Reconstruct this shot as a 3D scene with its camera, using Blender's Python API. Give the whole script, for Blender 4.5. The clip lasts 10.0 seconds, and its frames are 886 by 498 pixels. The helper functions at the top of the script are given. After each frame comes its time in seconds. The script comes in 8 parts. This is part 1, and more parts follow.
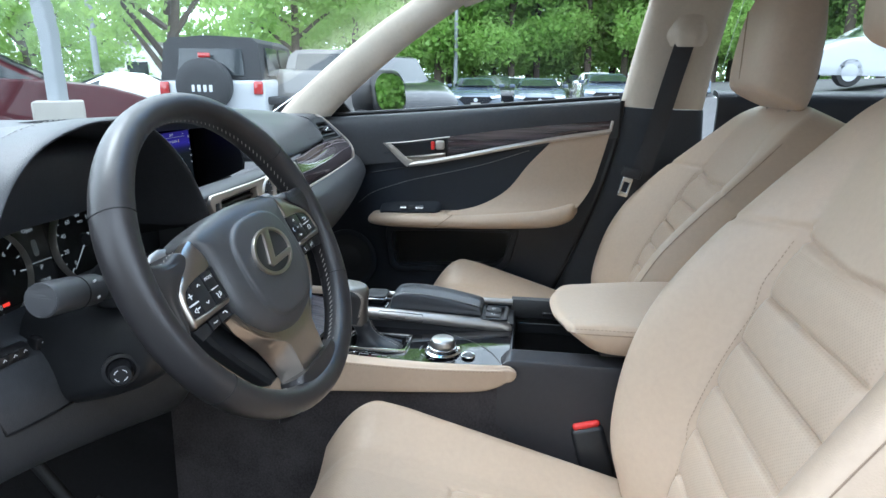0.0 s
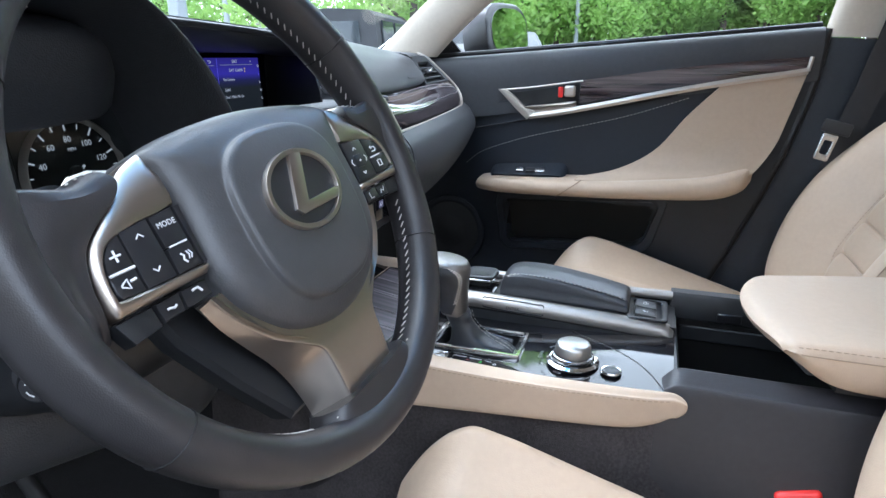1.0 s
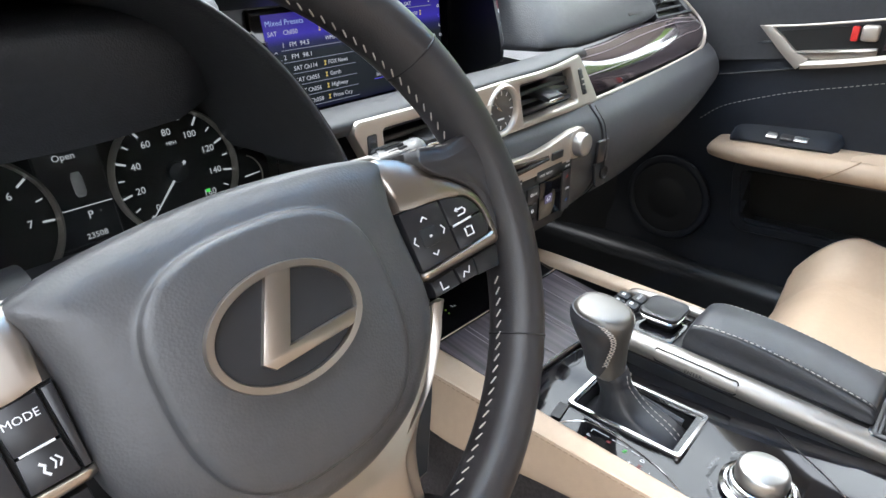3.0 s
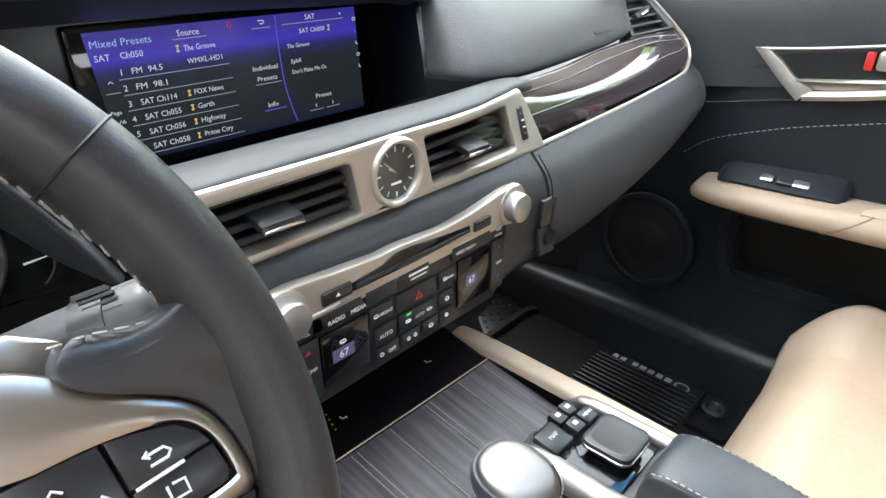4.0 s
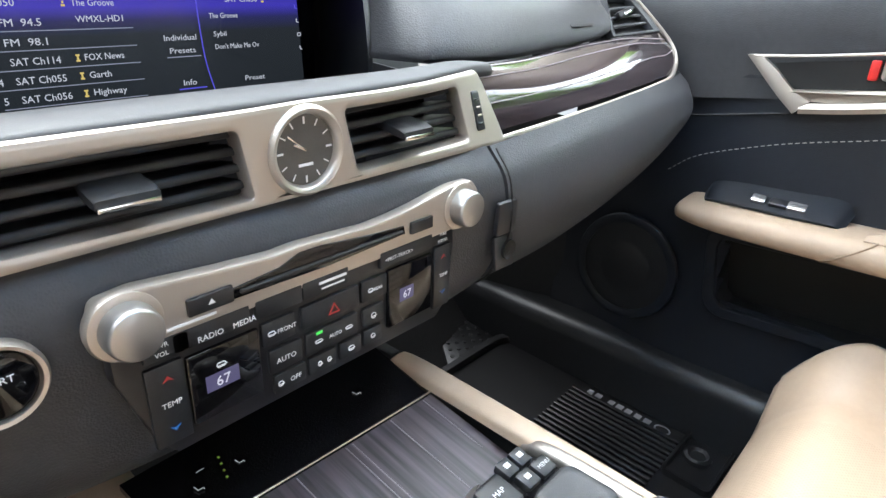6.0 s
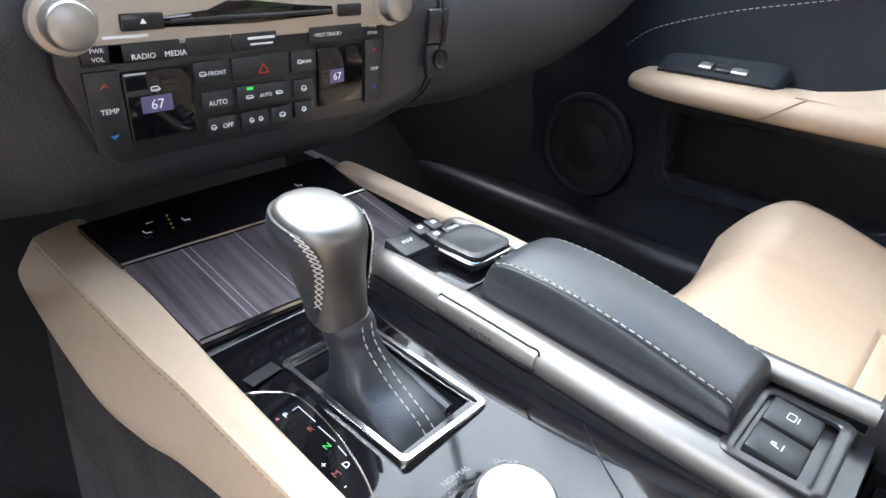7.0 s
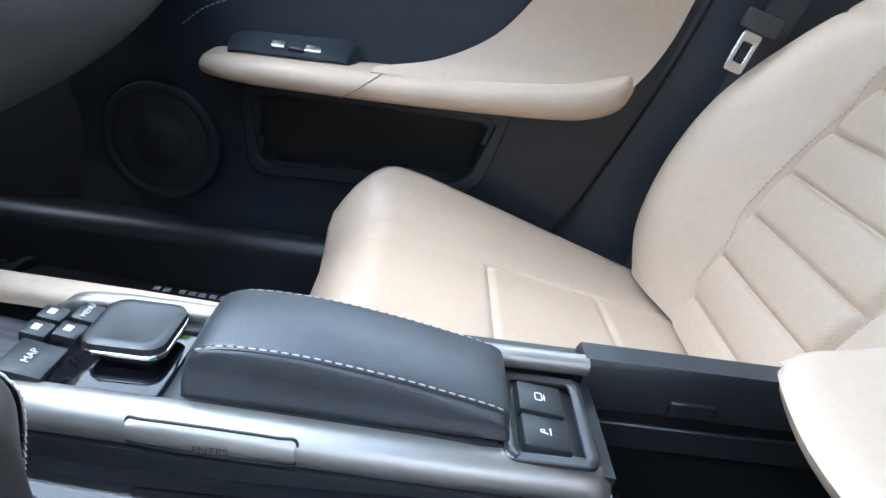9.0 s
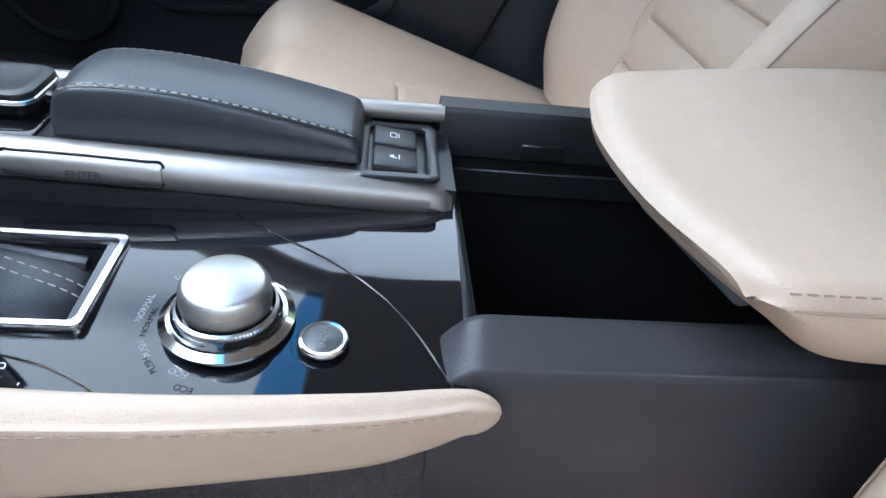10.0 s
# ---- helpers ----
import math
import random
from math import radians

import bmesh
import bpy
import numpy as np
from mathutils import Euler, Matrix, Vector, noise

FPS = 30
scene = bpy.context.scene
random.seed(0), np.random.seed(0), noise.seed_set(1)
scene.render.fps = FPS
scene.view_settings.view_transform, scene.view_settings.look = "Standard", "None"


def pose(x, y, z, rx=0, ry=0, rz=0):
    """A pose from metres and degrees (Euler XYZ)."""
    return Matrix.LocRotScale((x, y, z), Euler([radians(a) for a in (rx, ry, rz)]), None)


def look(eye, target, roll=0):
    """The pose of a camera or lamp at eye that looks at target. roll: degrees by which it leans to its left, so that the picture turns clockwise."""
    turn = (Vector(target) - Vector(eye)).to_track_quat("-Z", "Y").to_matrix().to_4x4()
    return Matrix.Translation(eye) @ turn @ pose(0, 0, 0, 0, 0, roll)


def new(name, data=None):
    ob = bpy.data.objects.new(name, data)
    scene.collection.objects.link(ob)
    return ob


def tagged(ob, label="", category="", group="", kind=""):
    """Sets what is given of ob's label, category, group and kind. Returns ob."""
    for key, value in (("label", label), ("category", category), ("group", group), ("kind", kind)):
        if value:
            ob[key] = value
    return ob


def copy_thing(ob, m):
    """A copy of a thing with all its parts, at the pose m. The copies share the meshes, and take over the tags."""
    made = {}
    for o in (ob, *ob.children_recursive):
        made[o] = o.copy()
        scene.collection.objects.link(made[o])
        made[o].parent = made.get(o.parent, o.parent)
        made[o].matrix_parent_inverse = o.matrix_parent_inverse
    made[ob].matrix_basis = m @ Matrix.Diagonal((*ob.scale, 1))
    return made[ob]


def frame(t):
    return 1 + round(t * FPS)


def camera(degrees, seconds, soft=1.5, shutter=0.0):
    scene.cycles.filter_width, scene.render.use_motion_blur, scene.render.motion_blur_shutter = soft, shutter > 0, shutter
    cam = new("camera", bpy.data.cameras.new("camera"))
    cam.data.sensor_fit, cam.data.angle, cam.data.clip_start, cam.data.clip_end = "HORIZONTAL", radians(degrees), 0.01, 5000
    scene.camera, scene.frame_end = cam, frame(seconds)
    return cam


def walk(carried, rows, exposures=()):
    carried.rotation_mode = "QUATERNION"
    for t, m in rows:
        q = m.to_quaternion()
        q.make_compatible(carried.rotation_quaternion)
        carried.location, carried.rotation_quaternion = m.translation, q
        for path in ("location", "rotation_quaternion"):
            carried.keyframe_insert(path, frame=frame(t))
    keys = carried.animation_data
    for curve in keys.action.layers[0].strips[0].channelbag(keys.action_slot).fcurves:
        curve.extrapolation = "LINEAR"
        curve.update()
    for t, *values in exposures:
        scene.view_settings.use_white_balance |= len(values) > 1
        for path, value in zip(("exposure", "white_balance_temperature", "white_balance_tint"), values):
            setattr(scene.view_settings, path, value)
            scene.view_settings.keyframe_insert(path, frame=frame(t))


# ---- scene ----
cam = camera(71.7, 10.0)
PATH = [
    (0, (-0.999, 0.022, 1.108), (0.905, 0.306, 0.565), 0.3),
    (0.5, (-0.823, 0.065, 1.035), (1.07, 0.383, 0.477), 0.4),
    (1, (-0.72, 0.094, 1.002), (1.083, 0.715, 0.402), -0.1),
    (1.5, (-0.674, 0.115, 1.029), (0.893, 1.179, 0.385), -1.9),
    (2, (-0.613, 0.135, 1.054), (0.771, 1.355, 0.283), -1.8),
    (2.5, (-0.577, 0.107, 1.064), (0.744, 1.316, 0.174), -1.4),
    (2.7, (-0.552, 0.103, 1.068), (0.763, 1.315, 0.172), -1.5),
    (3.8, (-0.326, 0.146, 1.064), (0.987, 1.346, 0.149), -0.6),
    (3.9, (-0.308, 0.156, 1.066), (1.006, 1.353, 0.15), -0.3),
    (4, (-0.296, 0.161, 1.067), (1.022, 1.363, 0.163), -0.3),
    (4.5, (-0.236, 0.187, 1.056), (1.113, 1.403, 0.218), -0.1),
    (5, (-0.198, 0.2, 1.049), (1.171, 1.432, 0.27), 0.6),
    (5.2, (-0.194, 0.203, 1.052), (1.176, 1.437, 0.277), 0.6),
    (6.3, (-0.219, 0.16, 0.979), (1.151, 1.336, 0.118), 3.4),
    (6.5, (-0.225, 0.134, 0.959), (1.124, 1.303, 0.057), 3.9),
    (7, (-0.24, 0.064, 0.913), (1.084, 1.228, -0.032), 3.8),
    (7.5, (-0.264, 0.041, 0.897), (1.078, 1.184, -0.048), 4.0),
    (8, (-0.248, 0.103, 0.897), (1.288, 0.983, -0.035), 6.0),
    (8.5, (-0.209, 0.172, 0.886), (1.557, 0.492, 0.004), 8.0),
    (9, (-0.2, 0.168, 0.916), (1.581, 0.07, 0.012), 9.0),
    (9.5, (-0.222, 0.155, 0.904), (1.455, -0.102, -0.156), 9.9),
    (10, (-0.28, 0.098, 0.872), (1.3, -0.143, -0.33), 8.3),
]
EXPOSURES = [(0.0, 0.65, 5550, 4), (0.5, 0.72, 5550, 12), (1.0, 0.97, 5500, 8), (1.5, 1.26, 6000, 7), (2.5, 1.24, 6250, 10), (4.5, 1.50, 6300, 7), (7.0, 1.54, 6000, 9), (7.5, 1.50, 5900, 9), (8.5, 1.46, 5400, 7), (9.0, 1.36, 5200, 6), (9.5, 1.20, 5200, 7), (10.0, 0.90, 5250, 8)]
walk(cam, [(t, look(eye, target, roll)) for t, eye, target, roll in PATH], EXPOSURES)


# ---- light ----
world = bpy.data.worlds.new("sky")
scene.world = world
world.use_nodes = True
wt = world.node_tree
sky = wt.nodes.new("ShaderNodeTexSky")
sky.sky_type, sky.sun_disc = "NISHITA", False
sky.sun_elevation, sky.sun_rotation = radians(58), radians(10)
sky.air_density, sky.dust_density, sky.ozone_density = 1.0, 1.0, 2.0
wcoord = wt.nodes.new("ShaderNodeTexCoord")
wmap = wt.nodes.new("ShaderNodeMapping")
wmap.inputs["Scale"].default_value = (1.6, 1.6, 4.0)
wnoise = wt.nodes.new("ShaderNodeTexNoise")
wnoise.inputs["Scale"].default_value, wnoise.inputs["Detail"].default_value = 1.6, 6.0
wramp = wt.nodes.new("ShaderNodeValToRGB")
wramp.color_ramp.elements[0].position, wramp.color_ramp.elements[1].position = 0.24, 0.44
wmix = wt.nodes.new("ShaderNodeMix")
wmix.data_type = "RGBA"
wmix.inputs["B"].default_value = (20.0, 20.6, 21.8, 1)
wback = wt.nodes["Background"]
wback.inputs["Strength"].default_value = 0.15
wt.links.new(wcoord.outputs["Generated"], wmap.inputs["Vector"])
wt.links.new(wmap.outputs["Vector"], wnoise.inputs["Vector"])
wt.links.new(wnoise.outputs["Fac"], wramp.inputs["Fac"])
wt.links.new(wramp.outputs["Color"], wmix.inputs["Factor"])
wt.links.new(sky.outputs["Color"], wmix.inputs["A"])
wt.links.new(wmix.outputs["Result"], wback.inputs["Color"])
sun = new("sun", bpy.data.lights.new("sun", "SUN"))
sun.data.energy, sun.data.angle, sun.data.color = 1.0, radians(22), (1.0, 0.97, 0.93)
sun.matrix_world = look((1.0, 5.0, 8.5), (0, 0, 0))


# ---- materials ----
def shader(name, color, rough=0.5, metal=0.0, grain=0.0, size=900.0, vary=0.12, coat=0.0, spec=0.5, blotch=6.0, rough_vary=0.0, voronoi=False, dist=0.0006):
    """A principled material with colour variation at two scales and a fine bump."""
    m = bpy.data.materials.new(name)
    m.use_nodes = True
    nt = m.node_tree
    b = nt.nodes["Principled BSDF"]
    b.inputs["Roughness"].default_value, b.inputs["Metallic"].default_value = rough, metal
    b.inputs["Coat Weight"].default_value, b.inputs["Specular IOR Level"].default_value = coat, spec
    b.inputs["Coat Roughness"].default_value = 0.04
    co = nt.nodes.new("ShaderNodeTexCoord")
    n1, n2 = nt.nodes.new("ShaderNodeTexNoise"), nt.nodes.new("ShaderNodeTexNoise")
    n1.inputs["Scale"].default_value, n2.inputs["Scale"].default_value = blotch, blotch * 22
    n1.inputs["Detail"].default_value = n2.inputs["Detail"].default_value = 4
    add = nt.nodes.new("ShaderNodeMath")
    add.operation = "ADD"
    ramp = nt.nodes.new("ShaderNodeMapRange")
    ramp.inputs["From Min"].default_value, ramp.inputs["From Max"].default_value = 0.6, 1.4
    ramp.inputs["To Min"].default_value, ramp.inputs["To Max"].default_value = 1 - vary, 1 + vary
    mul = nt.nodes.new("ShaderNodeMix")
    mul.data_type, mul.blend_type = "RGBA", "MULTIPLY"
    mul.inputs["Factor"].default_value = 1.0
    mul.inputs["A"].default_value = (*color, 1)
    for n in (n1, n2):
        nt.links.new(co.outputs["Object"], n.inputs["Vector"])
    nt.links.new(n1.outputs["Fac"], add.inputs[0])
    nt.links.new(n2.outputs["Fac"], add.inputs[1])
    nt.links.new(add.outputs[0], ramp.inputs["Value"])
    nt.links.new(ramp.outputs["Result"], mul.inputs["B"])
    nt.links.new(mul.outputs["Result"], b.inputs["Base Color"])
    if rough_vary:
        rr = nt.nodes.new("ShaderNodeMapRange")
        rr.inputs["From Min"].default_value, rr.inputs["From Max"].default_value = 0.3, 0.7
        rr.inputs["To Min"].default_value, rr.inputs["To Max"].default_value = max(0.02, rough - rough_vary), rough + rough_vary
        nt.links.new(n2.outputs["Fac"], rr.inputs["Value"])
        nt.links.new(rr.outputs["Result"], b.inputs["Roughness"])
    if grain:
        g = nt.nodes.new("ShaderNodeTexVoronoi" if voronoi else "ShaderNodeTexNoise")
        g.inputs["Scale"].default_value = size
        nt.links.new(co.outputs["Object"], g.inputs["Vector"])
        bump = nt.nodes.new("ShaderNodeBump")
        bump.inputs["Strength"].default_value, bump.inputs["Distance"].default_value = grain, dist
        nt.links.new(g.outputs["Distance" if voronoi else "Fac"], bump.inputs["Height"])
        nt.links.new(bump.outputs["Normal"], b.inputs["Normal"])
    return m


def glow(name, color, strength):
    m = bpy.data.materials.new(name)
    m.use_nodes = True
    b = m.node_tree.nodes["Principled BSDF"]
    b.inputs["Base Color"].default_value = (0, 0, 0, 1)
    b.inputs["Emission Color"].default_value, b.inputs["Emission Strength"].default_value = (*color, 1), strength
    return m


def striped_wood(name, dark, light, freq, gloss):
    """Dark quarter-cut veneer: fine streaks along y and a few pale lines, under lacquer."""
    m = shader(name, dark, gloss, coat=0.6 if gloss < 0.2 else 0.0)
    nt = m.node_tree
    b = nt.nodes["Principled BSDF"]
    co = nt.nodes.new("ShaderNodeTexCoord")
    mp = nt.nodes.new("ShaderNodeMapping")
    mp.inputs["Scale"].default_value = freq
    n = nt.nodes.new("ShaderNodeTexNoise")
    n.inputs["Scale"].default_value, n.inputs["Detail"].default_value = 1.0, 5.0
    n.inputs["Distortion"].default_value = 0.4
    r = nt.nodes.new("ShaderNodeValToRGB")
    r.color_ramp.elements[0].position, r.color_ramp.elements[0].color = 0.35, (*dark, 1)
    r.color_ramp.elements[1].position, r.color_ramp.elements[1].color = 0.68, (*light, 1)
    nt.links.new(co.outputs["Object"], mp.inputs["Vector"])
    nt.links.new(mp.outputs["Vector"], n.inputs["Vector"])
    nt.links.new(n.outputs["Fac"], r.inputs["Fac"])
    nt.links.new(r.outputs["Color"], b.inputs["Base Color"])
    return m


def glass(name, tint=(0.95, 0.98, 0.96)):
    m = bpy.data.materials.new(name)
    m.use_nodes = True
    b = m.node_tree.nodes["Principled BSDF"]
    b.inputs["Base Color"].default_value, b.inputs["Roughness"].default_value = (*tint, 1), 0.0
    b.inputs["Transmission Weight"].default_value, b.inputs["IOR"].default_value = 1.0, 1.25
    return m


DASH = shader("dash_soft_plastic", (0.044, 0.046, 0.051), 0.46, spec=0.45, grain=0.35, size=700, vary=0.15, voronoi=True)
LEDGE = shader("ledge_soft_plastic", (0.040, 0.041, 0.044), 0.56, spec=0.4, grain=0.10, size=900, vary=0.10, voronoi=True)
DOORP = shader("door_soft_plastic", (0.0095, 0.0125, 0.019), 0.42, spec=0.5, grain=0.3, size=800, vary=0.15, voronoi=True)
HARD = shader("hard_black_plastic", (0.014, 0.015, 0.017), 0.42, grain=0.2, size=1200, vary=0.2)
# lighter copy of the hard plastic; its colour carries light from the driver's doorway
CONSOLE_SIDE = shader("console_side_plastic", (0.026, 0.025, 0.028), 0.5, grain=0.25, size=1100, vary=0.15, voronoi=True)
# hard black plastic made lighter and bluer for the daylight on the pillar
PILLAR_LOW = shader("lit_blue_black_plastic", (0.024, 0.029, 0.038), 0.5, grain=0.2, size=1000, vary=0.15)
SATIN_BLACK = shader("satin_black_plastic", (0.016, 0.016, 0.018), 0.30, vary=0.2)
WHEEL = shader("black_wheel_leather", (0.022, 0.0200, 0.0208), 0.38, spec=0.55, grain=0.12, size=1300, vary=0.15, voronoi=True, rough_vary=0.05)
BAG = shader("airbag_cover", (0.047, 0.047, 0.050), 0.42, spec=0.7, grain=0.15, size=700, vary=0.12, voronoi=True)
BLACK_LEATHER = shader("black_leather", (0.030, 0.032, 0.037), 0.36, grain=0.18, size=800, vary=0.2, voronoi=True)
BEIGE = shader("beige_leather", (0.46, 0.352, 0.258), 0.46, grain=0.25, size=700, vary=0.05, voronoi=True, spec=0.35)
def perforated(name, color, turn):
    """Leather with rows of punched pin holes, laid out on a plane turned about x."""
    m = shader(name, color, 0.48, grain=0.2, size=700, vary=0.05, voronoi=True, spec=0.35)
    nt = m.node_tree
    b = nt.nodes["Principled BSDF"]
    co, v = nt.nodes.new("ShaderNodeTexCoord"), nt.nodes.new("ShaderNodeTexVoronoi")
    v.voronoi_dimensions = "2D"
    v.inputs["Scale"].default_value, v.inputs["Randomness"].default_value = 300.0, 0.0
    lay, mp = nt.nodes.new("ShaderNodeMapping"), nt.nodes.new("ShaderNodeMapping")
    lay.inputs["Rotation"].default_value = (turn, 0.0, 0.0)
    mp.inputs["Rotation"].default_value = (0.0, 0.0, 0.785)
    r = nt.nodes.new("ShaderNodeMapRange")
    r.inputs["From Min"].default_value, r.inputs["From Max"].default_value = 0.16, 0.28
    r.inputs["To Min"].default_value, r.inputs["To Max"].default_value = 0.86, 1.0
    mul = nt.nodes.new("ShaderNodeMix")
    mul.data_type, mul.blend_type = "RGBA", "MULTIPLY"
    mul.inputs["Factor"].default_value = 1.0
    old = b.inputs["Base Color"].links[0].from_socket
    nt.links.new(co.outputs["Object"], lay.inputs["Vector"])
    nt.links.new(lay.outputs["Vector"], mp.inputs["Vector"])
    nt.links.new(mp.outputs["Vector"], v.inputs["Vector"])
    nt.links.new(v.outputs["Distance"], r.inputs["Value"])
    nt.links.new(old, mul.inputs["A"])
    nt.links.new(r.outputs["Result"], mul.inputs["B"])
    nt.links.new(mul.outputs["Result"], b.inputs["Base Color"])
    return m


PERF = perforated("perforated_cushion_leather", (0.455, 0.348, 0.254), 0.0)
BEIGE_TRIM = shader("beige_trim_leather", (0.45, 0.345, 0.255), 0.46, grain=0.25, size=900, vary=0.05, voronoi=True, spec=0.35)
PILLAR = shader("beige_cloth_trim", (0.52, 0.46, 0.38), 0.85, grain=0.3, size=1500, vary=0.06)
SILVER = shader("satin_champagne_metal", (0.50, 0.455, 0.405), 0.42, metal=0.85, vary=0.02)
RAIL_METAL = shader("brushed_rail_metal", (0.34, 0.318, 0.295), 0.46, metal=0.92, vary=0.03)
LEVER_METAL = shader("satin_lever_metal", (0.21, 0.20, 0.188), 0.44, metal=0.95, vary=0.03)
SPOKE_METAL = shader("brushed_spoke_metal", (0.44, 0.395, 0.35), 0.31, metal=1.0, vary=0.03)
CHROME = shader("bright_metal", (0.78, 0.78, 0.78), 0.12, metal=1.0, vary=0.03)
KNOB_METAL = shader("brushed_knob_metal", (0.46, 0.45, 0.435), 0.40, metal=1.0, vary=0.02)
PIANO = shader("piano_black", (0.004, 0.004, 0.005), 0.05, coat=0.6, vary=0.3, spec=0.25)
PIANO.node_tree.nodes["Principled BSDF"].inputs["Coat IOR"].default_value = 1.5
WOOD_MAT = striped_wood("open_pore_striped_wood", (0.024, 0.019, 0.022), (0.105, 0.084, 0.096), (170, 5, 30), 0.42)
WOOD_GLOSS = striped_wood("lacquered_striped_wood", (0.010, 0.0075, 0.0085), (0.042, 0.033, 0.036), (6, 50, 230), 0.07)
WOOD_DOOR = striped_wood("lacquered_door_wood", (0.012, 0.008, 0.009), (0.085, 0.060, 0.062), (20, 4, 240), 0.08)
PALE_LINE = shader("pale_inlay_line", (0.30, 0.26, 0.28), 0.4)
CARPET = shader("black_carpet", (0.007, 0.0065, 0.007), 0.95, grain=1.0, size=700, vary=0.5, dist=0.003)
# lighter copy of the floor carpet; doorway light on the tunnel is in its colour
TUNNEL = shader("lit_brown_black_carpet", (0.056, 0.049, 0.050), 0.95, grain=1.0, size=900, vary=0.6, blotch=14.0, dist=0.003)
RUBBER = shader("black_rubber", (0.008, 0.008, 0.009), 0.42, grain=0.3, size=500, vary=0.2)
GREY_RUBBER = shader("grey_print", (0.30, 0.30, 0.31), 0.6)
# near-black: the shade inside cavities and gaps is put into this colour
VOID = shader("cavity_shade_black", (0.003, 0.003, 0.0035), 0.6)
THREAD = shader("pale_thread", (0.46, 0.43, 0.39), 0.7)
GREY_THREAD = shader("grey_thread", (0.22, 0.215, 0.21), 0.7)
DIM_PRINT = shader("dim_print", (0.17, 0.175, 0.185), 0.5)
BEIGE_THREAD = shader("brown_thread", (0.26, 0.19, 0.13), 0.7)
# prints carry a faint added glow that brightens them
PRINT = glow("white_print", (0.9, 0.9, 0.92), 0.08)
PRINT.node_tree.nodes["Principled BSDF"].inputs["Base Color"].default_value = (0.6, 0.6, 0.62, 1)
RED = shader("red_plastic", (0.65, 0.03, 0.025), 0.35)
RED_PRINT = glow("red_print", (0.75, 0.06, 0.05), 0.16)
BLUE_PRINT = glow("blue_print", (0.05, 0.25, 0.75), 0.16)
GREEN_LAMP = glow("green_lamp", (0.1, 0.9, 0.12), 0.35)
WEBBING = shader("black_webbing", (0.03, 0.03, 0.033), 0.7, grain=0.5, size=900)
STEEL = shader("plated_steel", (0.6, 0.6, 0.6), 0.25, metal=1.0)
WINDOW = glass("window_glass")
MIRROR = shader("mirror_glass", (0.85, 0.87, 0.87), 0.02, metal=1.0, vary=0.0)
CAR_WHITE = shader("white_car_paint", (0.80, 0.80, 0.80), 0.25, coat=1.0, vary=0.03)


# ---- building tools ----
def part(name, bm, material, parent=None, label="", smooth=True, second=None):
    """Links a bmesh, made in world places, as one mesh object under a thing or a part."""
    me = bpy.data.meshes.new(name)
    bmesh.ops.recalc_face_normals(bm, faces=bm.faces)
    bm.to_mesh(me)
    bm.free()
    me.materials.append(material)
    if second:
        me.materials.append(second)
    if smooth:
        me.shade_smooth()
        me.set_sharp_from_angle(angle=radians(42))
    ob = new(name, me)
    if parent is not None:
        ob.parent = parent
        ob.matrix_parent_inverse = parent.matrix_basis.inverted() if parent.parent is None else Matrix.Identity(4)
    if label:
        ob["label"] = label
    return ob


def thing(name, at, label, category, group="", kind=""):
    e = new(name)
    e.empty_display_size = 0.05
    e.matrix_basis = Matrix.Translation(at)
    return tagged(e, label, category, group, kind)


def cr(p, n, closed=False):
    """A Catmull-Rom curve through the points p, as n samples (even in parameter)."""
    p = np.asarray(p, float)
    k = len(p)
    if k == 1 or n == k:
        return p.copy()
    s = np.linspace(0, k if closed else k - 1, n, endpoint=not closed)
    i = np.minimum(s.astype(int), k - 1 if closed else k - 2)
    f = (s - i)[:, None]
    q = (lambda j: p[j % k]) if closed else (lambda j: np.where(((j < 0) | (j > k - 1))[:, None], 2 * p[np.clip(j, 0, k - 1)] - p[np.clip(2 * np.clip(j, 0, k - 1) - j, 0, k - 1)], p[np.clip(j, 0, k - 1)]))
    a, b, c, d = q(i - 1), q(i), q(i + 1), q(i + 2)
    return 0.5 * (2 * b + (c - a) * f + (2 * a - 5 * b + 4 * c - d) * f**2 + (3 * b - a - 3 * c + d) * f**3)


def grid(pts, bm=None, wrap_u=False, wrap_v=False, cap=False):
    """Quads over an array of points (u, v, 3). cap: closes the ends of a tube that wraps in v."""
    bm = bm or bmesh.new()
    nu, nv = pts.shape[:2]
    vs = [[bm.verts.new(pts[i, j]) for j in range(nv)] for i in range(nu)]
    for i in range(nu if wrap_u else nu - 1):
        for j in range(nv if wrap_v else nv - 1):
            a, b = (i + 1) % nu, (j + 1) % nv
            bm.faces.new((vs[i][j], vs[a][j], vs[a][b], vs[i][b]))
    if cap:
        bm.faces.new(vs[0])
        bm.faces.new(vs[-1][::-1])
    return bm


def bicubic(rows, nu, nv):
    rows = [cr(r, nv) for r in rows]
    return np.stack([cr(np.stack([r[j] for r in rows]), nu) for j in range(nv)], 1)


def normals(p):
    du, dv = np.gradient(p, axis=0), np.gradient(p, axis=1)
    n = np.cross(du, dv)
    return n / np.maximum(np.linalg.norm(n, axis=2, keepdims=True), 1e-9)


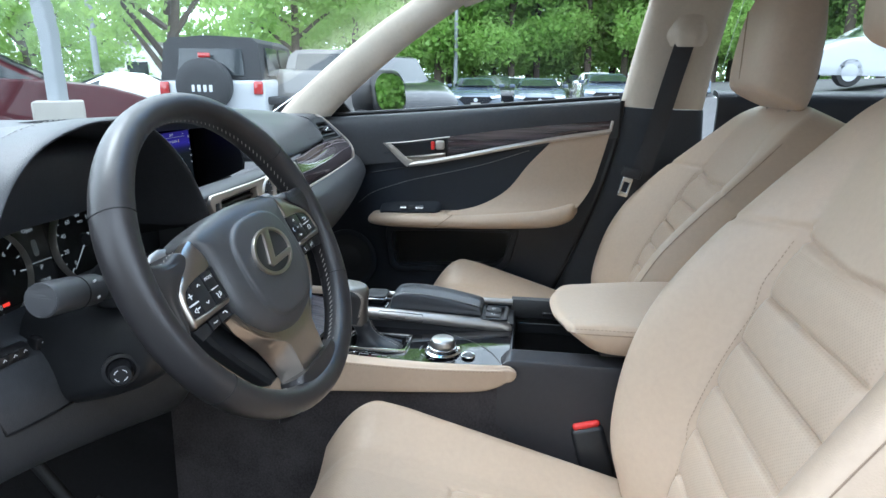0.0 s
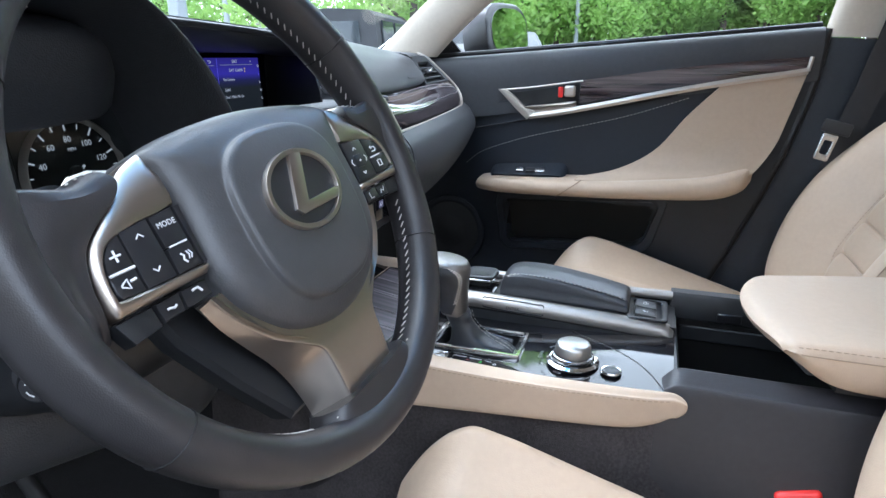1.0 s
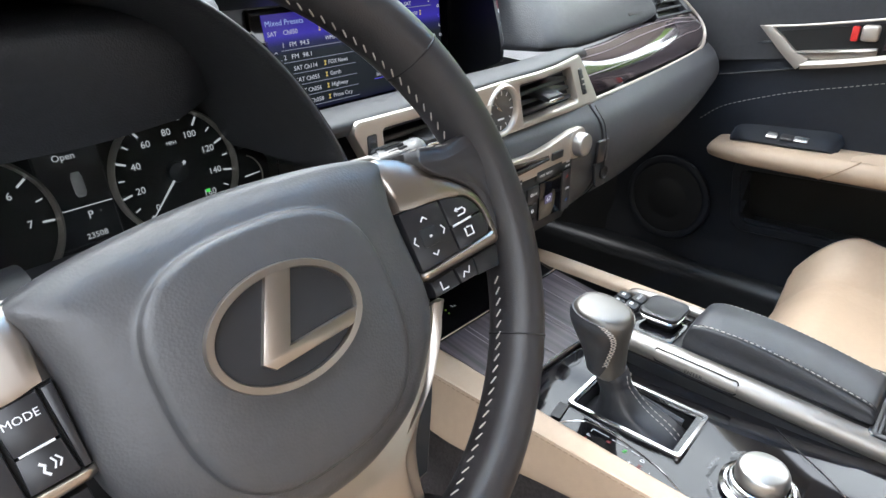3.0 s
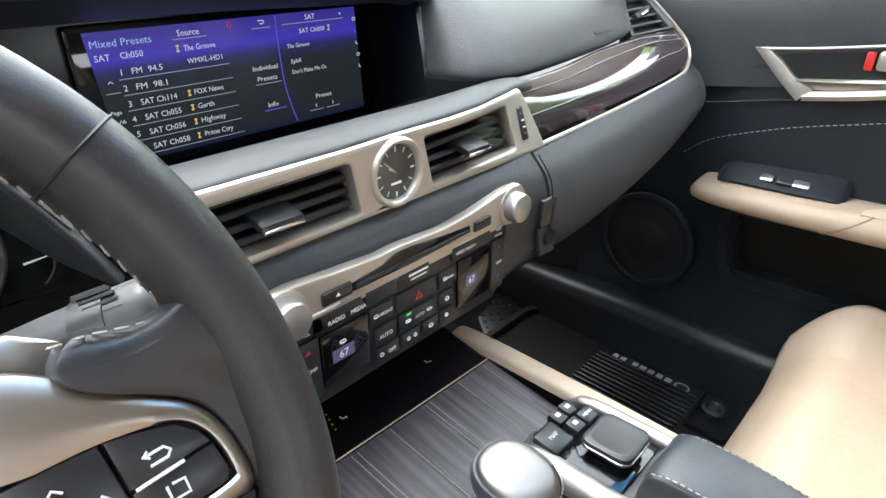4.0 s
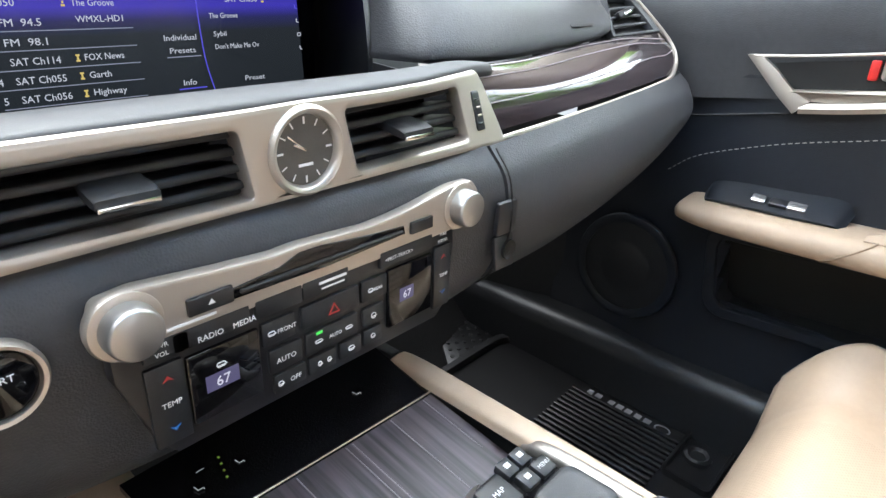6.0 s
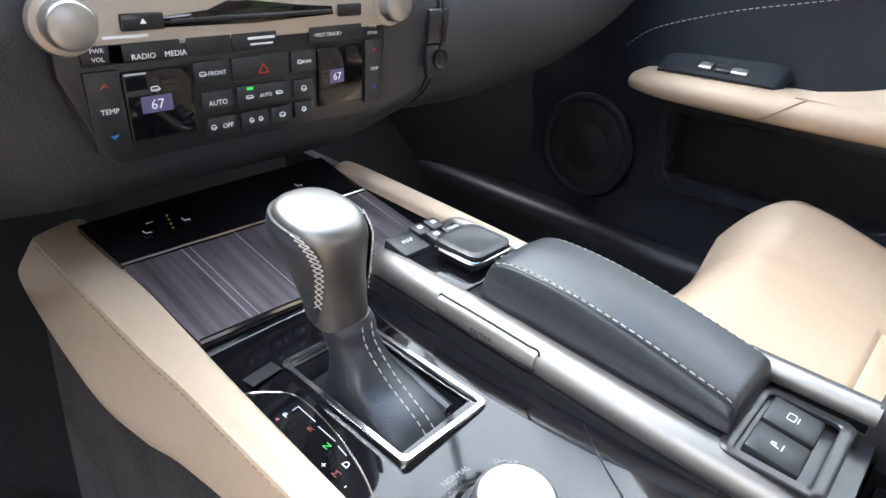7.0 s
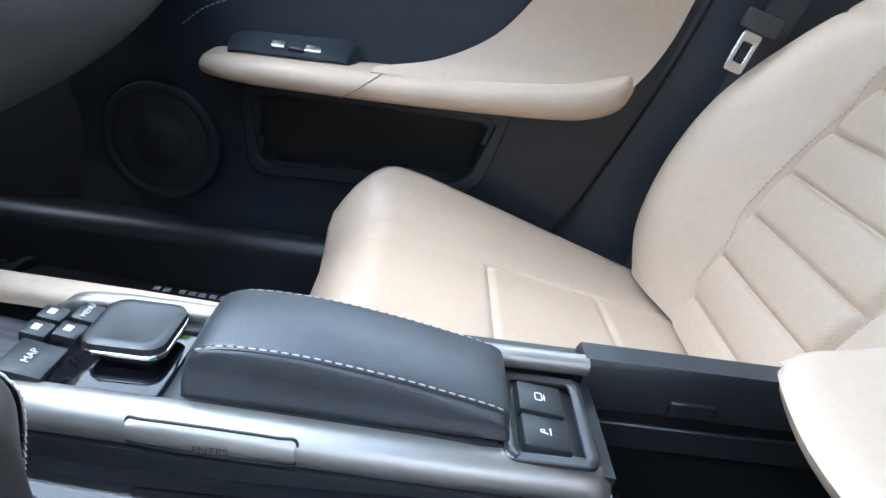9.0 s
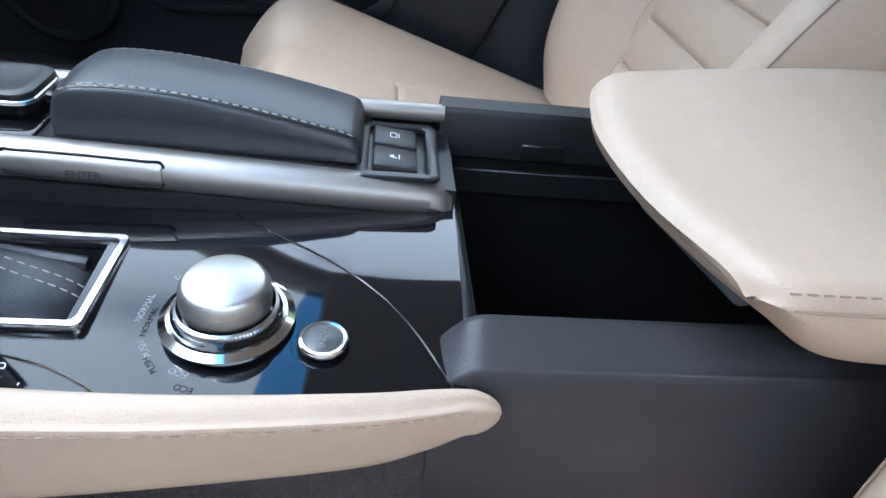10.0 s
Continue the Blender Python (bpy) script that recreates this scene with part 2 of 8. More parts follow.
def slab(p, thick):
    """A sheet of points (u, v, 3) with a thickness against its normals, closed all round."""
    q = p - normals(p) * thick
    ring = np.concatenate([p, q[:, ::-1]], 1)
    bm = grid(ring, wrap_v=True)
    bm.verts.ensure_lookup_table()
    nu, nv = p.shape[:2]
    for i in (0, nu - 1):
        for j in range(nv - 1):
            a, b = bm.verts[i * 2 * nv + j], bm.verts[i * 2 * nv + j + 1]
            c, d = bm.verts[i * 2 * nv + 2 * nv - 2 - j], bm.verts[i * 2 * nv + 2 * nv - 1 - j]
            bm.faces.new((a, b, c, d) if i else (d, c, b, a))
    return bm


def patch(rows, nu=24, nv=24, thick=0.006):
    return slab(bicubic(rows, nu, nv), thick)


def offset(loop, d):
    """A closed outline moved sideways by d (to its left as it runs)."""
    p = np.asarray(loop, float)
    t = np.roll(p, -1, 0) - np.roll(p, 1, 0)
    t /= np.maximum(np.linalg.norm(t, axis=1, keepdims=True), 1e-9)
    return p + d * np.c_[-t[:, 1], t[:, 0]]


def plate(loops, depth, edge, m):
    """A plate with holes: the first outline runs anticlockwise, the holes clockwise; its front edges are rounded."""
    b = bmesh.new()
    rim = []
    for p in loops:
        p = np.asarray(p, float)
        rings = [(p, 0.0), (p, depth - edge), (offset(p, edge * 0.3), depth - edge * 0.3), (offset(p, edge), depth - edge * 0.02), (offset(p, edge * 1.5), depth)]
        g = grid(np.stack([np.c_[q, np.full(len(q), z)] for q, z in rings]), b, wrap_v=True)
        b.verts.ensure_lookup_table()
        last = b.verts[-len(p):]
        rim += [b.edges.get((last[k], last[(k + 1) % len(p)])) for k in range(len(p))]
    bmesh.ops.triangle_fill(b, use_beauty=True, use_dissolve=False, edges=rim)
    bmesh.ops.transform(b, matrix=m, verts=b.verts)
    return b


def dense(outline, step=0.004):
    """Points along a closed outline, evenly spaced, its corners kept."""
    out = []
    for (x0, y0), (x1, y1) in zip(outline, outline[1:] + outline[:1]):
        n = max(1, round(math.hypot(x1 - x0, y1 - y0) / step))
        out += [(x0 + (x1 - x0) * k / n, y0 + (y1 - y0) * k / n) for k in range(n)]
    return out


def round_corners(outline, r, n=4):
    """The outline with each corner cut to a small arc."""
    out = []
    k = len(outline)
    for i in range(k):
        a, b, c = (np.array(outline[j % k], float) for j in (i - 1, i, i + 1))
        u, v = (a - b) / np.linalg.norm(a - b), (c - b) / np.linalg.norm(c - b)
        q = min(r, 0.45 * np.linalg.norm(a - b), 0.45 * np.linalg.norm(c - b))
        p0, p2 = b + u * q, b + v * q
        out += [tuple((1 - f) ** 2 * p0 + 2 * f * (1 - f) * b + f * f * p2) for f in np.linspace(0, 1, n + 1)]
    return out


def loft(rings, n=0, m=0, cap=True, closed=True):
    """A skin over rings of points; n rings and m points a ring after smoothing."""
    rings = [cr(r, m, closed) if m else np.asarray(r, float) for r in rings]
    p = np.stack(rings)
    if n:
        p = np.stack([cr(p[:, j], n) for j in range(p.shape[1])], 1)
    return grid(p, wrap_v=closed, cap=cap and closed)


def tube(path, r, seg=8, closed=False, n=0, bm=None, flat=1.0, up=(0, 0, 1)):
    """A round bar along a path; r is a number or one a point."""
    p = cr(path, n, closed) if n else np.asarray(path, float)
    t = np.roll(p, -1, 0) - np.roll(p, 1, 0) if closed else np.gradient(p, axis=0)
    t /= np.maximum(np.linalg.norm(t, axis=1, keepdims=True), 1e-9)
    s = np.cross(t, np.array(up, float))
    bad = np.linalg.norm(s, axis=1) < 1e-3
    s[bad] = np.cross(t[bad], np.array((1.0, 0.2, 0)))
    s /= np.linalg.norm(s, axis=1, keepdims=True)
    w = np.cross(s, t)
    r = np.asarray(r, float).ravel()
    r = np.interp(np.linspace(0, 1, len(p)), np.linspace(0, 1, len(r)), r) if len(r) not in (1, len(p)) else np.broadcast_to(r, (len(p),))
    r = r[:, None, None]
    a = np.linspace(0, 2 * np.pi, seg, endpoint=False)
    ring = p[:, None] + r * (np.cos(a)[None, :, None] * s[:, None] + flat * np.sin(a)[None, :, None] * w[:, None])
    return grid(ring, bm, wrap_u=closed, wrap_v=True, cap=not closed)


def rbox(size, r=0.004, seg=2, m=None, bm=None):
    """A box with rounded edges."""
    b = bmesh.new()
    bmesh.ops.create_cube(b, size=1.0)
    bmesh.ops.scale(b, vec=size, verts=b.verts)
    r = min(r, 0.49 * min(size))
    bmesh.ops.bevel(b, geom=b.edges[:], offset=r, segments=seg, profile=0.5, affect="EDGES")
    if m is not None:
        bmesh.ops.transform(b, matrix=m, verts=b.verts)
    return merged(bm, b)


def merged(bm, b):
    if bm is None:
        return b
    me = bpy.data.meshes.new("join")
    b.to_mesh(me)
    b.free()
    bm.from_mesh(me)
    bpy.data.meshes.remove(me)
    return bm


def lathe(profile, seg=32, m=None, bm=None):
    """A turned body about z from (radius, height) pairs."""
    a = np.linspace(0, 2 * np.pi, seg, endpoint=False)
    p = np.array([[(r * np.cos(t), r * np.sin(t), z) for t in a] for r, z in profile])
    hollow = profile[0][0] > 1e-6 and profile[-1][0] > 1e-6
    b = grid(p, wrap_v=True, wrap_u=hollow)
    bmesh.ops.remove_doubles(b, verts=b.verts, dist=1e-6)
    if m is not None:
        bmesh.ops.transform(b, matrix=m, verts=b.verts)
    return merged(bm, b)


def prism(outline, depth, m=None, bevel=0.0, seg=2, bm=None):
    """A plate with an outline in x, y, from z = 0 up to depth, its upper edge rounded."""
    b = bmesh.new()
    low = [b.verts.new((x, y, 0)) for x, y in outline]
    f = b.faces.new(low)
    if f.normal.z > 0 or sum((x1 - x0) * (y1 + y0) for (x0, y0), (x1, y1) in zip(outline, outline[1:] + outline[:1])) < 0:
        f.normal_flip()
    top = bmesh.ops.extrude_face_region(b, geom=[f])
    tv = [v for v in top["geom"] if isinstance(v, bmesh.types.BMVert)]
    bmesh.ops.translate(b, vec=(0, 0, depth), verts=tv)
    if bevel:
        tf = next(g for g in top["geom"] if isinstance(g, bmesh.types.BMFace))
        bmesh.ops.bevel(b, geom=list(tf.edges), offset=bevel, segments=seg, profile=0.5, affect="EDGES")
    if m is not None:
        bmesh.ops.transform(b, matrix=m, verts=b.verts)
    return merged(bm, b)


def frame_prism(outer, inner, depth, m=None, bm=None):
    """A flat ring between two outlines with the same number of points."""
    o, i = np.array(outer, float), np.array(inner, float)
    z = lambda a, h: np.c_[a, np.full(len(a), h)]
    e = 0.25 * depth
    p = np.stack([z(o, 0), z(o, depth - e), z(o + (i - o) * 0.12, depth), z(i + (o - i) * 0.12, depth), z(i, depth - e), z(i, 0)])
    b = grid(p, wrap_u=True, wrap_v=True)
    if m is not None:
        bmesh.ops.transform(b, matrix=m, verts=b.verts)
    return merged(bm, b)


def rounded(w, h, r, n=5):
    """The outline of a rectangle with round corners."""
    out = []
    for cx, cy, a0 in ((w / 2 - r, h / 2 - r, 0), (-w / 2 + r, h / 2 - r, 90), (-w / 2 + r, -h / 2 + r, 180), (w / 2 - r, -h / 2 + r, 270)):
        out += [(cx + r * math.cos(radians(a0 + 90 * k / n)), cy + r * math.sin(radians(a0 + 90 * k / n))) for k in range(n + 1)]
    return out


def stitches(path, length=0.005, gap=0.0025, r=0.0006, slant=0.0, bm=None, side=(0, 0, 1)):
    """Single stitches along a path, each a small bar."""
    p = cr(path, 400)
    d = np.r_[0, np.cumsum(np.linalg.norm(np.diff(p, axis=0), axis=1))]
    bm = bm or bmesh.new()
    side = np.array(side, float)
    for s in np.arange(0, d[-1] - length, length + gap):
        a, b = (np.array([np.interp(v, d, p[:, k]) for k in range(3)]) for v in (s, s + length))
        tube([a - side * slant, (a + b) / 2 + 0, b + side * slant], [r * 0.7, r, r * 0.7], 5, bm=bm)
    return bm


def letters(name, text, size, m, material, parent=None, align="LEFT"):
    """Raised print in the built-in font, laid on the pose m."""
    cu = bpy.data.curves.new(name, "FONT")
    cu.body, cu.size, cu.align_x, cu.extrude, cu.resolution_u = text, size, align, 0.00008, 2
    tmp = bpy.data.objects.new(name, cu)
    scene.collection.objects.link(tmp)
    me = bpy.data.meshes.new_from_object(tmp.evaluated_get(bpy.context.evaluated_depsgraph_get()))
    bpy.data.objects.remove(tmp)
    bpy.data.curves.remove(cu)
    b = bmesh.new()
    b.from_mesh(me)
    bpy.data.meshes.remove(me)
    bmesh.ops.transform(b, matrix=m, verts=b.verts)
    return part(name, b, material, parent, smooth=False)


def facing(at, normal, up=(0, 0, 1)):
    """A pose whose z looks along normal and whose y looks up as far as it can."""
    z = Vector(normal).normalized()
    x = Vector(up).cross(z).normalized()
    y = z.cross(x)
    return Matrix.Translation(at) @ Matrix((x, y, z)).transposed().to_4x4()


# ---- dashboard ----
def rows_x(table, y_shift=0.0):
    """Control rows from {x: [(y, z), ...]}."""
    return [[(x, y + y_shift, z) for y, z in prof] for x, prof in table]


def driver_set(bm):
    """Draws the driver's end of the dash in towards its middle, back and down, easing in from the centre stack."""
    for v in bm.verts:
        g = min(1.0, max(0.0, (-0.19 - v.co.x) / 0.10))
        v.co += Vector((0.007 - 0.063 * (v.co.x + 0.28), -0.038 if v.co.y < 0.75 else -0.02, -0.020 + 0.037 * (v.co.x + 0.28))) * g
    return bm


dash = thing("dashboard", (0, 0.62, 0.70), "black soft-touch dashboard with satin metal band and dark wood trim", "dashboard")

part("lower_pad", patch(rows_x([
    (0.180, [(0.60, 0.735), (0.53, 0.735), (0.478, 0.765), (0.456, 0.815), (0.458, 0.858), (0.478, 0.884)]),
    (0.30, [(0.62, 0.725), (0.54, 0.728), (0.480, 0.765), (0.452, 0.820), (0.455, 0.865), (0.474, 0.893)]),
    (0.46, [(0.64, 0.735), (0.55, 0.738), (0.490, 0.778), (0.460, 0.830), (0.462, 0.872), (0.480, 0.900)]),
    (0.57, [(0.655, 0.757), (0.565, 0.760), (0.500, 0.800), (0.470, 0.846), (0.475, 0.880), (0.494, 0.902)]),
    (0.615, [(0.665, 0.775), (0.58, 0.778), (0.515, 0.815), (0.482, 0.858), (0.490, 0.889), (0.506, 0.905)]),
    (0.650, [(0.68, 0.800), (0.61, 0.802), (0.565, 0.830), (0.540, 0.868), (0.545, 0.895), (0.560, 0.905)]),
]), 30, 30, 0.012), DASH, dash, "black soft-touch pad above the glove box")
part("seam_groove", tube([(0.178, 0.470, 0.884), (0.179, 0.4535, 0.858), (0.181, 0.4535, 0.81), (0.183, 0.478, 0.763), (0.185, 0.53, 0.732)], 0.0008, 6, n=24), VOID, dash)
# centre stack body, between the driver's panel and the glove box
part("centre_body", patch(rows_x([
    (-0.30, [(0.66, 0.715), (0.56, 0.722), (0.505, 0.765), (0.492, 0.82), (0.489, 0.860), (0.496, 0.884)]),
    (-0.19, [(0.62, 0.705), (0.545, 0.715), (0.497, 0.755), (0.482, 0.81), (0.478, 0.860), (0.489, 0.884)]),
    (-0.11, [(0.60, 0.700), (0.540, 0.708), (0.492, 0.745), (0.480, 0.80), (0.474, 0.860), (0.487, 0.884)]),
    (0.02, [(0.60, 0.700), (0.540, 0.708), (0.490, 0.745), (0.480, 0.80), (0.472, 0.860), (0.487, 0.884)]),
    (0.12, [(0.60, 0.702), (0.540, 0.710), (0.490, 0.748), (0.480, 0.80), (0.468, 0.860), (0.486, 0.884)]),
    (0.178, [(0.60, 0.730), (0.53, 0.732), (0.480, 0.762), (0.458, 0.815), (0.460, 0.858), (0.480, 0.884)]),
]), 36, 28, 0.012), DASH, dash)

# wood trim towards the door
WOODROWS = rows_x([
    (0.194, [(0.490, 0.890), (0.497, 0.915), (0.515, 0.938), (0.520, 0.940)]),
    (0.30, [(0.490, 0.893), (0.500, 0.916), (0.528, 0.936), (0.534, 0.938)]),
    (0.42, [(0.492, 0.898), (0.506, 0.921), (0.545, 0.940), (0.551, 0.942)]),
    (0.53, [(0.496, 0.903), (0.512, 0.928), (0.545, 0.944), (0.556, 0.946)]),
    (0.58, [(0.502, 0.906), (0.514, 0.928), (0.535, 0.943), (0.547, 0.949)]),
    (0.613, [(0.513, 0.922), (0.519, 0.931), (0.530, 0.941), (0.538, 0.950)]),
])
part("wood_trim", patch(WOODROWS, 34, 12, 0.008), WOOD_GLOSS, dash, "glossy dark striped wood trim")
for f in (0.30, 0.55, 0.72):
    line = np.stack([cr(r, 21)[int(20 * f)] for r in WOODROWS])
    part("inlay_line", tube(line + (0, -0.0002, 0.0002), 0.0005, 4, n=40), PALE_LINE, dash)
EDGE = [(0.17, 0.484, 0.884), (0.30, 0.485, 0.888), (0.42, 0.487, 0.893), (0.53, 0.491, 0.899), (0.57, 0.496, 0.903), (0.600, 0.505, 0.910), (0.615, 0.512, 0.920), (0.619, 0.522, 0.935), (0.615, 0.537, 0.952), (0.605, 0.554, 0.971), (0.596, 0.569, 0.987), (0.588, 0.584, 1.001), (0.582, 0.600, 1.008)]
part("trim_strip", tube(EDGE, 0.0027, 8, n=70), SILVER, dash, "thin satin metal strip")
part("end_panel", patch([[(x, y + 0.004, z) for x, y, z in EDGE[4:]], [(x + 0.012, y + 0.030, z - 0.004) for x, y, z in EDGE[4:]], [(0.652, y + 0.10, z - 0.012) for x, y, z in EDGE[4:]]], 10, 30, 0.004), HARD, dash, "black end of the dashboard")

# upper pad in front of the passenger
PADROWS = rows_x([
    (0.163, [(0.606, 0.940), (0.600, 0.948), (0.606, 0.962), (0.622, 0.990), (0.648, 1.024), (0.72, 1.046), (0.90, 1.02), (1.10, 0.98)]),
    (0.171, [(0.572, 0.940), (0.565, 0.947), (0.572, 0.962), (0.594, 0.990), (0.628, 1.022), (0.71, 1.047), (0.90, 1.02), (1.10, 0.98)]),
    (0.190, [(0.548, 0.939), (0.541, 0.946), (0.548, 0.961), (0.573, 0.990), (0.614, 1.021), (0.70, 1.049), (0.90, 1.02), (1.10, 0.98)]),
    (0.26, [(0.542, 0.937), (0.535, 0.944), (0.541, 0.958), (0.565, 0.986), (0.606, 1.015), (0.69, 1.042), (0.90, 1.02), (1.10, 0.98)]),
    (0.42, [(0.557, 0.940), (0.550, 0.947), (0.555, 0.960), (0.576, 0.983), (0.612, 1.005), (0.69, 1.028), (0.88, 1.01), (1.06, 0.98)]),
    (0.50, [(0.562, 0.947), (0.556, 0.953), (0.561, 0.964), (0.579, 0.982), (0.605, 1.002), (0.68, 1.020), (0.85, 1.01), (1.00, 0.98)]),
    (0.527, [(0.570, 0.954), (0.565, 0.959), (0.569, 0.968), (0.582, 0.982), (0.603, 1.001), (0.67, 1.014), (0.84, 1.01), (0.98, 0.98)]),
    (0.537, [(0.581, 0.962), (0.578, 0.966), (0.581, 0.973), (0.590, 0.983), (0.606, 0.998), (0.67, 1.009), (0.83, 1.005), (0.97, 0.98)]),
])
for r in PADROWS[:3]:
    r[:] = [(x + 0.42 * min(max(z - 0.950, 0.0), 0.075), y, z) if y < 0.80 else (x, y, z) for x, y, z in r]
part("upper_pad", patch(PADROWS, 50, 44, 0.004), DASH, dash, "black padded upper dash before the passenger")
part("end_top", patch(rows_x([(0.530, [(0.596, 1.000), (0.612, 1.007), (0.67, 1.011), (0.83, 1.005), (0.97, 0.975)]), (0.58, [(0.594, 1.003), (0.612, 1.009), (0.67, 1.011), (0.80, 1.003), (0.92, 0.975)]), (0.63, [(0.606, 1.002), (0.62, 1.007), (0.67, 1.008), (0.78, 1.0), (0.86, 0.975)]), (0.70, [(0.606, 0.995), (0.62, 1.002), (0.67, 1.004), (0.78, 0.998), (0.84, 0.975)])]), 14, 20, 0.008), DASH, dash)
part("pad_side", patch([[(0.168, 0.604, 0.925), (0.166, 0.602, 0.948), (0.180, 0.624, 0.990), (0.196, 0.650, 1.022), (0.200, 0.70, 1.030)], [(0.186, 0.640, 0.910), (0.188, 0.645, 0.945), (0.198, 0.660, 0.990), (0.208, 0.680, 1.020), (0.210, 0.71, 1.028)], [(0.206, 0.690, 0.890), (0.208, 0.695, 0.940), (0.212, 0.700, 0.990), (0.218, 0.710, 1.015), (0.220, 0.725, 1.022)], [(0.214, 0.737, 0.870), (0.216, 0.737, 0.935), (0.220, 0.737, 0.990), (0.224, 0.737, 1.012), (0.226, 0.74, 1.020)]], 24, 24, 0.004), HARD, dash, "dark rounded wall beside the display")
part("airbag_print", rbox((0.05, 0.0006, 0.004), 0.0002, 1, pose(0.44, 0.5562, 0.9625, -42, 0, 2)), HARD, dash)

# ledge under the screen, hood over it
part("screen_ledge", patch(rows_x([
    (-0.215, [(0.4880, 0.9285), (0.4842, 0.9355), (0.4880, 0.9413), (0.5120, 0.9435), (0.5450, 0.9370), (0.6200, 0.9070), (0.7200, 0.8680), (0.7450, 0.8600)]),
    (-0.10, [(0.4880, 0.9285), (0.4842, 0.9355), (0.4880, 0.9417), (0.5120, 0.9445), (0.5450, 0.9370), (0.6200, 0.9070), (0.7200, 0.8680), (0.7450, 0.8600)]),
    (0.08, [(0.4890, 0.9295), (0.4855, 0.9375), (0.4895, 0.9430), (0.5120, 0.9445), (0.5450, 0.9370), (0.6200, 0.9080), (0.7200, 0.8700), (0.7450, 0.8620)]),
    (0.145, [(0.4990, 0.9305), (0.4955, 0.9385), (0.4995, 0.9435), (0.5180, 0.9445), (0.5480, 0.9370), (0.6200, 0.9090), (0.7200, 0.8720), (0.7450, 0.8640)]),
    (0.185, [(0.5080, 0.9305), (0.5045, 0.9385), (0.5085, 0.9435), (0.5260, 0.9445), (0.5520, 0.9370), (0.6200, 0.9110), (0.7200, 0.8740), (0.7450, 0.8660)]),
    (0.22, [(0.5110, 0.9325), (0.5110, 0.9365), (0.5170, 0.9415), (0.5360, 0.9410), (0.5560, 0.9370), (0.6200, 0.9120), (0.7200, 0.8750), (0.7450, 0.8660)]),
]), 30, 40, 0.008), LEDGE, dash, "smooth grey-black ledge under the display")
part("screen_hood", patch(rows_x([
    (-0.25, [(0.735, 1.0070), (0.660, 1.0200), (0.605, 1.0360), (0.600, 1.0460), (0.680, 1.0480), (0.900, 1.0200), (1.12, 0.970)]),
    (-0.05, [(0.735, 1.0070), (0.660, 1.0160), (0.608, 1.0300), (0.602, 1.0400), (0.680, 1.0420), (0.900, 1.0150), (1.14, 0.970)]),
    (0.10, [(0.735, 1.0070), (0.660, 1.0100), (0.612, 1.0220), (0.606, 1.0320), (0.680, 1.0350), (0.900, 1.0050), (1.13, 0.970)]),
    (0.165, [(0.735, 1.0070), (0.660, 1.0080), (0.622, 1.0140), (0.616, 1.0220), (0.690, 1.0260), (0.900, 0.9950), (1.12, 0.970)]),
    (0.215, [(0.735, 1.0050), (0.665, 1.0000), (0.640, 1.0060), (0.632, 1.0110), (0.700, 1.0200), (0.900, 0.9920), (1.11, 0.970)]),
]), 20, 30, 0.008), DASH, dash)
part("screen_surround", rbox((0.40, 0.012, 0.17), 0.003, 2, pose(0.03, 0.742, 0.945)), SATIN_BLACK, dash)

# display
screen = thing("display_screen", (0.038, 0.724, 0.885), "wide lit display showing a blue radio preset menu", "screen")
SX0, SX1, SZ0, SZ1 = -0.110, 0.186, 0.888, 1.000
part("bezel", rbox((0.322, 0.010, 0.128), 0.004, 2, pose(0.038, 0.730, 0.942)), PIANO, screen)


def screen_material():
    m = bpy.data.materials.new("lit_menu_background")
    m.use_nodes = True
    nt = m.node_tree
    b = nt.nodes["Principled BSDF"]
    b.inputs["Base Color"].default_value, b.inputs["Roughness"].default_value = (0.004, 0.004, 0.006, 1), 0.12
    co, sep = nt.nodes.new("ShaderNodeTexCoord"), nt.nodes.new("ShaderNodeSeparateXYZ")
    mr = nt.nodes.new("ShaderNodeMapRange")
    mr.inputs["From Min"].default_value, mr.inputs["From Max"].default_value = SZ0, SZ1
    r = nt.nodes.new("ShaderNodeValToRGB")
    r.color_ramp.elements[0].position, r.color_ramp.elements[0].color = 0.0, (0.016, 0.018, 0.05, 1)
    r.color_ramp.elements[1].position, r.color_ramp.elements[1].color = 1.0, (0.06, 0.045, 0.40, 1)
    for p, c in ((0.10, (0.028, 0.034, 0.040)), (0.60, (0.034, 0.040, 0.048)), (0.70, (0.040, 0.042, 0.16)), (0.79, (0.085, 0.065, 0.66)), (0.90, (0.075, 0.058, 0.50))):
        e = r.color_ramp.elements.new(p)
        e.color = (*c, 1)
    nt.links.new(co.outputs["Object"], sep.inputs[0])
    nt.links.new(sep.outputs["Z"], mr.inputs["Value"])
    nt.links.new(mr.outputs["Result"], r.inputs["Fac"])
    nt.links.new(r.outputs["Color"], b.inputs["Emission Color"])
    b.inputs["Emission Strength"].default_value = 0.22
    return m


part("panel", prism([(SX0 + 0.010, SZ0), (SX1 - 0.004, SZ0), (SX1 - 0.010, SZ1), (SX0 + 0.001, SZ1)], 0.001, Matrix(((1, 0, 0, 0), (0, 0, -1, 0.7245), (0, 1, 0, 0), (0, 0, 0, 1)))), screen_material(), screen, "lit blue and black menu", smooth=False)
INK = glow("screen_text", (0.72, 0.74, 0.82), 0.26)
INK_HEAD = glow("screen_heading", (0.42, 0.55, 0.95), 0.26)
INK_DIM = glow("screen_line", (0.40, 0.43, 0.55), 0.22)
INK_BLUE = glow("screen_blue_line", (0.12, 0.10, 0.80), 0.30)
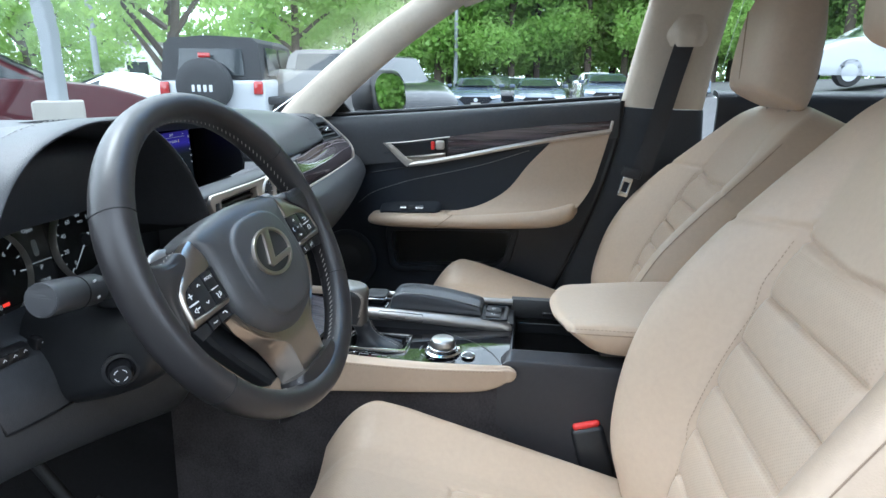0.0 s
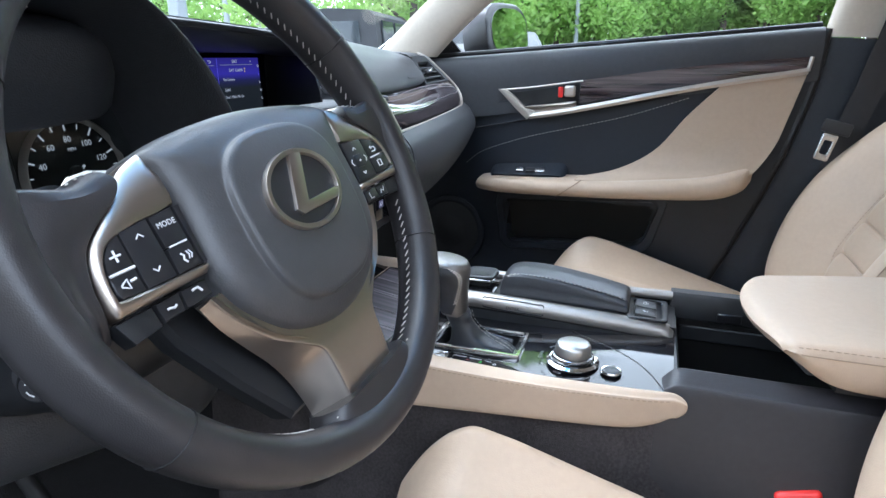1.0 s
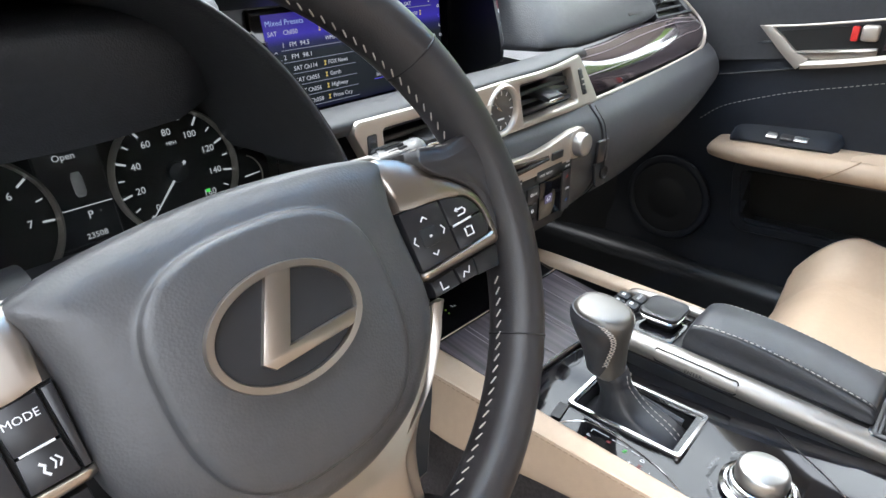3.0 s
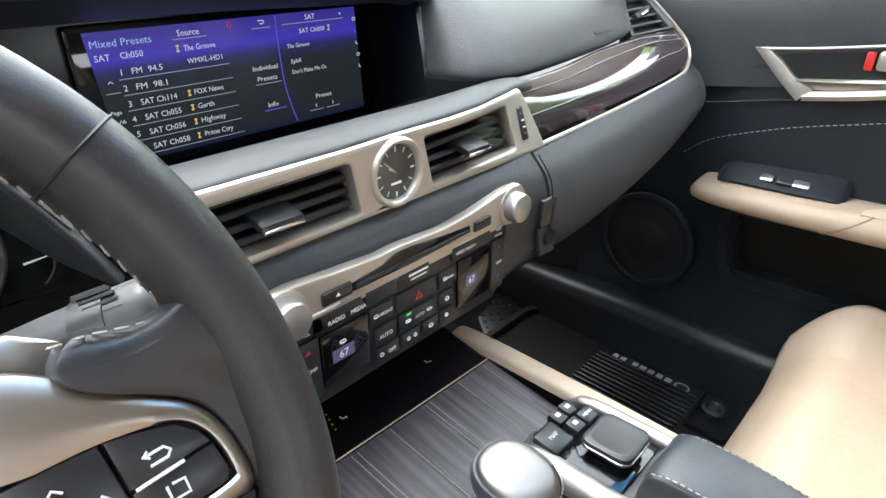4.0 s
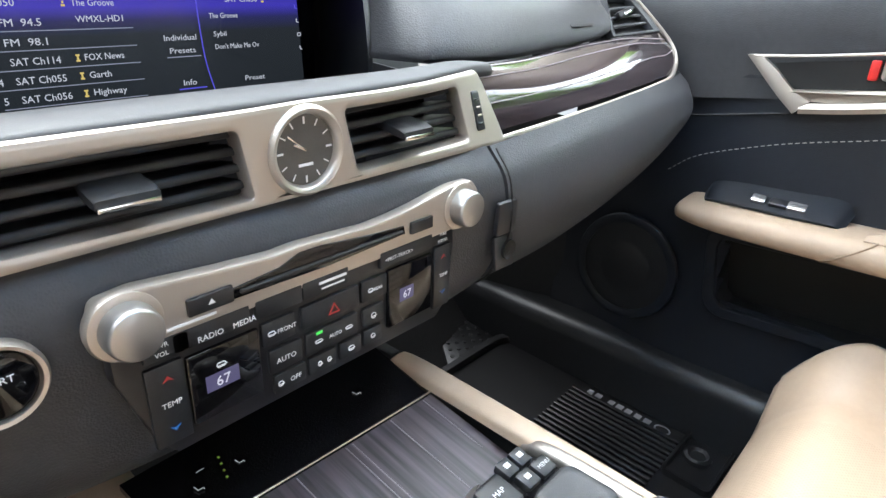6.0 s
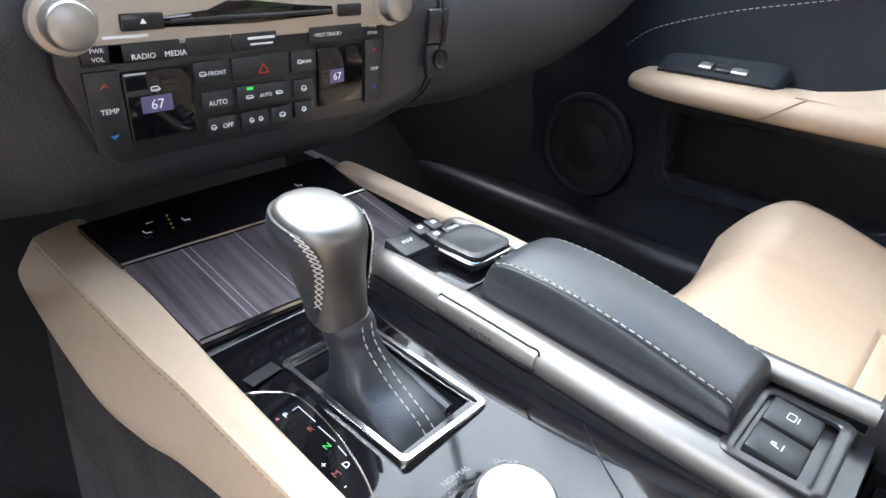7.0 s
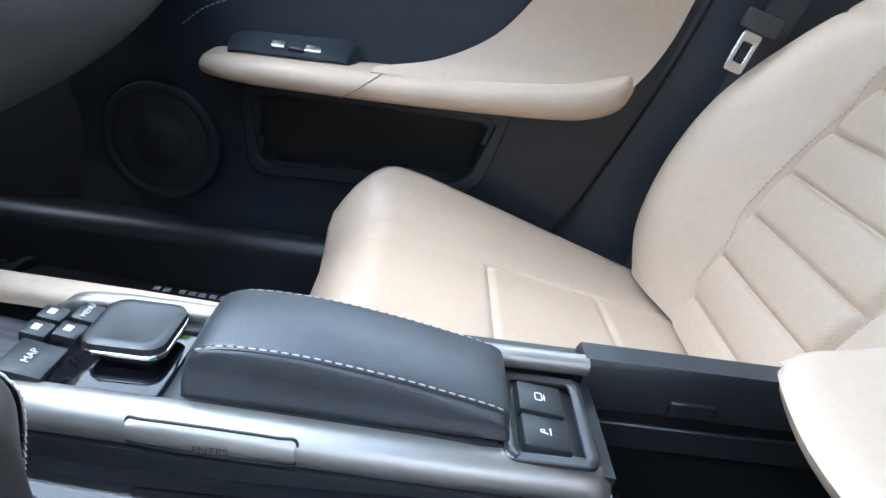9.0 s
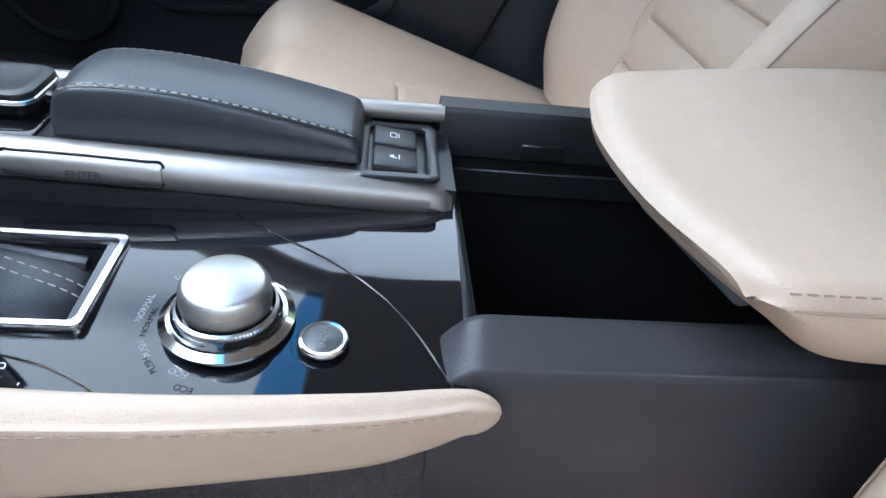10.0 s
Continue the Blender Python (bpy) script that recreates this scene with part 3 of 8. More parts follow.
INK_GOLD = glow("screen_gold", (0.80, 0.60, 0.18), 0.28)


def on_screen(x, z):
    return Matrix(((1, 0, 0, x), (0, 0, -1, 0.7232), (0, 1, 0, z), (0, 0, 0, 1)))


def bar(name, x0, x1, z, h, mat):
    return part(name, rbox((x1 - x0, h, 0.0002), 0.0001, 1, on_screen((x0 + x1) / 2, z)), mat, screen, smooth=False)


def written(txt, x0, x1, z, size, mat=None):
    """A line of the menu, set to run from x0 to x1 on the base line z."""
    ob = letters("text", txt, size, on_screen(x0, z), mat or INK, screen)
    xs = [v.co.x for v in ob.data.vertices]
    for v in ob.data.vertices if len(txt) > 1 else []:
        v.co.x = x0 + (v.co.x - min(xs)) * (x1 - x0) / (max(xs) - min(xs))


for txt, x0, x1, z, size in (("Source", -0.0305, -0.0094, 0.9900, 0.0078), ("SAT", -0.1039, -0.0915, 0.9770, 0.0074), ("Ch050", -0.0829, -0.0636, 0.9772, 0.0074), ("The Groove", -0.0267, 0.0044, 0.9770, 0.0070),
                             ("WMXL-HD1", -0.0255, 0.0095, 0.9654, 0.0068), ("Individual", 0.0404, 0.0692, 0.9488, 0.0068), ("Presets", 0.0442, 0.0672, 0.9383, 0.0066), ("Info", 0.0527, 0.0648, 0.9108, 0.0070), ("SAT", 0.1087, 0.1216, 0.9922, 0.0072),
                             ("SAT Ch050", 0.1002, 0.1330, 0.9795, 0.0064), ("The Groove", 0.0833, 0.1115, 0.9660, 0.0062), ("Sybil", 0.0859, 0.0985, 0.9507, 0.0062), ("Don't Make Me Ov", 0.0864, 0.1312, 0.9398, 0.0062), ("Preset", 0.1136, 0.1351, 0.9099, 0.0066),
                             ("Page", -0.1016, -0.0925, 0.9320, 0.0048), ("1/6", -0.0990, -0.0905, 0.9235, 0.0048)):
    written(txt, x0, x1, z, size)
written("Mixed Presets", -0.1051, -0.0541, 0.9878, 0.0084, INK_HEAD)
for k, (a, a1, b, b1) in enumerate((("FM  94.5", -0.0491, "", 0), ("FM  98.1", -0.0475, "", 0), ("SAT Ch114", -0.0412, "FOX News", 0.0057), ("SAT Ch055", -0.0398, "Garth", -0.0065), ("SAT Ch056", -0.0383, "Highway", 0.0035), ("SAT Ch058", -0.0368, "Prime Ctry", 0.0092))):
    z, d = 0.9637 - 0.01355 * k, 0.0009 * k
    written(str(k + 1), -0.0870 + 0.7 * d, -0.0848 + 0.7 * d, z, 0.0074)
    written(a, -0.0763 + d, a1, z, 0.0074)
    bar("rule", -0.0885 + d, 0.0165 + d, z - 0.0034, 0.0007, INK_DIM)
    if b:
        bar("channel_mark", -0.0318 + 0.7 * d, -0.0288 + 0.7 * d, z + 0.0050, 0.0014, INK_GOLD)
        bar("channel_mark", -0.0318 + 0.7 * d, -0.0288 + 0.7 * d, z + 0.0008, 0.0014, INK_GOLD)
        bar("channel_mark", -0.0310 + 0.7 * d, -0.0296 + 0.7 * d, z + 0.0029, 0.0030, INK_GOLD)
        written(b, -0.0260 + 1.1 * d, b1, z + 0.0008, 0.0070)
for x0, x1, z in ((-0.0355, -0.0026, 0.9876), (0.045, 0.066, 0.9890), (0.0800, 0.1595, 0.9897), (0.041, 0.072, 0.9352), (0.1035, 0.1225, 0.8975), (0.1265, 0.1455, 0.8975), (-0.1015, -0.0890, 0.9500), (-0.0985, -0.0875, 0.8930)):
    bar("rule", x0, x1, z, 0.0008, INK_DIM)
bar("rule", 0.0480, 0.0740, 0.9078, 0.0010, INK_BLUE)
for x, z in ((-0.0323, 0.9795), (0.1385, 0.9815)):
    for dz_, w in ((0.0024, 0.0028), (-0.0020, 0.0028), (0.0002, 0.0014)):
        bar("channel_mark", x - w / 2, x + w / 2, z + dz_, 0.0016, INK_GOLD)
part("warning_mark", frame_prism(rounded(0.0046, 0.0056, 0.001), rounded(0.0030, 0.0040, 0.0006), 0.0003, on_screen(0.0215, 0.9952)), RED_PRINT, screen)
part("divider", tube([on_screen(x, z) @ Vector() for x, z in ((0.0728, 0.9990), (0.0730, 0.9700), (0.0752, 0.9340), (0.0800, 0.9100), (0.0862, 0.8900))], 0.0005, 5, n=24), INK_BLUE, screen)
for x, z, up in ((-0.0960, 0.9590, 1), (-0.0935, 0.9045, -1), (0.1130, 0.9020, 2), (0.1360, 0.9020, -2)):
    pts = [(-0.0020, -0.0008 * up, 0), (0, 0.0010 * up, 0), (0.0020, -0.0008 * up, 0)] if abs(up) == 1 else [(0.0005 * up, 0.0018, 0), (-0.0005 * up, 0, 0), (0.0005 * up, -0.0018, 0)]
    part("arrow", tube([on_screen(x, z) @ Vector(p) for p in pts], 0.0004, 5, up=(0, 1, 0)), INK, screen)
part("back_arrow", tube([on_screen(0.0560, 0.9950) @ Vector(p) for p in ((-0.0034, 0.0008, 0), (0.0022, 0.0008, 0), (0.0036, -0.0006, 0), (0.0022, -0.0022, 0), (-0.0012, -0.0022, 0))], 0.0005, 5, up=(0, 1, 0)), INK, screen)
part("arrow", prism([(-0.0014, 0.0008), (0.0014, 0.0008), (0, -0.0012)][::-1], 0.0003, on_screen(0.1550, 0.9945)), INK, screen)
for k, x in enumerate((0.1740, 0.1752, 0.1764, 0.1776, 0.1790)):
    z = 0.9875 - 0.0128 * k
    if k in (0, 3):
        part("side_mark", frame_prism(rounded(0.0042, 0.0036, 0.0012), rounded(0.0028, 0.0022, 0.0008), 0.0003, on_screen(x, z)), INK, screen)
    else:
        part("side_mark", tube([on_screen(x, z) @ Vector(p) for p in ((-0.0010, 0.0018, 0), (-0.0006, -0.0012, 0), (0.0014, -0.0016, 0))], 0.0005, 5, up=(0, 1, 0)), INK_BLUE if k == 1 else INK, screen)

# ---- satin metal band with the centre vents and the clock ----
band = thing("vent_band", (0.01, 0.485, 0.88), "satin champagne metal band holding two air vents", "trim")
UPR = Matrix(((1, 0, 0, 0), (0, 0, -1, 0), (0, 1, 0, 0), (0, 0, 0, 1)))


def upright(x, y, z):
    """A pose whose x and y run along the dash and up it, and whose z faces the seats."""
    return Matrix.Translation((x, y, z)) @ UPR


def leaned(bm):
    """Turns the passenger end of the band back at its top, to meet the wood."""
    for v in bm.verts:
        x, y, z = v.co
        v.co.y += 0.022 * max(0.0, (z - 0.884) / 0.055) * min(1.0, max(0.0, (x - 0.07) / 0.12)) ** 1.3
    return bm


def vent(x0, x1, z0, z1, slant, tab_x, wide):
    v = thing("air_vent", ((x0 + x1) / 2, 0.50, z0), "black slatted air vent with a metal-tipped tab, in the metal band", "air vent", "centre air vents")
    part("duct", rbox((x1 - x0 + 0.012, 0.006, z1 - z0 + 0.012), 0.001, 1, pose((x0 + x1) / 2, 0.540, (z0 + z1) / 2)), VOID, v)
    n = 4
    for k in range(n):
        z = z0 + (k + 0.5) * (z1 - z0) / n
        s = slant * (1 - (z - z0) / (z1 - z0))
        part("slat", leaned(rbox((x1 - x0 - slant + 0.002, 0.026, 0.0052), 0.0021, 3, pose((x0 + x1) / 2 + s - slant / 2, 0.5025, z, -9, 0, 0))), HARD, v)
    tab = part("tab", loft([[(tab_x + sx * wide / 2 * f, y, (z0 + z1) / 2 + 0.003 + dz + h * sz) for sx, sz in ((-1, -0.7), (-1, 0.7), (-0.9, 1), (0.9, 1), (1, 0.7), (1, -0.7), (0.9, -1), (-0.9, -1))] for y, f, h, dz in ((0.502, 0.8, 0.003, 0), (0.490, 0.95, 0.0036, -0.001), (0.476, 1.0, 0.0034, -0.003), (0.471, 0.98, 0.0024, -0.004))]), HARD, v)
    part("tab_edge", rbox((wide * 0.96, 0.003, 0.003), 0.001, 2, pose(tab_x, 0.4705, (z0 + z1) / 2 - 0.0028)), CHROME, tab, "bright metal edge")
    return v


OUTER = [(-0.168, 0.8825), (0.205, 0.8825), (0.203, 0.893), (0.192, 0.931), (0.187, 0.9400), (0.06, 0.9390), (0.036, 0.9392), (0.004, 0.9394), (-0.028, 0.9386), (-0.05, 0.9384), (-0.189, 0.9395), (-0.193, 0.931)]
HOLE_L = [(-0.161, 0.9283), (-0.0405, 0.9285), (-0.033, 0.8885), (-0.158, 0.8905)]
HOLE_R = [(0.0335, 0.9310), (0.152, 0.9310), (0.159, 0.8915), (0.0440, 0.8895)]
ring_hole = [(0.0035 + 0.0228 * math.cos(-a), 0.9105 + 0.0228 * math.sin(-a)) for a in np.linspace(0, 2 * np.pi, 48, endpoint=False)]
part("band_plate", leaned(plate([dense(round_corners(OUTER, 0.006)), dense(round_corners(HOLE_L, 0.004)), dense(round_corners(HOLE_R, 0.004)), ring_hole], 0.014, 0.0025, upright(0, 0.494, 0))), SILVER, band, "satin champagne metal plate")
vent(-0.162, -0.033, 0.8885, 0.9285, 0.0, -0.104, 0.031)
vent(0.034, 0.159, 0.8895, 0.9310, 0.007, 0.090, 0.029)
for wx, zz in ((-0.1745, 0.9115), (0.1755, 0.911)):
    part("wheel_slot", leaned(rbox((0.011, 0.004, 0.030), 0.002, 2, pose(wx, 0.4805, zz))), HARD, band)
    wheel_roll = lathe([(0.004, -0.004), (0.010, -0.004), (0.010, 0.004), (0.004, 0.004)], 20, pose(wx, 0.4870 if wx < 0 else 0.4990, zz, 0, 90, 0))
    part("thumb_wheel", wheel_roll, SATIN_BLACK, band, "ribbed black thumb wheel")
    for dz in (-0.009, -0.003, 0.003, 0.009):
        part("rib", leaned(rbox((0.0055, 0.0016, 0.0016), 0.0005, 1, pose(wx, 0.4784, zz + dz))), SATIN_BLACK if abs(dz) > 0.005 else SILVER, band)

clock = thing("dash_clock", (0.006, 0.485, 0.875), "round analogue clock with satin metal rim in the band", "clock")
CM = upright(0.0035, 0.483, 0.9105) @ Matrix.Diagonal((0.875, 0.89, 1.0, 1.0))
part("rim", lathe([(0.0240, -0.006), (0.0300, -0.006), (0.0310, 0.002), (0.0304, 0.0050), (0.0285, 0.0066), (0.0262, 0.0060), (0.0248, 0.004), (0.0240, 0.001)], 48, CM), SILVER, clock)
part("dial", lathe([(0.0, 0.001), (0.0248, 0.001), (0.0248, -0.002), (0.0, -0.002)], 40, CM), shader("grey_clock_dial", (0.055, 0.057, 0.055), 0.30, coat=1.0, vary=0.25, blotch=60.0), clock, "dark grey dial")
for k in range(12):
    a = radians(30 * k)
    part("hour_mark", rbox((0.0009 if k % 3 else 0.0014, 0.0048, 0.0006), 0.0002, 1, CM @ Matrix.Rotation(a, 4, "Z") @ Matrix.Translation((0, 0.020, 0.0014))), PRINT, clock)
for ang, l, w in ((62, 0.011, 0.0016), (58, 0.018, 0.0011)):
    ang = ang if l < 0.015 else 52
    part("clock_hand", rbox((w, l, 0.0006), 0.0002, 1, CM @ Matrix.Rotation(radians(ang), 4, "Z") @ Matrix.Translation((0, l / 2, 0.0024))), CHROME, clock)
part("name_bar", rbox((0.012, 0.002, 0.0004), 0.0001, 1, CM @ Matrix.Translation((0, -0.010, 0.0014))), PRINT, clock)

# side vent by the door
sv = thing("air_vent", (0.59, 0.57, 0.955), "small slatted air vent at the passenger end of the dash", "air vent")
VM = facing((0.570, 0.5648, 0.970), (-0.255, -0.771, 0.583), (-0.10, 0.42, 0.55))


def in_vent(*pts):
    return [tuple((VM.inverted() @ Vector(p)).xy) for p in pts]


VO = in_vent((0.534, 0.602, 1.006), (0.528, 0.562, 0.945), (0.612, 0.539, 0.950), (0.605, 0.553, 0.970), (0.584, 0.590, 1.002))
VI = in_vent((0.548, 0.585, 0.988), (0.533, 0.561, 0.949), (0.598, 0.543, 0.954), (0.594, 0.554, 0.966), (0.583, 0.575, 0.990))
part("housing", frame_prism(VO, VI, 0.010, VM @ Matrix.Translation((0, 0, -0.0095))), DASH, sv, "dark grey vent surround")
part("duct", prism(VO, 0.002, VM @ Matrix.Translation((0, 0, -0.012))), VOID, sv)
lo, hi = in_vent((0.533, 0.561, 0.949), (0.598, 0.543, 0.954)), in_vent((0.548, 0.585, 0.988), (0.583, 0.575, 0.990))
for k in (1, 2, 3):
    f = k / 4
    (xa, ya), (xb, yb) = [(p[0] + (q[0] - p[0]) * f, p[1] + (q[1] - p[1]) * f) for p, q in zip(lo, hi)]
    part("slat", tube([VM @ Vector((xa - 0.001, ya, -0.004)), VM @ Vector(((xa + xb) / 2, (ya + yb) / 2, -0.003)), VM @ Vector((xb + 0.001, yb, -0.004))], 0.0034, 8, flat=0.6, n=8), DASH, sv)
mid = VM @ Vector(((lo[0][0] + lo[1][0]) / 2, (lo[0][1] + hi[0][1]) / 2 - 0.003, 0.003))
part("tab", rbox((0.030, 0.009, 0.012), 0.003, 2, facing(tuple(mid), (-0.255, -0.771, 0.583), (-0.10, 0.42, 0.55)) @ Matrix.Translation((0, 0, -0.003))), SATIN_BLACK, sv)
part("tab_edge", rbox((0.014, 0.004, 0.003), 0.001, 2, facing(tuple(mid), (-0.255, -0.771, 0.583), (-0.10, 0.42, 0.55)) @ Matrix.Translation((0, -0.002, 0.003))), CHROME, sv)

# ---- sound and air controls ----
stack = thing("control_panel", (0.01, 0.475, 0.762), "black button panel with two displays under a metal strip", "control panel")
FY = 0.467


def fx(x):
    """Spreads the panel's columns to their places across the dash."""
    return float(np.interp(x, (-0.136, -0.110, -0.072, -0.022, 0.016, 0.062, 0.090, 0.127, 0.142), (-0.129, -0.105, -0.0755, -0.0325, 0.0035, 0.041, 0.069, 0.108, 0.1225)))


fas = [(-0.128, 0.842), (0.148, 0.842), (0.150, 0.815), (0.140, 0.768), (0.132, 0.7605), (-0.101, 0.7605), (-0.110, 0.769), (-0.130, 0.818)]
part("faceplate", prism([(fx(x - 0.008), z + 0.002) for x, z in fas][::-1], 0.010, upright(0, FY + 0.006, 0), 0.002), SATIN_BLACK, stack)
STRIP = [(-0.136, 0.850), (-0.131, 0.836), (-0.115, 0.8325), (-0.06, 0.8335), (0.06, 0.8325), (0.135, 0.834), (0.146, 0.842), (0.147, 0.858), (0.139, 0.868), (0.115, 0.868), (0.075, 0.8618), (0.058, 0.8600), (0.034, 0.8585), (-0.004, 0.8610), (-0.018, 0.8618), (-0.036, 0.8610), (-0.075, 0.8640), (-0.113, 0.8680), (-0.131, 0.866)]
part("metal_strip", plate([dense(round_corners(STRIP, 0.004))], 0.009, 0.0015, upright(0, FY + 0.003, 0)), SILVER, stack, "satin champagne metal strip")
part("slot_well", prism([(-0.064, 0.8505), (-0.034, 0.8530), (-0.020, 0.8580), (-0.004, 0.8578), (0.034, 0.8535), (0.0655, 0.8512), (0.067, 0.8450), (0.0, 0.8428), (-0.064, 0.8440)][::-1], 0.0014, upright(0, FY - 0.0055, 0), 0.0004), PIANO, stack)
part("disc_slot", rbox((0.124, 0.003, 0.003), 0.0008, 1, pose(0.002, FY - 0.0075, 0.8475)), VOID, stack)
part("button", rbox((0.026, 0.003, 0.010), 0.001, 2, pose(-0.077, FY - 0.007, 0.8485)), SATIN_BLACK, stack)
part("button", rbox((0.022, 0.003, 0.009), 0.001, 2, pose(0.0825, FY - 0.007, 0.8475)), SATIN_BLACK, stack)
part("eject_mark", prism([(-0.002, 0), (0.002, 0), (0, 0.003)], 0.0005, upright(-0.077, FY - 0.0083, 0.8475)), PRINT, stack)
for kx in (-0.119, 0.126):
    kz = 0.850 if kx < 0 else 0.8505
    base = part("knob_ring", lathe([(0.0, 0), (0.0185, 0), (0.0190, 0.004), (0.0178, 0.0065), (0.015, 0.0075), (0.0, 0.0075)], 40, upright(kx, FY, kz)), SILVER, stack)
    part("knob", lathe([(0.0, 0.006), (0.0138, 0.006), (0.0142, 0.009), (0.0136, 0.0165), (0.0128, 0.0185), (0.0120, 0.0190), (0.0, 0.0191)], 48, upright(kx, FY, kz)), KNOB_METAL, stack, "brushed metal knob")


def key(x, z, w, h, parent=stack, mat=HARD):
    return part("button", rbox((fx(x - 0.008 + w / 2) - fx(x - 0.008 - w / 2), 0.004, h), 0.0012, 2, pose((fx(x - 0.008 - w / 2) + fx(x - 0.008 + w / 2)) / 2, FY - 0.0045, z + 0.002)), mat, parent)


def mark(txt, x, z, s, mat=None, parent=stack, y=None):
    s *= 0.74
    return letters("print", txt, s, upright(fx(x - 0.008), (FY - 0.0072) if y is None else y, z + 0.002 - 0.35 * s), mat or PRINT, parent, "CENTER")


for x, z, w, h in ((-0.098, 0.829, 0.030, 0.012), (-0.068, 0.829, 0.056, 0.012), (-0.018, 0.829, 0.036, 0.012), (0.020, 0.829, 0.040, 0.012), (0.098, 0.829, 0.050, 0.012), (-0.102, 0.795, 0.024, 0.050),
                   (-0.020, 0.811, 0.026, 0.016), (-0.016, 0.791, 0.026, 0.016), (-0.014, 0.774, 0.026, 0.013), (0.024, 0.811, 0.052, 0.016), (0.024, 0.791, 0.048, 0.016), (0.013, 0.774, 0.023, 0.013), (0.040, 0.774, 0.023, 0.013),
                   (0.066, 0.811, 0.026, 0.016), (0.065, 0.791, 0.022, 0.014), (0.064, 0.775, 0.020, 0.012), (0.135, 0.796, 0.018, 0.052)):
    key(x, z, w, h)
part("button", rbox((0.044, 0.004, 0.044), 0.0015, 2, pose(-0.0725, FY - 0.0045, 0.798)), PIANO, stack, "dark display window")
part("button", rbox((0.045, 0.004, 0.046), 0.0015, 2, pose(0.0735, FY - 0.0045, 0.7985)), PIANO, stack, "glossy dark display window")
LCD = glow("display_backlight", (0.30, 0.26, 0.55), 0.10)
part("digit_panel", rbox((0.020, 0.0004, 0.0105), 0.0001, 1, pose(-0.0755, FY - 0.0067, 0.7985)), LCD, stack)
part("digit_panel", rbox((0.014, 0.0004, 0.0105), 0.0001, 1, pose(0.069, FY - 0.0067, 0.7985)), LCD, stack)
for txt, x, z, s in (("67", -0.064, 0.7965, 0.012), ("67", 0.098, 0.7965, 0.011), ("TEMP", -0.102, 0.796, 0.0062), ("TEMP", 0.135, 0.798, 0.0052), ("RADIO", -0.0690, 0.8265, 0.0066), ("MEDIA", -0.0450, 0.8265, 0.0066), ("PWR", -0.103, 0.832, 0.005), ("VOL", -0.103, 0.827, 0.005),
                     ("FRONT", -0.014, 0.811, 0.0055), ("AUTO", -0.016, 0.791, 0.0068), ("OFF", -0.010, 0.774, 0.0064), ("AUTO", 0.024, 0.791, 0.005), ("REAR", 0.070, 0.811, 0.0045), ("<PRST-TRACK>", 0.090, 0.829, 0.0052), ("TUNE", 0.133, 0.832, 0.004), ("SCROLL", 0.133, 0.827, 0.004)):
    mark(txt, x, z, s)
for x, z, w, h in ((0.024, 0.831, 0.024, 0.003), (0.024, 0.827, 0.020, 0.002), (-0.026, 0.811, 0.008, 0.005), (-0.022, 0.774, 0.006, 0.006), (0.010, 0.791, 0.009, 0.004), (0.038, 0.791, 0.009, 0.004), (0.010, 0.774, 0.005, 0.006), (0.018, 0.774, 0.005, 0.006), (0.040, 0.774, 0.008, 0.006), (0.062, 0.811, 0.007, 0.005), (0.065, 0.791, 0.007, 0.007), (0.064, 0.775, 0.006, 0.006), (-0.064, 0.806, 0.009, 0.005), (-0.080, 0.8385, 0.03, 0.003)):
    sm = upright(fx(x - 0.008), FY - 0.0066, z + 0.002)
    if h < 0.0035:
        part("symbol", rbox((w * 0.9, 0.0006, h * 0.6), 0.0002, 1, pose(fx(x - 0.008), FY - 0.0068, z + 0.002)), PRINT, stack)
    else:
        part("symbol", frame_prism(rounded(w * 0.62, h * 0.62, h * 0.25), rounded(w * 0.62 - 0.0009, h * 0.62 - 0.0009, h * 0.2), 0.0005, sm), PRINT, stack)
        part("symbol", rbox((w * 0.70, 0.0007, 0.0004), 0.0002, 1, sm @ Matrix(((1, 0, 0, 0.0004), (0, 0, 1, -0.0004), (0, -1, 0, 0.0004), (0, 0, 0, 1)))), PRINT, stack)
for x, z, up, mat in ((-0.102, 0.811, 1, RED_PRINT), (-0.102, 0.780, -1, BLUE_PRINT), (0.135, 0.813, 1, RED_PRINT), (0.135, 0.783, -1, BLUE_PRINT)):
    part("arrow_mark", prism([(-0.0029, -0.0014 * up), (0, 0.0020 * up), (0.0029, -0.0014 * up), (0, -0.0001 * up)][::-up], 0.0005, upright(fx(x - 0.008), FY - 0.0065, z + 0.002)), mat, stack)
part("hazard_mark", frame_prism([(-0.0046, -0.0031), (0, 0.0046), (0.0046, -0.0031)], [(-0.0032, -0.0023), (0, 0.0031), (0.0032, -0.0023)], 0.0006, upright(0.0035, FY - 0.0066, 0.8115)), RED_PRINT, stack)
part("indicator", rbox((0.005, 0.0006, 0.002), 0.0002, 1, pose(-0.009, FY - 0.0068, 0.799)), GREEN_LAMP, stack)

# socket cover on the glove-box side and start button on the driver's side
sock = thing("socket_cover", (0.150, 0.458, 0.80), "small black socket cover with a round hole in the dash", "socket")
part("flap", rbox((0.024, 0.006, 0.030), 0.003, 2, pose(0.1765, 0.4545, 0.8300, 3, 0, -4)), SATIN_BLACK, sock)
part("plate", rbox((0.024, 0.006, 0.030), 0.003, 2, pose(0.1770, 0.4555, 0.7995, -8, 0, -4)), HARD, sock)
part("hole", lathe([(0.0, 0.0), (0.0055, 0.0), (0.0075, 0.0015), (0.0085, 0.0025), (0.0085, 0.0), (0.0, -0.001)], 24, upright(0.179, 0.4520, 0.8020)), VOID, sock)
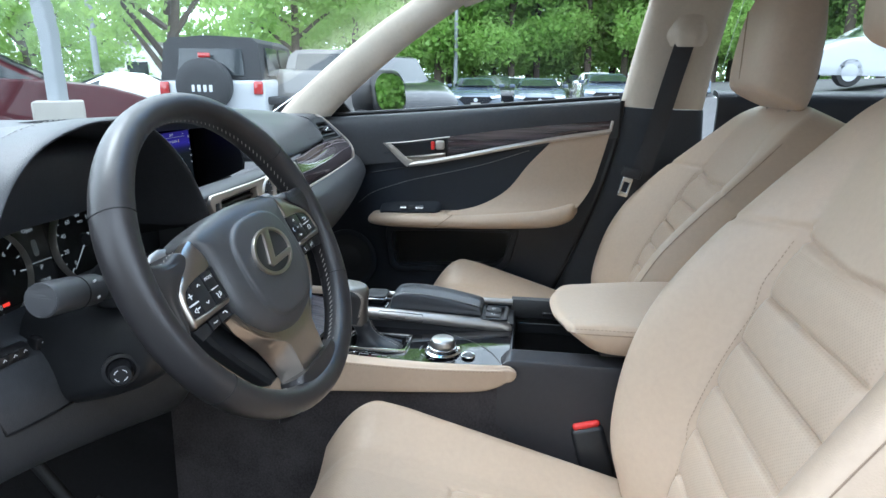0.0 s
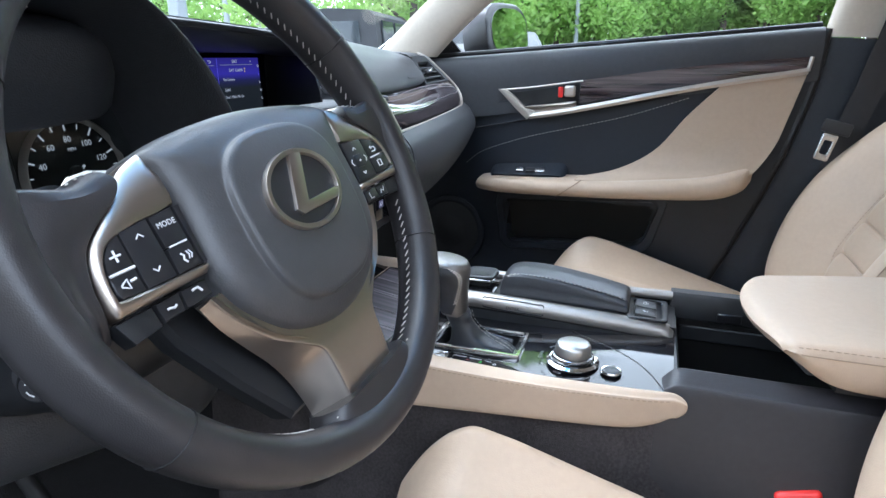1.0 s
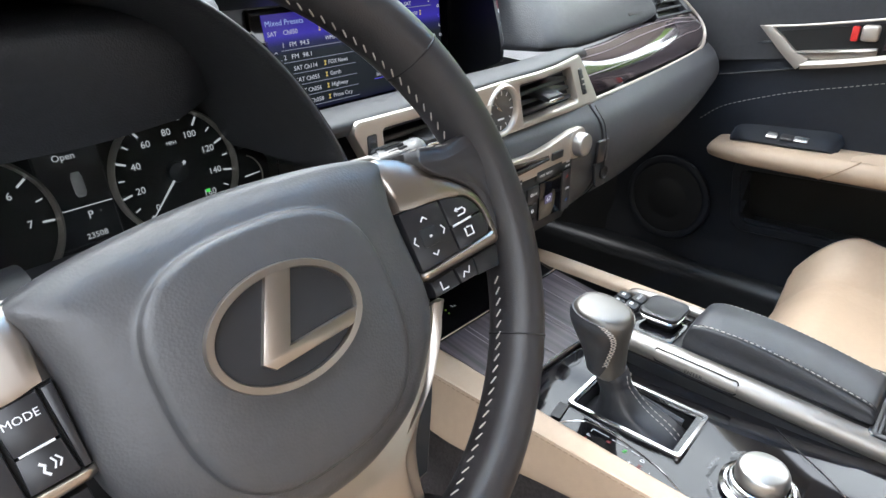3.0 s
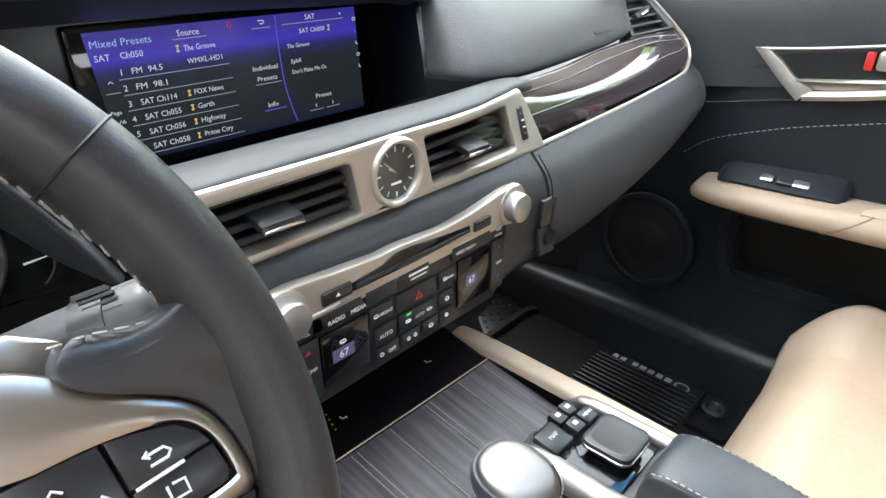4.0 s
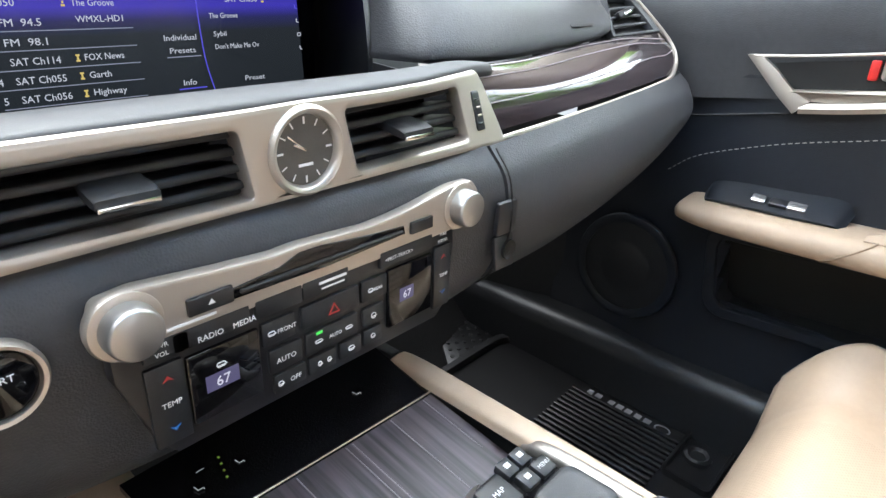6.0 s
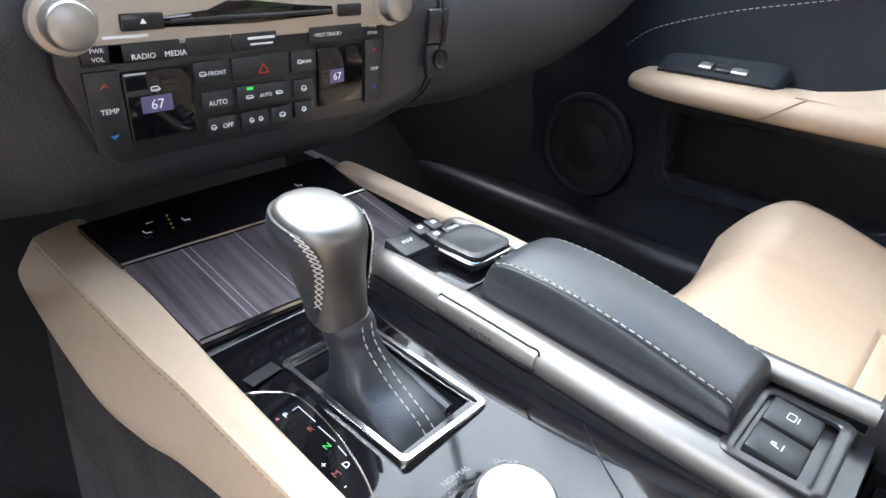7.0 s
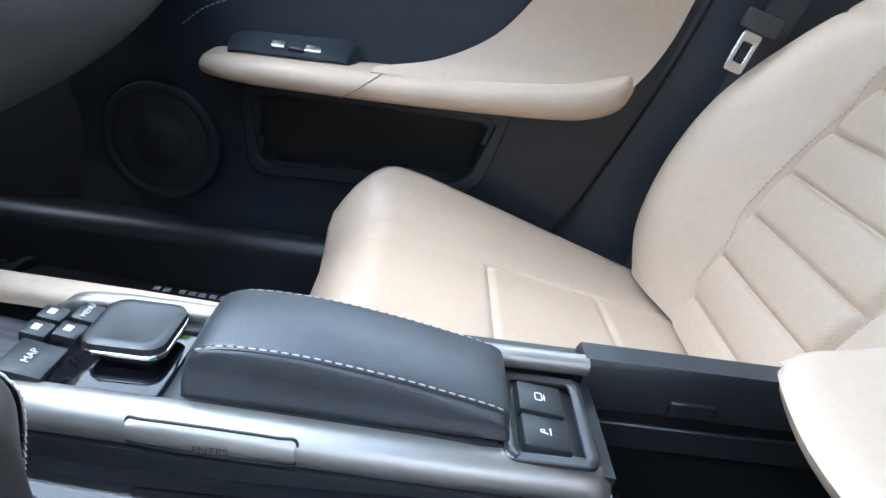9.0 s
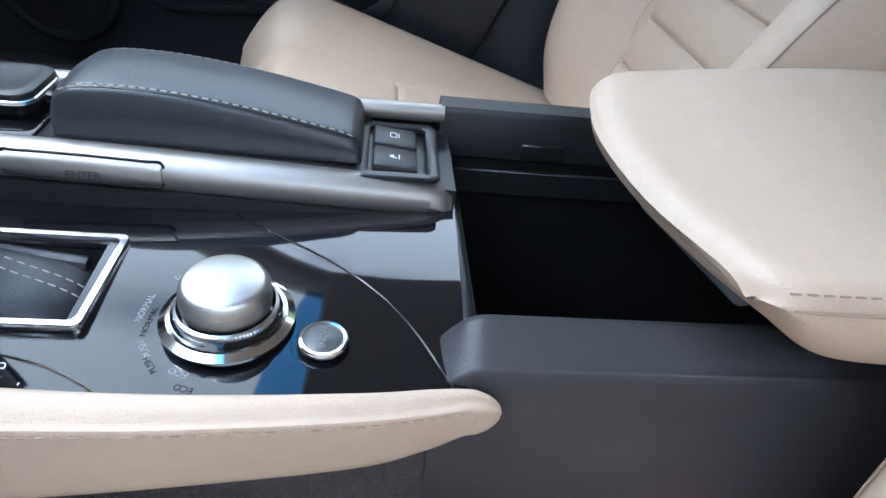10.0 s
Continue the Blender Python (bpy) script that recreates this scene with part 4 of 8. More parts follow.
start = thing("start_button", (-0.160, 0.474, 0.84), "round black start button with a metal ring", "button")
SM = upright(-0.1725, 0.477, 0.838) @ Matrix.Diagonal((1.22, 1.22, 1.1, 1.0))
part("ring", lathe([(0.0140, 0.0), (0.0175, 0.0), (0.0178, 0.005), (0.0165, 0.0075), (0.0150, 0.007), (0.0140, 0.004)], 40, SM), SILVER, start)
part("cap", lathe([(0.0, 0.0), (0.0138, 0.0), (0.0138, 0.0055), (0.012, 0.0065), (0.0, 0.006)], 36, SM), PIANO, start)
letters("print", "START", 0.0042, SM @ Matrix.Translation((0, 0.001, 0.0071)), PRINT, start, "CENTER")

# ---- instrument cluster ----
FACE_INK = glow("lit_dial_print", (0.80, 0.82, 0.86), 0.22)
LIP = [(-0.205, 0.905), (-0.222, 0.940), (-0.248, 0.982), (-0.277, 1.014), (-0.312, 1.040), (-0.352, 1.054), (-0.402, 1.058), (-0.444, 1.053), (-0.484, 1.041), (-0.515, 1.022), (-0.538, 0.998), (-0.556, 0.965), (-0.568, 0.905)]
deep = [(-0.190, 0.865), (-0.188, 0.905), (-0.196, 0.945), (-0.225, 0.985), (-0.285, 1.010), (-0.35, 1.018), (-0.42, 1.018), (-0.49, 1.004), (-0.545, 0.975), (-0.57, 0.93), (-0.575, 0.865)]


def hood_ring(y, s=1.0, dz=0.0):
    return [(-0.39 + (x + 0.39) * s, y, 0.9 + (z - 0.9) * s + dz) for x, z in LIP]


part("cluster_hood", patch([hood_ring(0.650, 0.86), hood_ring(0.600, 0.90), hood_ring(0.540, 0.945, -0.003), hood_ring(0.488, 0.985, -0.001), hood_ring(0.475, 1.0, 0.001), hood_ring(0.476, 1.020, 0.001), hood_ring(0.490, 1.045, -0.002), hood_ring(0.53, 1.080, -0.011), hood_ring(0.60, 1.115, -0.025), hood_ring(0.70, 1.15, -0.043)], 70, 60, 0.003), DASH, dash, "black padded hood over the instruments")
part("stitching", stitches([(x, y - 0.0008, z + 0.0008) for x, y, z in hood_ring(0.53, 1.080, -0.0108)[4:12]], 0.005, 0.003, 0.0005), GREY_THREAD, dash)
part("stitching", stitches([(x + 0.0008, y - 0.0006, z) for x, y, z in hood_ring(0.53, 1.080, -0.0108)[1:3]], 0.004, 0.002, 0.0005), THREAD, dash)
part("hood_seam", tube([(x + 0.0002, y - 0.0004, z) for x, y, z in hood_ring(0.476, 1.020, 0.001)[1:4]], 0.0008, 5, n=20), VOID, dash)
cluster = thing("instrument_cluster", (-0.37, 0.665, 0.86), "dark instrument cluster with two round dials and a display", "instruments")
part("backplate", prism([(x, 0.9 + 0.86 * (z - 0.9)) for x, z in deep], 0.004, upright(0, 0.674, 0)), VOID, cluster)


def dial(cx, cz, r, words, a0, a1, needle, size):
    d = upright(cx, 0.666, cz)
    part("dial_face", lathe([(0, 0.0), (r * 0.96, 0.0), (r * 0.96, 0.002), (0, 0.002)], 48, d), VOID, cluster)
    part("dial_ring", lathe([(r * 0.95, 0.0), (r * 1.03, 0.0), (r * 1.02, 0.008), (r * 0.985, 0.010), (r * 0.955, 0.006)], 56, d), SILVER, cluster, "slim metal dial ring")
    n = len(words)
    for k in range(2 * n - 1):
        a = radians(a0 + (a1 - a0) * k / (2 * n - 2))
        part("tick", rbox((0.0012 if k % 2 else 0.0018, r * (0.09 if k % 2 else 0.15), 0.0006), 0.0002, 1, d @ Matrix.Rotation(a - radians(90), 4, "Z") @ Matrix.Translation((0, r * 0.86, 0.0026))), FACE_INK, cluster)
        if k % 2 == 0:
            letters("number", words[k // 2], size, d @ Matrix.Translation((r * 0.64 * math.cos(a), r * 0.64 * math.sin(a) - 0.35 * size, 0.0024)), FACE_INK, cluster, "CENTER")
    a = radians(needle)
    part("needle", tube([d @ Vector((-0.012 * math.cos(a), -0.012 * math.sin(a), 0.006)), d @ Vector((r * 0.82 * math.cos(a), r * 0.82 * math.sin(a), 0.006))], [0.0014, 0.0005], 6), FACE_INK, cluster)
    part("needle_hub", lathe([(0, 0.002), (0.010, 0.002), (0.009, 0.007), (0, 0.008)], 24, d), SATIN_BLACK, cluster)


dial(-0.286, 0.911, 0.058, ["0", "20", "40", "60", "80", "100", "120", "140", "160"], 226, -46, 226, 0.0088)
dial(-0.450, 0.905, 0.060, ["0", "1", "2", "3", "4", "5", "6", "7"], 278, -5, 204, 0.0088)
letters("print", "MPH", 0.0048, upright(-0.284, 0.6632, 0.936), FACE_INK, cluster, "CENTER")
letters("print", "x1000RPM", 0.0042, upright(-0.450, 0.6632, 0.928), FACE_INK, cluster, "CENTER")
part("red_lamp", rbox((0.010, 0.0006, 0.004), 0.0002, 1, pose(-0.437, 0.6632, 0.868)), glow("red_lamp", (1, 0.05, 0.03), 0.8), cluster)
part("green_lamp", rbox((0.005, 0.0006, 0.003), 0.0002, 1, pose(-0.222, 0.664, 0.945)), GREEN_LAMP, cluster)
part("green_lamp", rbox((0.004, 0.0006, 0.003), 0.0002, 1, pose(-0.262, 0.6632, 0.886)), GREEN_LAMP, cluster)
part("info_display", rbox((0.050, 0.002, 0.095), 0.001, 1, pose(-0.3705, 0.668, 0.918)), shader("info_display", (0.03, 0.03, 0.033), 0.3), cluster)
part("info_frame", frame_prism([(-0.026, -0.049), (0.026, -0.049), (0.026, 0.049), (-0.026, 0.049)], [(-0.025, -0.048), (0.025, -0.048), (0.025, 0.048), (-0.025, 0.048)], 0.0012, upright(-0.3705, 0.6675, 0.918)), SATIN_BLACK, cluster)
for txt, dx, dz, s in (("Open", -0.002, 0.026, 0.0078), ("P", 0.004, -0.026, 0.0095), ("23508", 0.004, -0.043, 0.007)):
    letters("print", txt, s, upright(-0.3705 + dx, 0.6665, 0.918 + dz), FACE_INK, cluster, "CENTER")
part("display_rule", rbox((0.048, 0.0006, 0.0008), 0.0001, 1, pose(-0.3705, 0.6668, 0.903)), FACE_INK, cluster)
part("car_symbol", lathe([(0.0, -0.011), (0.003, -0.0105), (0.0046, -0.007), (0.0046, 0.006), (0.0032, 0.0105), (0.0, 0.011)], 12, Matrix.Translation((-0.368, 0.6668, 0.922)) @ Matrix.Diagonal((1, 0.12, 1, 1))), shader("grey_symbol", (0.4, 0.4, 0.4), 0.5), cluster)
fuel = upright(-0.222, 0.668, 0.888)
part("fuel_ring", tube([fuel @ Vector((0.022 * math.cos(radians(a)), 0.022 * math.sin(radians(a)), 0.003)) for a in range(-60, 75, 9)], 0.0008, 5, up=(0, 1, 0)), SILVER, cluster)
part("needle", tube([fuel @ Vector((0.002, 0, 0.004)), fuel @ Vector((0.019, 0.001, 0.004))], [0.001, 0.0004], 5), FACE_INK, cluster)
cover = part("clear_cover", patch([[(x, 0.655 - 0.25 * (z - 0.87), z) for x in np.linspace(-0.57, -0.19, 5)] for z in (0.866, 0.92, 0.97, 1.012)], 8, 10, 0.002), glass("cluster_cover_glass"), cluster, "clear curved cover")
cover.visible_shadow = False

# the cluster leans back and sits close under its hood
CL = Matrix.Translation((-0.277, 0.624, 0.896)) @ Matrix.Rotation(radians(-8), 4, "X") @ Matrix.Scale(0.94, 4) @ Matrix.Translation((0.284, -0.666, -0.915))
for ob in cluster.children:
    ob.data.transform(CL)

# ---- driver's side of the dash ----
part("driver_top", driver_set(patch(rows_x([
    (-0.80, [(0.56, 0.90), (0.55, 0.96), (0.57, 1.00), (0.64, 1.022), (0.80, 1.025), (0.98, 0.98)]),
    (-0.68, [(0.56, 0.93), (0.55, 0.98), (0.57, 1.022), (0.64, 1.040), (0.85, 1.032), (1.06, 0.98)]),
    (-0.50, [(0.60, 0.97), (0.58, 1.02), (0.58, 1.050), (0.66, 1.056), (0.88, 1.040), (1.10, 0.98)]),
    (-0.36, [(0.60, 0.97), (0.58, 1.02), (0.585, 1.052), (0.66, 1.058), (0.89, 1.042), (1.12, 0.98)]),
    (-0.24, [(0.62, 0.97), (0.60, 1.01), (0.60, 1.040), (0.67, 1.056), (0.90, 1.045), (1.12, 0.98)]),
]), 26, 26, 0.006)), DASH, dash)
part("stitching", driver_set(stitches([(-0.80, 0.62, 1.018), (-0.68, 0.62, 1.036), (-0.58, 0.62, 1.046)], 0.005, 0.003, 0.0005)), GREY_THREAD, dash)
part("driver_face", driver_set(patch(rows_x([
    (-0.80, [(0.74, 0.75), (0.66, 0.748), (0.620, 0.765), (0.600, 0.82), (0.585, 0.90), (0.585, 0.97)]),
    (-0.68, [(0.72, 0.745), (0.63, 0.742), (0.575, 0.765), (0.552, 0.82), (0.560, 0.88), (0.57, 0.96)]),
    (-0.55, [(0.70, 0.730), (0.61, 0.728), (0.556, 0.755), (0.541, 0.82), (0.556, 0.87), (0.60, 0.90)]),
    (-0.40, [(0.70, 0.690), (0.60, 0.688), (0.553, 0.715), (0.540, 0.80), (0.56, 0.86), (0.62, 0.88)]),
    (-0.27, [(0.68, 0.655), (0.58, 0.655), (0.528, 0.690), (0.512, 0.80), (0.51, 0.86), (0.53, 0.89)]),
    (-0.185, [(0.62, 0.645), (0.55, 0.655), (0.51, 0.72), (0.490, 0.80), (0.487, 0.86), (0.497, 0.885)]),
]), 34, 30, 0.008)), DASH, dash, "black lower panel under the steering column")
part("panel_seam", driver_set(tube([(-0.588, 0.553, 0.868), (-0.588, 0.545, 0.842), (-0.583, 0.543, 0.814), (-0.572, 0.5415, 0.807), (-0.50, 0.5395, 0.797), (-0.40, 0.5395, 0.790)], 0.0014, 6, n=40)), VOID, dash)
part("button_frame", driver_set(rbox((0.042, 0.012, 0.016), 0.003, 2, pose(-0.546, 0.5585, 0.8735, 12, 3, -4))), SATIN_BLACK, dash)
for k, x in enumerate((-0.5590, -0.546, -0.533, -0.508)):
    bt = part("button", driver_set(rbox((0.0122 if k < 3 else 0.016, 0.012, 0.0125), 0.0012, 2, pose(x, 0.5570, 0.8740 - 0.05 * (x + 0.546), 12, 3, -4))), SATIN_BLACK, dash)
    part("button_mark", driver_set(tube([(x - 0.002, 0.5500, 0.8735 - 0.05 * (x + 0.546)), (x, 0.5500, 0.8755 - 0.05 * (x + 0.546)), (x + 0.002, 0.5500, 0.8735 - 0.05 * (x + 0.546))], 0.0005, 5)), PRINT, bt)


# ---- steering wheel ----
WC = (-0.3782, 0.3334, 0.9193)
WM = facing(WC, (-0.062, -0.8975, 0.4367)) @ Matrix.Rotation(radians(3.8), 4, "Z")
PM = WM @ Matrix.Translation((0, 0, 0.0045))
WZ = tuple(WM.to_3x3() @ Vector((0, 0, 1)))


def wl(x, y, z=0.0):
    return WM @ Vector((x, y, z))


wheel = thing("steering_wheel", WC, "black leather steering wheel with metal spokes and pale stitching", "steering wheel")
rim_r = 0.172


def on_rim(a, b, grow=0.0):
    """A place on the rim's skin: a degrees round the wheel, b degrees round the section (0 outwards, 90 to the driver)."""
    k = 1 + 0.10 * math.exp(-(((a + 540) % 360 - 180 - 33) / 22) ** 2) + 0.10 * math.exp(-(((a + 540) % 360 - 180 - 147) / 22) ** 2)
    cb, sb = math.cos(radians(b)), math.sin(radians(b))
    q = rim_r + (0.0146 * k + grow) * math.copysign(abs(cb) ** 0.9, cb)
    return wl(q * math.cos(radians(a)) - 0.0045, q * math.sin(radians(a)), (0.0186 * k + grow) * math.copysign(abs(sb) ** 0.9, sb))


part("rim", grid(np.array([[on_rim(a, b) for b in range(0, 360, 15)] for a in np.arange(0, 360, 3)]), wrap_u=True, wrap_v=True), WHEEL, wheel, "black leather rim")
for a in (31, 149, 212, -32):
    part("rim_seam", tube([on_rim(a, b, 0.0001) for b in range(0, 360, 15)], 0.0006, 5, True), VOID, wheel)
for lo, hi in ((14, 166), (-68, -17), (197, 248)):
    part("stitching", stitches([on_rim(a, 182, 0.0003) for a in np.arange(lo, hi + 1, 3)], 0.0042, 0.0026, 0.00055, 0.0018, side=WZ), THREAD, wheel, "pale cross stitching")

# hub cover: a domed pad with a raised middle
half_hub = [(0.0, 0.0535), (0.034, 0.0517), (0.066, 0.0478), (0.0885, 0.0412), (0.0875, 0.030), (0.0852, 0.010), (0.0858, -0.010), (0.0868, -0.030), (0.0838, -0.046), (0.0735, -0.0640), (0.052, -0.0850), (0.025, -0.0960)]
ho = cr(half_hub + [(0.0, -0.0990)] + [(-x, y) for x, y in half_hub[:0:-1]], 96, True)
mid = np.array([0.0, -0.014])


def panel_edge(p):
    """Rim of the raised middle panel, in the direction of a point of the outline."""
    a = math.atan2(p[1] - mid[1], p[0] - mid[0])
    c, s = math.cos(a), math.sin(a)
    r = (abs(c / 0.058) ** 2.8 + abs(s / (0.0495 if s > 0 else 0.066)) ** 2.8) ** (-1 / 2.8)
    return mid + r * np.array([c, s])


pan = np.array([panel_edge(p) for p in ho])
rings = []
for f, s, z in ((0, 1.0, -0.030), (0, 1.005, -0.002), (0, 0.995, 0.0040), (0, 0.975, 0.0085), (0, 0.945, 0.0115), (0.35, 0.975, 0.0150), (0.7, 1.0, 0.0168), (0.9, 1.0, 0.0178), (0.965, 1.0, 0.0182), (0.99, 1.0, 0.0188), (1, 0.995, 0.0208), (1, 0.975, 0.0222), (1, 0.92, 0.0231), (1, 0.6, 0.0242), (1, 0.3, 0.0248), (1, 0.01, 0.0250)):
    q = mid + (ho * (1 - f) + pan * f - mid) * s
    rings.append([tuple(wl(x, y, z - 0.10 * max(0, y - 0.025) - 0.05 * max(0, -y - 0.06))) for x, y in q])
part("hub_cover", loft(rings), BAG, wheel, "grained black airbag cover")
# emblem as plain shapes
EM = WM @ Matrix.Translation((-0.001, -0.011, 0.0236))
em = [(0.0378 * math.cos(a), 0.0268 * math.sin(a)) for a in np.linspace(0, 2 * np.pi, 56, endpoint=False)]
emi = [(0.0338 * math.cos(a), 0.0230 * math.sin(a)) for a in np.linspace(0, 2 * np.pi, 56, endpoint=False)]
part("emblem_plate", prism(emi, 0.0018, EM), shader("dark_emblem_ground", (0.018, 0.018, 0.020), 0.35), wheel)
part("emblem_ring", frame_prism(em, emi, 0.0045, EM), SPOKE_METAL, wheel, "oval metal ring")
part("emblem_bar", prism([(-0.0010, 0.0252), (0.0115, 0.0240), (-0.0035, -0.0078), (0.0340, -0.0070), (0.0322, -0.0140), (-0.0140, -0.0146), (-0.0185, -0.0100)], 0.0044, EM, 0.0012, 2), SPOKE_METAL, wheel, "bent metal bar")

# leather flanks joining hub and rim, metal frames, buttons
for sd in (-1, 1):
    web = []
    for y, xi, zi in ((0.0385, 0.122, -0.014), (0.0385, 0.120, 0.000), (0.0365, 0.1150, 0.0075), (0.0315, 0.1112, 0.0100), (0.0265, 0.1128, 0.0105), (0.0205, 0.1195, 0.0105), (0.0125, 0.1325, 0.0095), (0.003, 0.1430, 0.0085), (-0.012, 0.1480, 0.0075), (-0.024, 0.1488, 0.0065), (-0.031, 0.1490, 0.0045), (-0.040, 0.1490, -0.002), (-0.046, 0.152, -0.012)):
        lift = 0.007 * min(1.0, max(0.0, (y - 0.012) / 0.020))
        xr = math.sqrt(rim_r ** 2 - (y + lift) ** 2) - 0.004
        dip = -0.0035 if y > 0.03 else 0.0
        web.append([wl(sd * xi, y, zi - 0.012), wl(sd * (xi + 0.0008), y, zi - 0.001), wl(sd * (xi + 0.004), y, zi + 0.0008), wl(sd * (xi * 0.6 + xr * 0.4), y + dip, zi + 0.001), wl(sd * (xi * 0.25 + xr * 0.75), y + dip + lift * 0.3, zi * 0.5 + 0.0075), wl(sd * (xr + 0.003), y + lift * 0.5, 0.0105 if -0.035 < y < 0.037 else 0.002)])
    part("spoke_pad", patch(web[::sd], 52, 26, 0.006), WHEEL, wheel, "black leather spoke")
    part("stitching", stitches([wl(sd * x, y, z) for x, y, z in ((0.114, 0.0385, 0.004), (0.125, 0.0375, 0.005), (0.138, 0.0345, 0.006), (0.149, 0.0335, 0.006), (0.1555, 0.0370, 0.006))], 0.0036, 0.0024, 0.0005, 0.0010, side=WZ), THREAD, wheel, "pale stitching")
    outer = [(0.080, 0.0400), (0.100, 0.0375), (0.116, 0.0270), (0.131, 0.0140), (0.1420, 0.0045), (0.1478, -0.0080), (0.1495, -0.0240), (0.1475, -0.0305), (0.140, -0.0308), (0.110, -0.0302), (0.0815, -0.0296), (0.0820, -0.0240), (0.0830, 0.0105)]
    inr = [(0.0842, 0.0102), (0.098, 0.0092), (0.110, 0.0085), (0.122, 0.0066), (0.1340, 0.0030), (0.1400, -0.0030), (0.1428, -0.0105), (0.1436, -0.0195), (0.1415, -0.0236), (0.110, -0.0247), (0.0855, -0.0249), (0.0850, -0.020), (0.0846, -0.005)]
    mo, mi = cr([(sd * x, y) for x, y in outer], 78, True), cr([(sd * x, y) for x, y in inr], 78, True)
    shape = lambda q, z: [tuple(wl(x, y, z - 0.10 * max(0.0, y - 0.012) - 2.6 * max(0.0, 0.0868 - abs(x)))) for x, y in q]
    part("metal_frame", grid(np.array([shape(mo, -0.004), shape(mo, 0.0075), shape(mo + (mi - mo) * 0.10, 0.0092), shape(mo + (mi - mo) * 0.5, 0.0110), shape(mo + (mi - mo) * 0.85, 0.0110), shape(mi, 0.0100), shape(mi, -0.002)]), wrap_v=True), SPOKE_METAL, wheel, "satin metal button frame")
    part("button_base", prism([(sd * x, y) for x, y in inr][::sd], 0.004, PM @ Matrix.Translation((0, 0, -0.004))), VOID, wheel)
    if sd < 0:
        keys = ([(0.1272, 0.0062), (0.1345, 0.0028), (0.1395, -0.0030), (0.1420, -0.0103), (0.1274, -0.0108)], [(0.1275, -0.0118), (0.1423, -0.0112), (0.1430, -0.0195), (0.1410, -0.0232), (0.1280, -0.0240)], [(0.1082, 0.0082), (0.1262, 0.0064), (0.1268, -0.0240), (0.1080, -0.0244)],
                [(0.0907, 0.0092), (0.1070, 0.0082), (0.1060, -0.0096), (0.0907, -0.0092)], [(0.0907, -0.0100), (0.1060, -0.0104), (0.1068, -0.0244), (0.0898, -0.0244)], [(0.0852, 0.0096), (0.0895, 0.0092), (0.0888, -0.0244), (0.0860, -0.0244)])
    else:
        keys = ([(0.0855, 0.0096), (0.1135, 0.0080), (0.1155, -0.0243), (0.0862, -0.0246)], [(0.1148, 0.0078), (0.1230, 0.0060), (0.1340, 0.0024), (0.1392, -0.0030), (0.1415, -0.0085), (0.1156, -0.0092)], [(0.1158, -0.0100), (0.1417, -0.0093), (0.1430, -0.0190), (0.1410, -0.0232), (0.1166, -0.0240)])
    for kk in keys:
        part("button", prism([(sd * x, y) for x, y in kk][::sd], 0.007, PM @ Matrix.Translation((0, 0, -0.001)), 0.0009, 2), SATIN_BLACK, wheel, "black button")
    for kk in ([(0.1255, -0.0322), (0.1098, -0.0322), (0.1112, -0.0420), (0.1250, -0.0425)], [(0.1085, -0.0322), (0.0905, -0.0322), (0.0905, -0.0415), (0.1098, -0.0420)]):
        part("button", prism([(sd * x, y) for x, y in kk][::sd], 0.009, WM @ Matrix.Translation((0, 0, -0.002)), 0.0012, 2), SATIN_BLACK, wheel, "black button")
    part("lower_trim", prism([(sd * x, y) for x, y in ((0.1490, -0.0320), (0.1268, -0.0322), (0.1262, -0.0435), (0.1440, -0.0450))][::sd], 0.010, WM @ Matrix.Translation((0, 0, -0.004)), 0.0015, 2), HARD, wheel)
# lower spoke: a bright middle between two flanks that lean back
fork = []
for xo, yo, zo, xi, yi, zi in ((0.0990, -0.0460, 0.001, 0.0890, -0.0440, 0.004), (0.0910, -0.0610, -0.003, 0.0800, -0.0620, 0.004), (0.0775, -0.0795, -0.007, 0.0630, -0.0830, 0.004), (0.0640, -0.0970, -0.011, 0.0450, -0.0970, 0.005), (0.0540, -0.1140, -0.015, 0.0330, -0.1080, 0.006), (0.0485, -0.1330, -0.017, 0.0300, -0.1280, 0.005), (0.0465, -0.1500, -0.018, 0.0285, -0.1500, 0.003)):
    e = lambda k: (xi + (xo - xi) * k, yi + (yo - yi) * k, zi + (zo - zi) * k)
    side_ = [e(1.0), e(0.7), e(0.35), e(0.06), (xi - 0.003, yi, zi + 0.0006)]
    fork.append([wl(-x, y, z) for x, y, z in side_] + [wl(0, yi - 0.002, zi + 0.001)] + [wl(x, y, z) for x, y, z in side_[::-1]])
part("lower_spoke", slab(bicubic(fork, 40, 60), 0.004), SPOKE_METAL, wheel, "satin metal lower spoke")
part("back_cover", loft([[wl(x * s, -0.03 + (y + 0.03) * s, z) for x, y in ((-0.112, -0.030), (-0.104, -0.060), (-0.082, -0.100), (-0.058, -0.138), (0.058, -0.138), (0.082, -0.100), (0.104, -0.060), (0.112, -0.030), (0.07, 0.02), (-0.07, 0.02))] for s, z in ((0.97, -0.020), (1.0, -0.024), (0.98, -0.040), (0.88, -0.052))]), HARD, wheel, "black plastic back of the hub")
part("rim_root", loft([[wl(x * s, y, z) for x, z in ((-1, -0.012), (-0.98, 0.000), (-0.85, 0.0085), (-0.4, 0.0125), (0.4, 0.0125), (0.85, 0.0085), (0.98, 0.000), (1, -0.012), (0.8, -0.022), (-0.8, -0.022))] for s, y in ((0.050, -0.1445), (0.0515, -0.1470), (0.058, -0.1540), (0.072, -0.1640), (0.085, -0.1720))], 14, 40), WHEEL, wheel, "black leather foot of the spoke")
